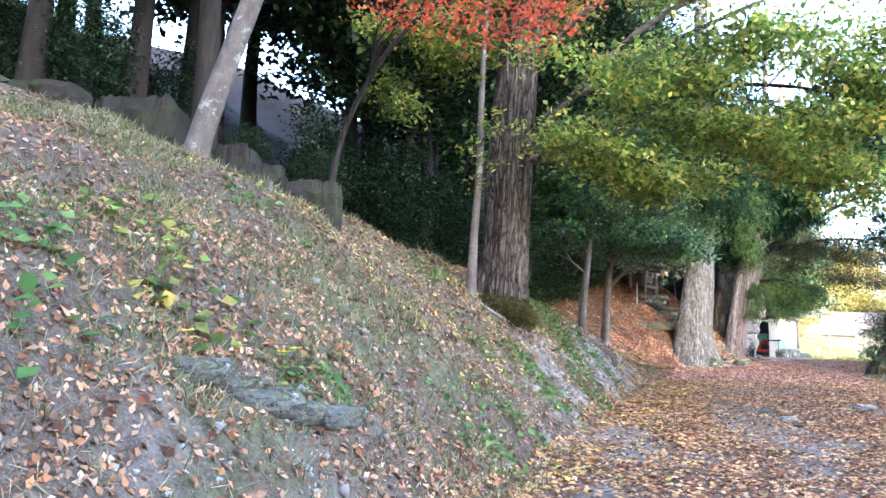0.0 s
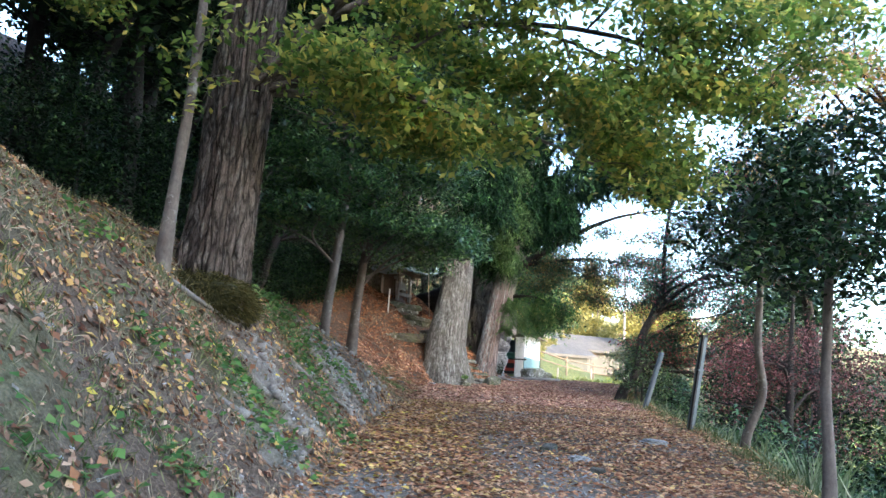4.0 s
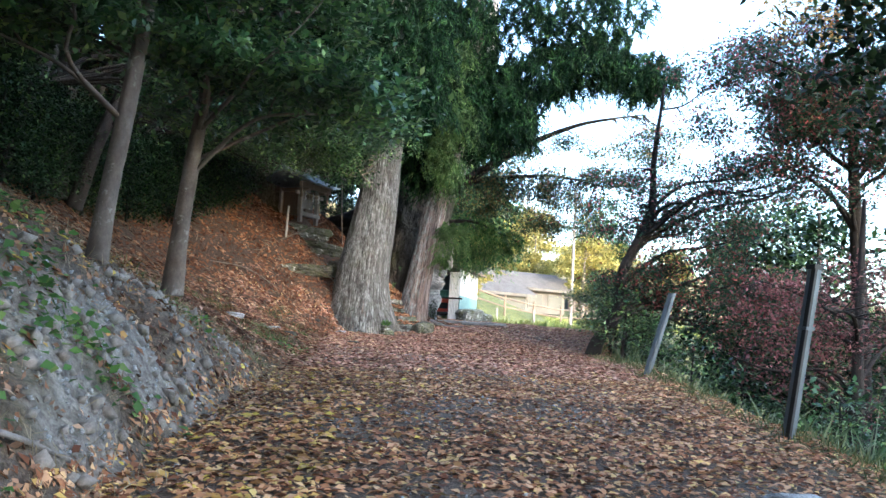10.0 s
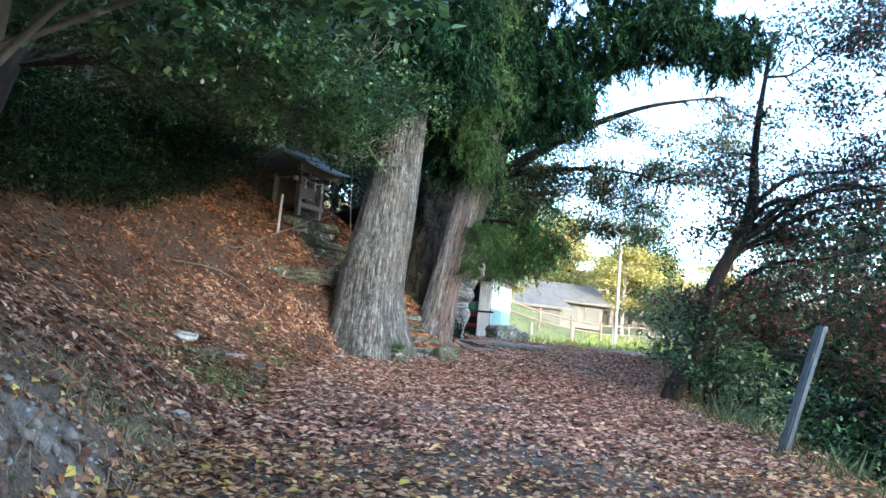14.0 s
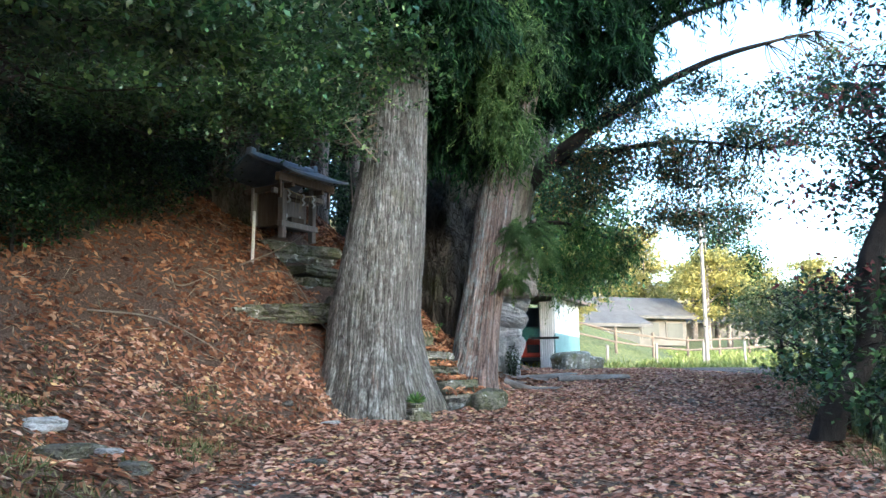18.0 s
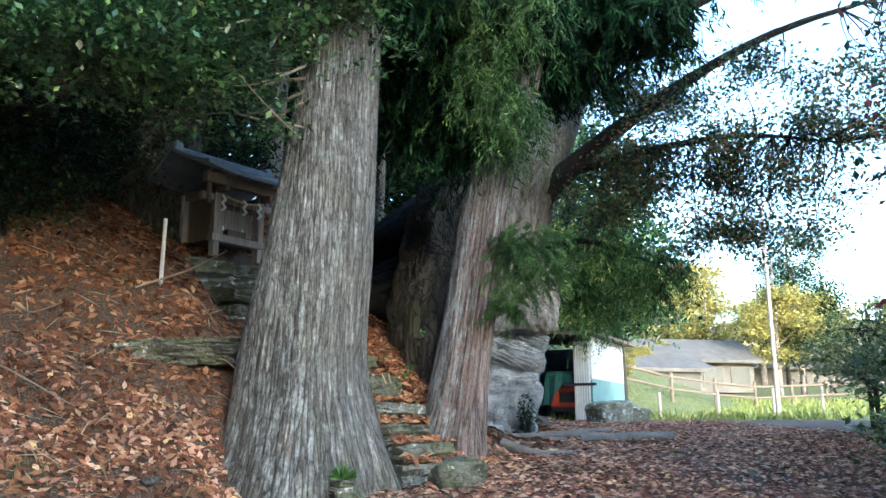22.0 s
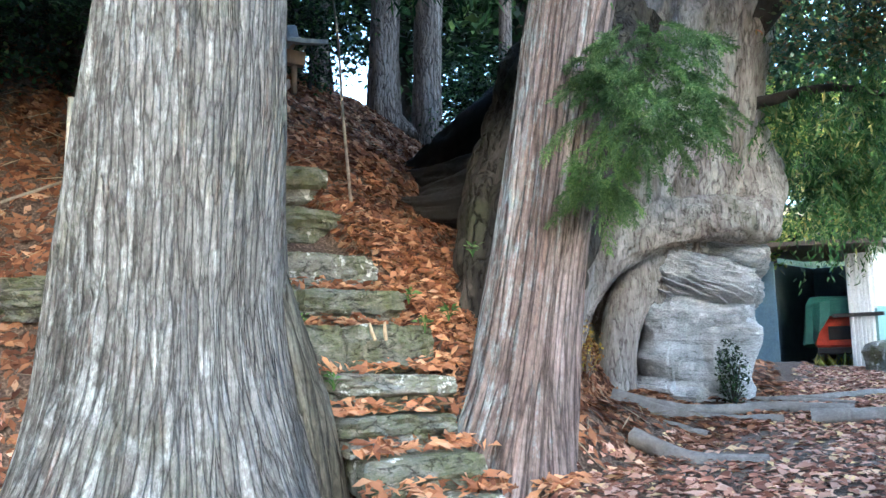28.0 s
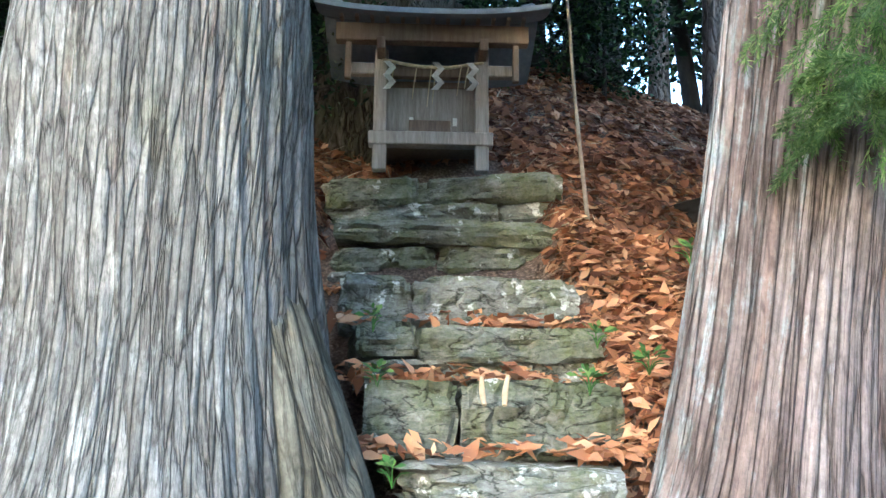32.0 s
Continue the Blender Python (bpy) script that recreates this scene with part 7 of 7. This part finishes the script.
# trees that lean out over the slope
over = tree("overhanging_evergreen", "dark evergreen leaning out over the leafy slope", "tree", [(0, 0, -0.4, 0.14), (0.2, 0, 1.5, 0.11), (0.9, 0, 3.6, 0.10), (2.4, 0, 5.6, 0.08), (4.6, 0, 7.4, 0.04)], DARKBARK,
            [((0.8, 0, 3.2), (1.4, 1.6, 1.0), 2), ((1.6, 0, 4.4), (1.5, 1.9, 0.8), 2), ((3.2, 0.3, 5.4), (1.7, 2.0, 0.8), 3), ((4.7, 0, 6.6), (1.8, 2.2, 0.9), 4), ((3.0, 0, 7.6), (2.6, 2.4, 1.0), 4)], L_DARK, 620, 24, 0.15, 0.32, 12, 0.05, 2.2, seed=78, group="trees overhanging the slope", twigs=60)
for k, (x, y, turn) in enumerate([(-1.6, 21.0, -8), (-0.9, 24.6, 10), (-1.5, 27.0, -16), (-0.2, 29.6, 6), (0.3, 31.2, -10), (1.4, 33.6, -28), (2.0, 36.0, -34), (3.4, 38.6, -40), (-2.4, 18.2, 4), (-2.2, 16.0, -6)]):
    m = pose(x, y, hz(x, y), 0, 0, turn)
    if k == 0:
        over.matrix_world = m
    else:
        copy_thing(over, m)
dark_trunk = thing("old_trunk", "huge dark mossy old trunk with spread roots behind the shrine", "tree trunk", "", (3.75, 35.7, 5.9))
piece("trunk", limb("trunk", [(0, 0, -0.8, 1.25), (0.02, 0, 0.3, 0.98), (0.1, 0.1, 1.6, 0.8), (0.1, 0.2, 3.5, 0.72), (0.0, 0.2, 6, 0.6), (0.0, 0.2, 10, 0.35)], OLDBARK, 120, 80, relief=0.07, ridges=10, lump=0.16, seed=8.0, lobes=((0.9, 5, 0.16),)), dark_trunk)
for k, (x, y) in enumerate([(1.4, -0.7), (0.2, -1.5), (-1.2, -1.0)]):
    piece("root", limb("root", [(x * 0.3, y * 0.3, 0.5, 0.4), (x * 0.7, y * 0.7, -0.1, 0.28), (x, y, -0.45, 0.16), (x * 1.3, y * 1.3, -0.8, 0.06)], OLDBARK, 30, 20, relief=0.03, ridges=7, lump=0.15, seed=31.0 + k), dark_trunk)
lean = thing("leaning_tree", "bare tan trunk leaning out of the dark wood above the slope", "tree", "", (2.36, 33.8, 7.06))
line = np.array([(2.36, 33.8, 6.66, 0.26), (2.66, 33.60, 7.20, 0.21), (3.15, 33.40, 7.76, 0.19), (3.63, 33.20, 8.32, 0.18), (4.23, 33.00, 9.06, 0.15), (5.03, 32.8, 11.06, 0.06)]) - np.array([2.36, 33.8, 7.06, 0])
piece("trunk", limb("trunk", line, TANBARK, 60, 20, relief=0.02, ridges=8), lean)
piece("stub", limb("stub", [tuple(line[3][:3]) + (0.06,), tuple(line[3][:3] + np.array([-0.1, -0.3, 0.4])) + (0.045,), tuple(line[3][:3] + np.array([-0.5, -0.6, 1.2])) + (0.015,)], TANBARK, 14, 8), lean)
bough_tree = tree("overhanging_bough", "glossy evergreen boughs hanging over the leafy slope", "tree", [(0.2, 27.4, 4.8, 0.16), (0.6, 27.3, 6.4, 0.13), (1.6, 27.1, 8.4, 0.09), (3.4, 26.9, 9.2, 0.05), (5.0, 26.8, 9.2, 0.02)], DARKBARK,
     [b for c, s in zip([(2.88, 27.00, 6.70), (3.80, 27.00, 6.53), (4.74, 27.00, 6.48), (5.58, 27.00, 6.80), (4.42, 27.00, 6.96)], (181, 182, 183, 184, 185)) for b in layered(c, (0.9, 0.7, 0.5), 9, s)], L_SAP, 520, 22, 0.085, 0.16, 14, 0.035, 6.4, seed=79, twigs=120)
# further boughs, added to keep skylight off the upper slope
for x, y, turn in ((0.4, 30.2, 8), (1.3, 32.2, -6), (-0.6, 24.6, 10)):
    copy_thing(bough_tree, pose(x, y, hz(x, y) - 0.05, 0, 0, turn))
for k, (x, y, r) in enumerate([(5.05, 40.6, 0.3), (5.75, 40.8, 0.28), (6.7, 42.5, 0.14), (7.4, 43, 0.12), (3.2, 42, 0.2)]):
    t_ = thing("wood_trunk", "plain brown trunk standing on the slope behind the shrine", "tree trunk", "trunks behind the shrine", (x, y, hz(x, y)))
    piece("trunk", limb("trunk", [(0, 0, -0.4, r * 1.3), (0, 0, 0.6, r), (0.1, 0, 4, r * 0.9), (0.2, 0, 9, r * 0.5)], BARK, 40, 18, relief=0.015, ridges=7, seed=k), t_)
    for q in range(3):
        a = 2.1 * q + k
        piece("root", limb("root", [(0.3 * r * math.cos(a), 0.3 * r * math.sin(a), 0.35, r * 0.5), (1.3 * r * math.cos(a), 1.3 * r * math.sin(a), 0.02, r * 0.4), (2.6 * r * math.cos(a), 2.6 * r * math.sin(a), -0.25, r * 0.2)], BARK, 12, 10, relief=0.01, ridges=5, seed=k + q), t_)

tree("yellowing_tree", "yellow-green broadleaf tree behind the shed", "tree", [(11.4, 46.8, 3.4, 0.14), (11.5, 46.8, 5.0, 0.11), (11.8, 46.6, 7.5, 0.07), (12.2, 46.4, 10.5, 0.02)], DARKBARK,
     layered((11.6, 46.4, 7.6), (1.8, 1.6, 2.6), 26, 97), L_YG, 420, 24, 0.12, 0.24, 14, 0.04, 4.6, seed=98, twigs=80)

# ---- shed with a covered machine ----
shed = thing("tool_shed", "small open-fronted shed with white and teal end wall", "shed", "", (13.12, 44.6, 3.45), 60.0)
# local x runs along the end wall (away from the track's start), local y to the left along the front
part("end_wall_upper", box((3.4, 0.06, 1.2), (1.7, 0, 1.75)), WHITE, shed, "white upper end wall")
part("end_wall_lower", box((3.4, 0.066, 1.3), (1.7, 0, 0.55)), TEAL, shed, "teal lower end wall")
for k in range(6):
    part("corrugated_rib", box((0.03, 0.05, 2.2), (-0.02, 0.06 + 0.07 * k, 1.1)), WHITE, shed, "", 0.008)
part("corner_sheet", box((0.02, 0.45, 2.2), (0.0, 0.24, 1.1)), WHITE, shed, "pale corrugated sheet")
part("back_wall", box((0.06, 2.4, 2.3), (3.35, 1.25, 1.15)), BLUE, shed)
part("far_wall", box((3.4, 0.06, 2.3), (1.7, 2.45, 1.15)), BLUE, shed, "blue corrugated far wall")
part("front_sheet", box((0.03, 0.62, 2.2), (0.0, 2.15, 1.1)), BLUE, shed, "blue corrugated front sheet")
part("roof", box((4.2, 3.2, 0.08), (1.6, 1.2, 2.45), (4, 0, 0)), BROWNWOOD, shed, "brown lean-to roof")
part("crossbar", box((0.06, 0.9, 0.07), (-0.03, 0.3, 1.05)), DARKBARK, shed)
part("plinth", box((0.3, 2.6, 0.12), (-0.1, 1.2, 0.0)), CONCRETE, shed, "", 0.02)
mach = thing("garden_tractor", "small red machine half covered by a green tarpaulin", "machine", "", (12.7, 45.6, 3.72), 60.0)
part("body", box((0.62, 0.85, 0.62), (-0.08, -0.02, 0.48)), REDPAINT, mach, "red body panel", 0.06)
part("chassis", box((0.8, 0.7, 0.14), (0, 0, 0.12)), BLACK, mach, "", 0.03)
bm = bmesh.new()
rows = []
for k in range(10):
    v = k / 9
    ring = []
    for q in range(40):
        a = 2 * math.pi * q / 40
        ca, sa = math.cos(a), math.sin(a)
        front = max(0.0, -ca - 0.25) * max(0.0, 1 - abs(sa + 0.35) * 1.2)
        hem = 0.16 + 0.62 * min(1.0, front * 2.2)
        drop = min(1.0, max(0.0, (v - 0.35) / 0.65))
        spread = min(1.0, v / 0.4) ** 0.7 * (1 + 0.12 * drop)
        fold = 0.05 * drop * math.sin(9 * a + 1.3) + 0.06 * (float(vnoise(ca * 2.5 + 3, sa * 2.5, v * 3)) - 0.5)
        sq = 1 / max(abs(ca), abs(sa)) ** 0.6
        ring.append(bm.verts.new(((0.50 * spread + fold) * ca * sq, (0.55 * spread + fold) * sa * sq, 1.18 - 0.07 * v + 0.05 * math.sin(3 * a) * v - (1.05 - hem) * drop)))
    rows.append(ring)
for a, b in zip(rows[:-1], rows[1:]):
    for q in range(40):
        bm.faces.new((a[q], b[q], b[(q + 1) % 40], a[(q + 1) % 40]))
bm.faces.new(rows[0])
part("tarpaulin", bm, TARP, mach, "crumpled green tarpaulin draped over the machine")
part("grille", box((0.03, 0.42, 0.26), (-0.40, -0.1, 0.46)), BLACK, mach, "dark front grille", 0.01)
for dy in (-0.3, 0.3):
    part("wheel", rod((0.1, dy - 0.06, 0.15), (0.1, dy + 0.06, 0.15), 0.2, 16), BLACK, mach)

# ---- rocks, roots and small things round the great trees ----
rock(8.5, 31.95, (0.6, 0.42, 0.36), "mossy boulder at the foot of the steps", 21, STONE, 20)
for k, (x, y) in enumerate([(-1.19, 4.39), (-1.02, 4.59), (-0.80, 4.73), (-0.62, 5.13), (-0.39, 5.40)]):
    rock(x, y, (0.62, 0.34, 0.22), "dark stone ledge breaking out of the bank", 60 + k, LEDGE, 9 * k + 35, sink=0.78, name="ledge_rock")
rock(4.95, 13.75, (0.36, 0.2, 0.18), "dark stone sticking out of the rutted track", 26, LEDGE, 60, sink=0.5)
rock(5.15, 13.1, (0.3, 0.2, 0.14), "grey stone sticking out of the rutted track", 28, SCHIST, 20, sink=0.5)
rock(5.05, 12.2, (0.26, 0.2, 0.13), "grey stone sticking out of the rutted track", 29, LEDGE, 70, sink=0.5)
rock(6.94, 14.87, (0.4, 0.28, 0.12), "flat pale stone lying among the leaves", 27, SCHIST, 10)
rock(7.35, 31.1, (0.3, 0.25, 0.2), "small mossy stone among the cedar's roots", 22, STONE)
rock(13.2, 43.2, (1.3, 0.8, 0.7), "pale rough boulder before the shed", 23, LICHEN, 35)
rock(14.0, 43.8, (0.8, 0.6, 0.5), "pale rough boulder before the shed", 24, LICHEN, 10)
for k, (x, y, s) in enumerate([(3.79, 27.07, 0.6), (3.4, 27.5, 0.4), (4.48, 26.43, 0.35), (4.2, 26.8, 0.3), (5.94, 27.59, 0.25), (6.1, 30.7, 0.28), (5.5, 30.9, 0.2), (3.8, 22.6, 0.25)]):
    rock(x, y, (s, s * 0.7, s * 0.4), "grey lichened stone half sunk in leaf litter", 30 + k, SCHIST if k % 2 else LEDGE, 40 * k, sink=0.45)
for k, pts in enumerate([[(9.0, 37.0), (9.8, 36.9), (10.6, 37.0), (11.3, 36.9)], [(9.2, 36.6), (9.9, 36.3), (10.6, 36.2)], [(10.6, 38.0), (11.4, 38.2), (12.1, 38.9)], [(9.0, 36.4), (9.3, 35.7), (9.9, 35.3)], [(10.9, 36.4), (11.6, 36.2), (12.4, 36.4)], [(10.5, 38.2), (10.9, 37.7), (11.5, 37.4)], [(9.3, 34.6), (9.8, 34.3), (10.3, 34.3)]]):
    line = [(x + 0.05 * math.sin(9 * x + 4 * i), y + 0.05 * math.sin(11 * y), hz(x, y) + 0.02, (0.12 if k in (0, 1, 4) else 0.085) - 0.018 * i) for i, (x, y) in enumerate(pts)]
    solo("surface_root", limb("surface_root", line, ROOTBARK, 36, 14, relief=0.014, ridges=6, lump=0.25, seed=k), "thick grey root running over the leafy ground", "root", "roots of the great trees")
for k, (a, b, c) in enumerate([((4.9, 33.2, 0.1), (5.3, 32.9, 0.35), (5.9, 32.7, 0.1)), ((3.6, 32.0, 0.05), (3.9, 31.8, 0.3), (4.2, 31.8, 0.6)), ((4.6, 33.0, 0.2), (5.2, 33.4, 0.5), (5.6, 33.5, 0.9)), ((2.8, 31.0, 0.05), (3.6, 31.2, 0.12), (4.6, 31.3, 0.05)), ((5.5, 32.5, 0.05), (5.8, 32.4, 0.25), (6.3, 32.2, 0.05))]):
    line = [(x, y, hz(x, y) + z, 0.015 - 0.004 * i) for i, (x, y, z) in enumerate((a, b, c))]
    solo("dead_branch", limb("dead_branch", line, TWIG, 14, 6), "dead bare branch lying on the leafy slope", "branch", "dead branches")

rng = np.random.default_rng(57)
nb = thing("small_bush", "small dark bush growing against the grey rock", "shrub", "", (10.25, 37.85, hz(10.25, 37.85)))
v = in_ellipsoid((0, 0, 0.38), (0.2, 0.2, 0.40), 700, 0.1)
piece("leaves", crown_mesh("leaves", v, 0.05, L_DARK), nb)
tagged(piece("stem_growth", joined("stem_growth", [tube([(0, 0, -0.05, 0.008), (*(p * 0.5), 0.006), (*p, 0.003)], 5, 4) for p in v[:14]], DARKBARK), nb), kind="stuff")
yb = thing("small_bush", "yellowing bush among the roots beside the cedar", "shrub", "", (8.75, 36.6, hz(8.75, 36.6)))
v = in_ellipsoid((0, 0, 0.3), (0.2, 0.2, 0.32), 300, 0.1)
piece("leaves", crown_mesh("leaves", v, 0.045, L_GOLD), yb)
tagged(piece("stem_growth", joined("stem_growth", [tube([(0, 0, -0.05, 0.006), (*(p * 0.5), 0.005), (*p, 0.003)], 5, 4) for p in v[:14]], TWIG), yb), kind="stuff")

stack = thing("stone_stack", "little stack of flat mossy stones at the cedar's foot", "stone stack", "", (7.28, 31.08, hz(7.28, 31.08) - 0.01))
for k in range(5):
    piece("stone", slab("stone", 0.24 - 0.015 * k, 0.16, 0.055, LICHEN if k % 2 else STONE, 450 + k), stack).matrix_basis = pose(0.01 * (k % 3 - 1), 0, 0.02 + 0.052 * k, 0, 3 * (k % 3 - 1), 12 + 6 * k)
fern = thing("small_fern", "tuft of green leaves above the little stone stack", "fern", "", (7.29, 31.08, hz(7.28, 31.08) + 0.26))
rng = np.random.default_rng(58)
al = ball(60)
al[:, 2] = np.abs(al[:, 2]) * 0.8 + 0.1
piece("fronds", leaves("fronds", unit(al) * 0.09, 0.17, 0.022, al, ball(60), L_HERB, 0.2), fern)

# ---- field, houses and far trees ----
for k, (x, y) in enumerate([(16.87, 50.5), (19.5, 52.0), (22.5, 54.0), (25.5, 56)]):
    part("shaft", rod((0, 0, -0.3), (0.02, 0, 1.25), 0.06, 8), OLDWOOD, thing("fence_post", "plain pale fence post in the grass", "post", "field fence posts", (x, y, hz(x, y))))
fence = thing("rail_fence", "weathered wooden rail fence across the field slope", "fence", "", (20.0, 57.0, 0.0))
prev = None
for k in range(9):
    x, y = 15.0 + 2.4 * k, 55.0 + 1.3 * k
    z = hz(x, y)
    part("post", rod((x - 20, y - 57, z - 0.3), (x - 20, y - 57, z + 1.25), 0.07, 7), BROWNWOOD, fence)
    if prev:
        for h in (0.55, 1.05):
            part("rail", rod((prev[0] - 20, prev[1] - 57, prev[2] + h), (x - 20, y - 57, z + h), 0.05, 6), BROWNWOOD, fence)
    prev = (x, y, z)
up = thing("utility_pole", "tall pale utility pole beyond the field", "utility pole", "", (21.0, 50.5, 2.6))
part("pole", rod((0, 0, -0.5), (0, 0, 8.5), 0.09, 12, 0.06), OLDWOOD, up)


def house(at, rz, w_, d_, h_, label):
    ob = thing("house", label, "house", "far houses", at, rz)
    part("wall", box((w_, d_, h_), (0, 0, h_ / 2)), PLASTER, ob)
    V = [(-w_ / 2 - 0.6, -d_ / 2 - 0.7, h_), (w_ / 2 + 0.6, -d_ / 2 - 0.7, h_), (w_ / 2 + 0.6, d_ / 2 + 0.7, h_), (-w_ / 2 - 0.6, d_ / 2 + 0.7, h_), (-w_ / 2 - 0.6, 0, h_ + d_ * 0.32), (w_ / 2 + 0.6, 0, h_ + d_ * 0.32)]
    V += [(x, y, z - 0.2) for x, y, z in V]
    F = [(0, 1, 5, 4), (2, 3, 4, 5), (6, 10, 11, 7), (8, 11, 10, 9), (0, 6, 7, 1), (2, 8, 9, 3), (0, 4, 10, 6), (4, 3, 9, 10), (1, 7, 11, 5), (5, 11, 8, 2)]
    piece("roof", mesh("roof", V, F, TILEROOF), ob)
    for k in range(4):
        wn = part("window", box((1.4, 0.08, 1.2), (-w_ / 2 + (k + 0.5) * w_ / 4, -d_ / 2 - 0.02, h_ * 0.5)), PLASTER, ob, "plain window frame")
        part("pane", box((1.2, 0.09, 1.0), (-w_ / 2 + (k + 0.5) * w_ / 4, -d_ / 2 - 0.03, h_ * 0.5)), DARKGLASS, wn)
    return ob


house((25.6, 73, 5.2), 12, 7.5, 4.5, 1.9, "low grey farm shed with a grey roof beyond the field")
house((22.0, 67.5, 5.0), 14, 4.5, 2.6, 1.3, "small dark-roofed lean-to on the field slope")
house((45, 95, 3.0), -8, 11, 7, 5.0, "two-storey pale house far across the valley")
far_tree = tree("yellow_tree", "sunlit yellow autumn tree beyond the field", "tree", [(0, 0, -0.5, 0.2), (0, 0, 2, 0.16), (0.1, 0, 5, 0.1), (0.1, 0, 8, 0.03)], SMOOTH,
                layered((0, 0, 4.2), (2.3, 2.3, 2.6), 22, 95), L_YELLOW, 300, 16, 0.26, 0.4, 12, 0.05, 1.0, seed=81, group="yellow trees")
for k, (x, y, s) in enumerate([(31, 71, 0), (34, 74, 1), (38, 88, 2), (37, 76, 3), (43, 78, 4), (36, 84, 5)]):
    m = pose(x, y, hz(x, y) - 0.1, 0, 0, 60.0 * s)
    if s == 0:
        far_tree.matrix_world = m
    else:
        copy_thing(far_tree, m)
for k, (x, y, f) in enumerate([(24, 72, 0.3), (27, 76, 0.35), (22, 68, 0.22), (19.5, 62, 0.2), (25.5, 80, 0.9), (29, 84, 1.2), (17.8, 57.5, 0.18), (21.5, 84, 1.1), (23.8, 90, 1.4), (27, 92, 1.5), (32.5, 90, 1.4), (35, 95, 1.6), (18.5, 88, 1.3), (30, 79, 0.8)]):
    copy_thing(far_tree, pose(x, y, hz(x, y) - 0.1, 0, 0, 40.0 * k) @ Matrix.Scale(f, 4))
for k, (x, y) in enumerate([(14.2, 50.0), (16.2, 52.5)]):
    copy_thing(protos[k % 3], pose(x, y, hz(x, y) - 0.4, 0, 0, 51.0 * k))
for k, (x, y) in enumerate([(34, 74), (20, 95), (52, 82), (40, 88), (30, 96), (21.5, 36), (20.5, 33), (19, 29.5), (16, 12), (19, 17), (20, 23), (23, 28), (25, 14), (27, 22), (29, 31), (15, 6), (22, 8), (31, 40), (30, 16)]):
    copy_thing(protos[k % 3], pose(x, y, hz(x, y) - (0.5 if k < 5 else 1.0 + 0.4 * (k % 3)), 0, 0, 33.0 * k))
# far ridge
xs, ys = np.linspace(-200, 420, 60), np.linspace(120, 420, 30)
X, Y = np.meshgrid(xs, ys, indexing="ij")
Z = 3 + np.clip((Y - 120) / 150, 0, 1) * (22 + 34 * fbm(X * 0.008, Y * 0.008, 1.0)) * np.clip(1 - X / 420, 0.2, 1) + 3 * fbm(X * 0.09, Y * 0.09, 3.0)
V = np.stack([X, Y, Z], -1).reshape(-1, 3)
i, j = np.meshgrid(np.arange(59), np.arange(29), indexing="ij")
solo("far_hills", fast_mesh("far_hills", V, np.stack([i * 30 + j, (i + 1) * 30 + j, (i + 1) * 30 + j + 1, i * 30 + j + 1], -1).reshape(-1, 4), HILL, True), "hazy wooded hills in autumn colour", "hills", kind="structure")
# shrubs on the outer slope
edge = tree("roadside_bush", "thin twiggy pale green bush at the outer edge of the track", "shrub", [(0, 0, -0.3, 0.05), (0.05, 0, 0.8, 0.035), (0.1, 0, 2.0, 0.01)], DARKBARK, layered((0, 0, 1.2), (1.0, 1.0, 1.0), 20, 96), L_THIN, 95, 20, 0.08, 0.16, 14, 0.02, 0.2, seed=92, group="bushes at the outer edge", twigs=70)
for k, (x, y) in enumerate([(15.3, 34.6), (15.9, 36.2), (14.6, 32.6), (17.2, 38.6), (13.6, 30.2)]):
    m = pose(x, y, hz(x, y) - 0.05, 0, 0, 83.0 * k)
    if k == 0:
        edge.matrix_world = m
    else:
        copy_thing(edge, m)
bush = tree("shrub", "dark green shrub on the outer slope", "shrub", [(0, 0, -0.3, 0.05), (0.05, 0, 0.5, 0.035), (0.1, 0, 1.3, 0.01)], DARKBARK, [((0, 0, 0.9), (0.9, 0.9, 0.7), 1)], L_SAP, 46, 20, 0.10, 0.2, 8, 0.02, 0.2, seed=90, group="shrubs on the outer slope")
for k, (x, y) in enumerate([(11.0, 13.5), (12, 16.5), (11.4, 19.5), (12.6, 23.5), (13, 26), (13.6, 28.5), (14.6, 30.5), (15.6, 32.5), (16.5, 34.5), (9.4, 10.0), (12.4, 28.0), (17.6, 36.5), (10.6, 16.4), (10.3, 12.6), (11.6, 14.8), (12.8, 18.2), (12.2, 20.8), (13.8, 24.6), (14.2, 19.5), (15.2, 28), (14, 15.5), (16.8, 30.2), (8.6, 8.4), (18.5, 38), (12.9, 29.6)]):
    m = pose(x, y, hz(x, y) - 0.05, 0, 0, 71.0 * k)
    if k == 0:
        bush.matrix_world = m
    else:
        copy_thing(bush, m)
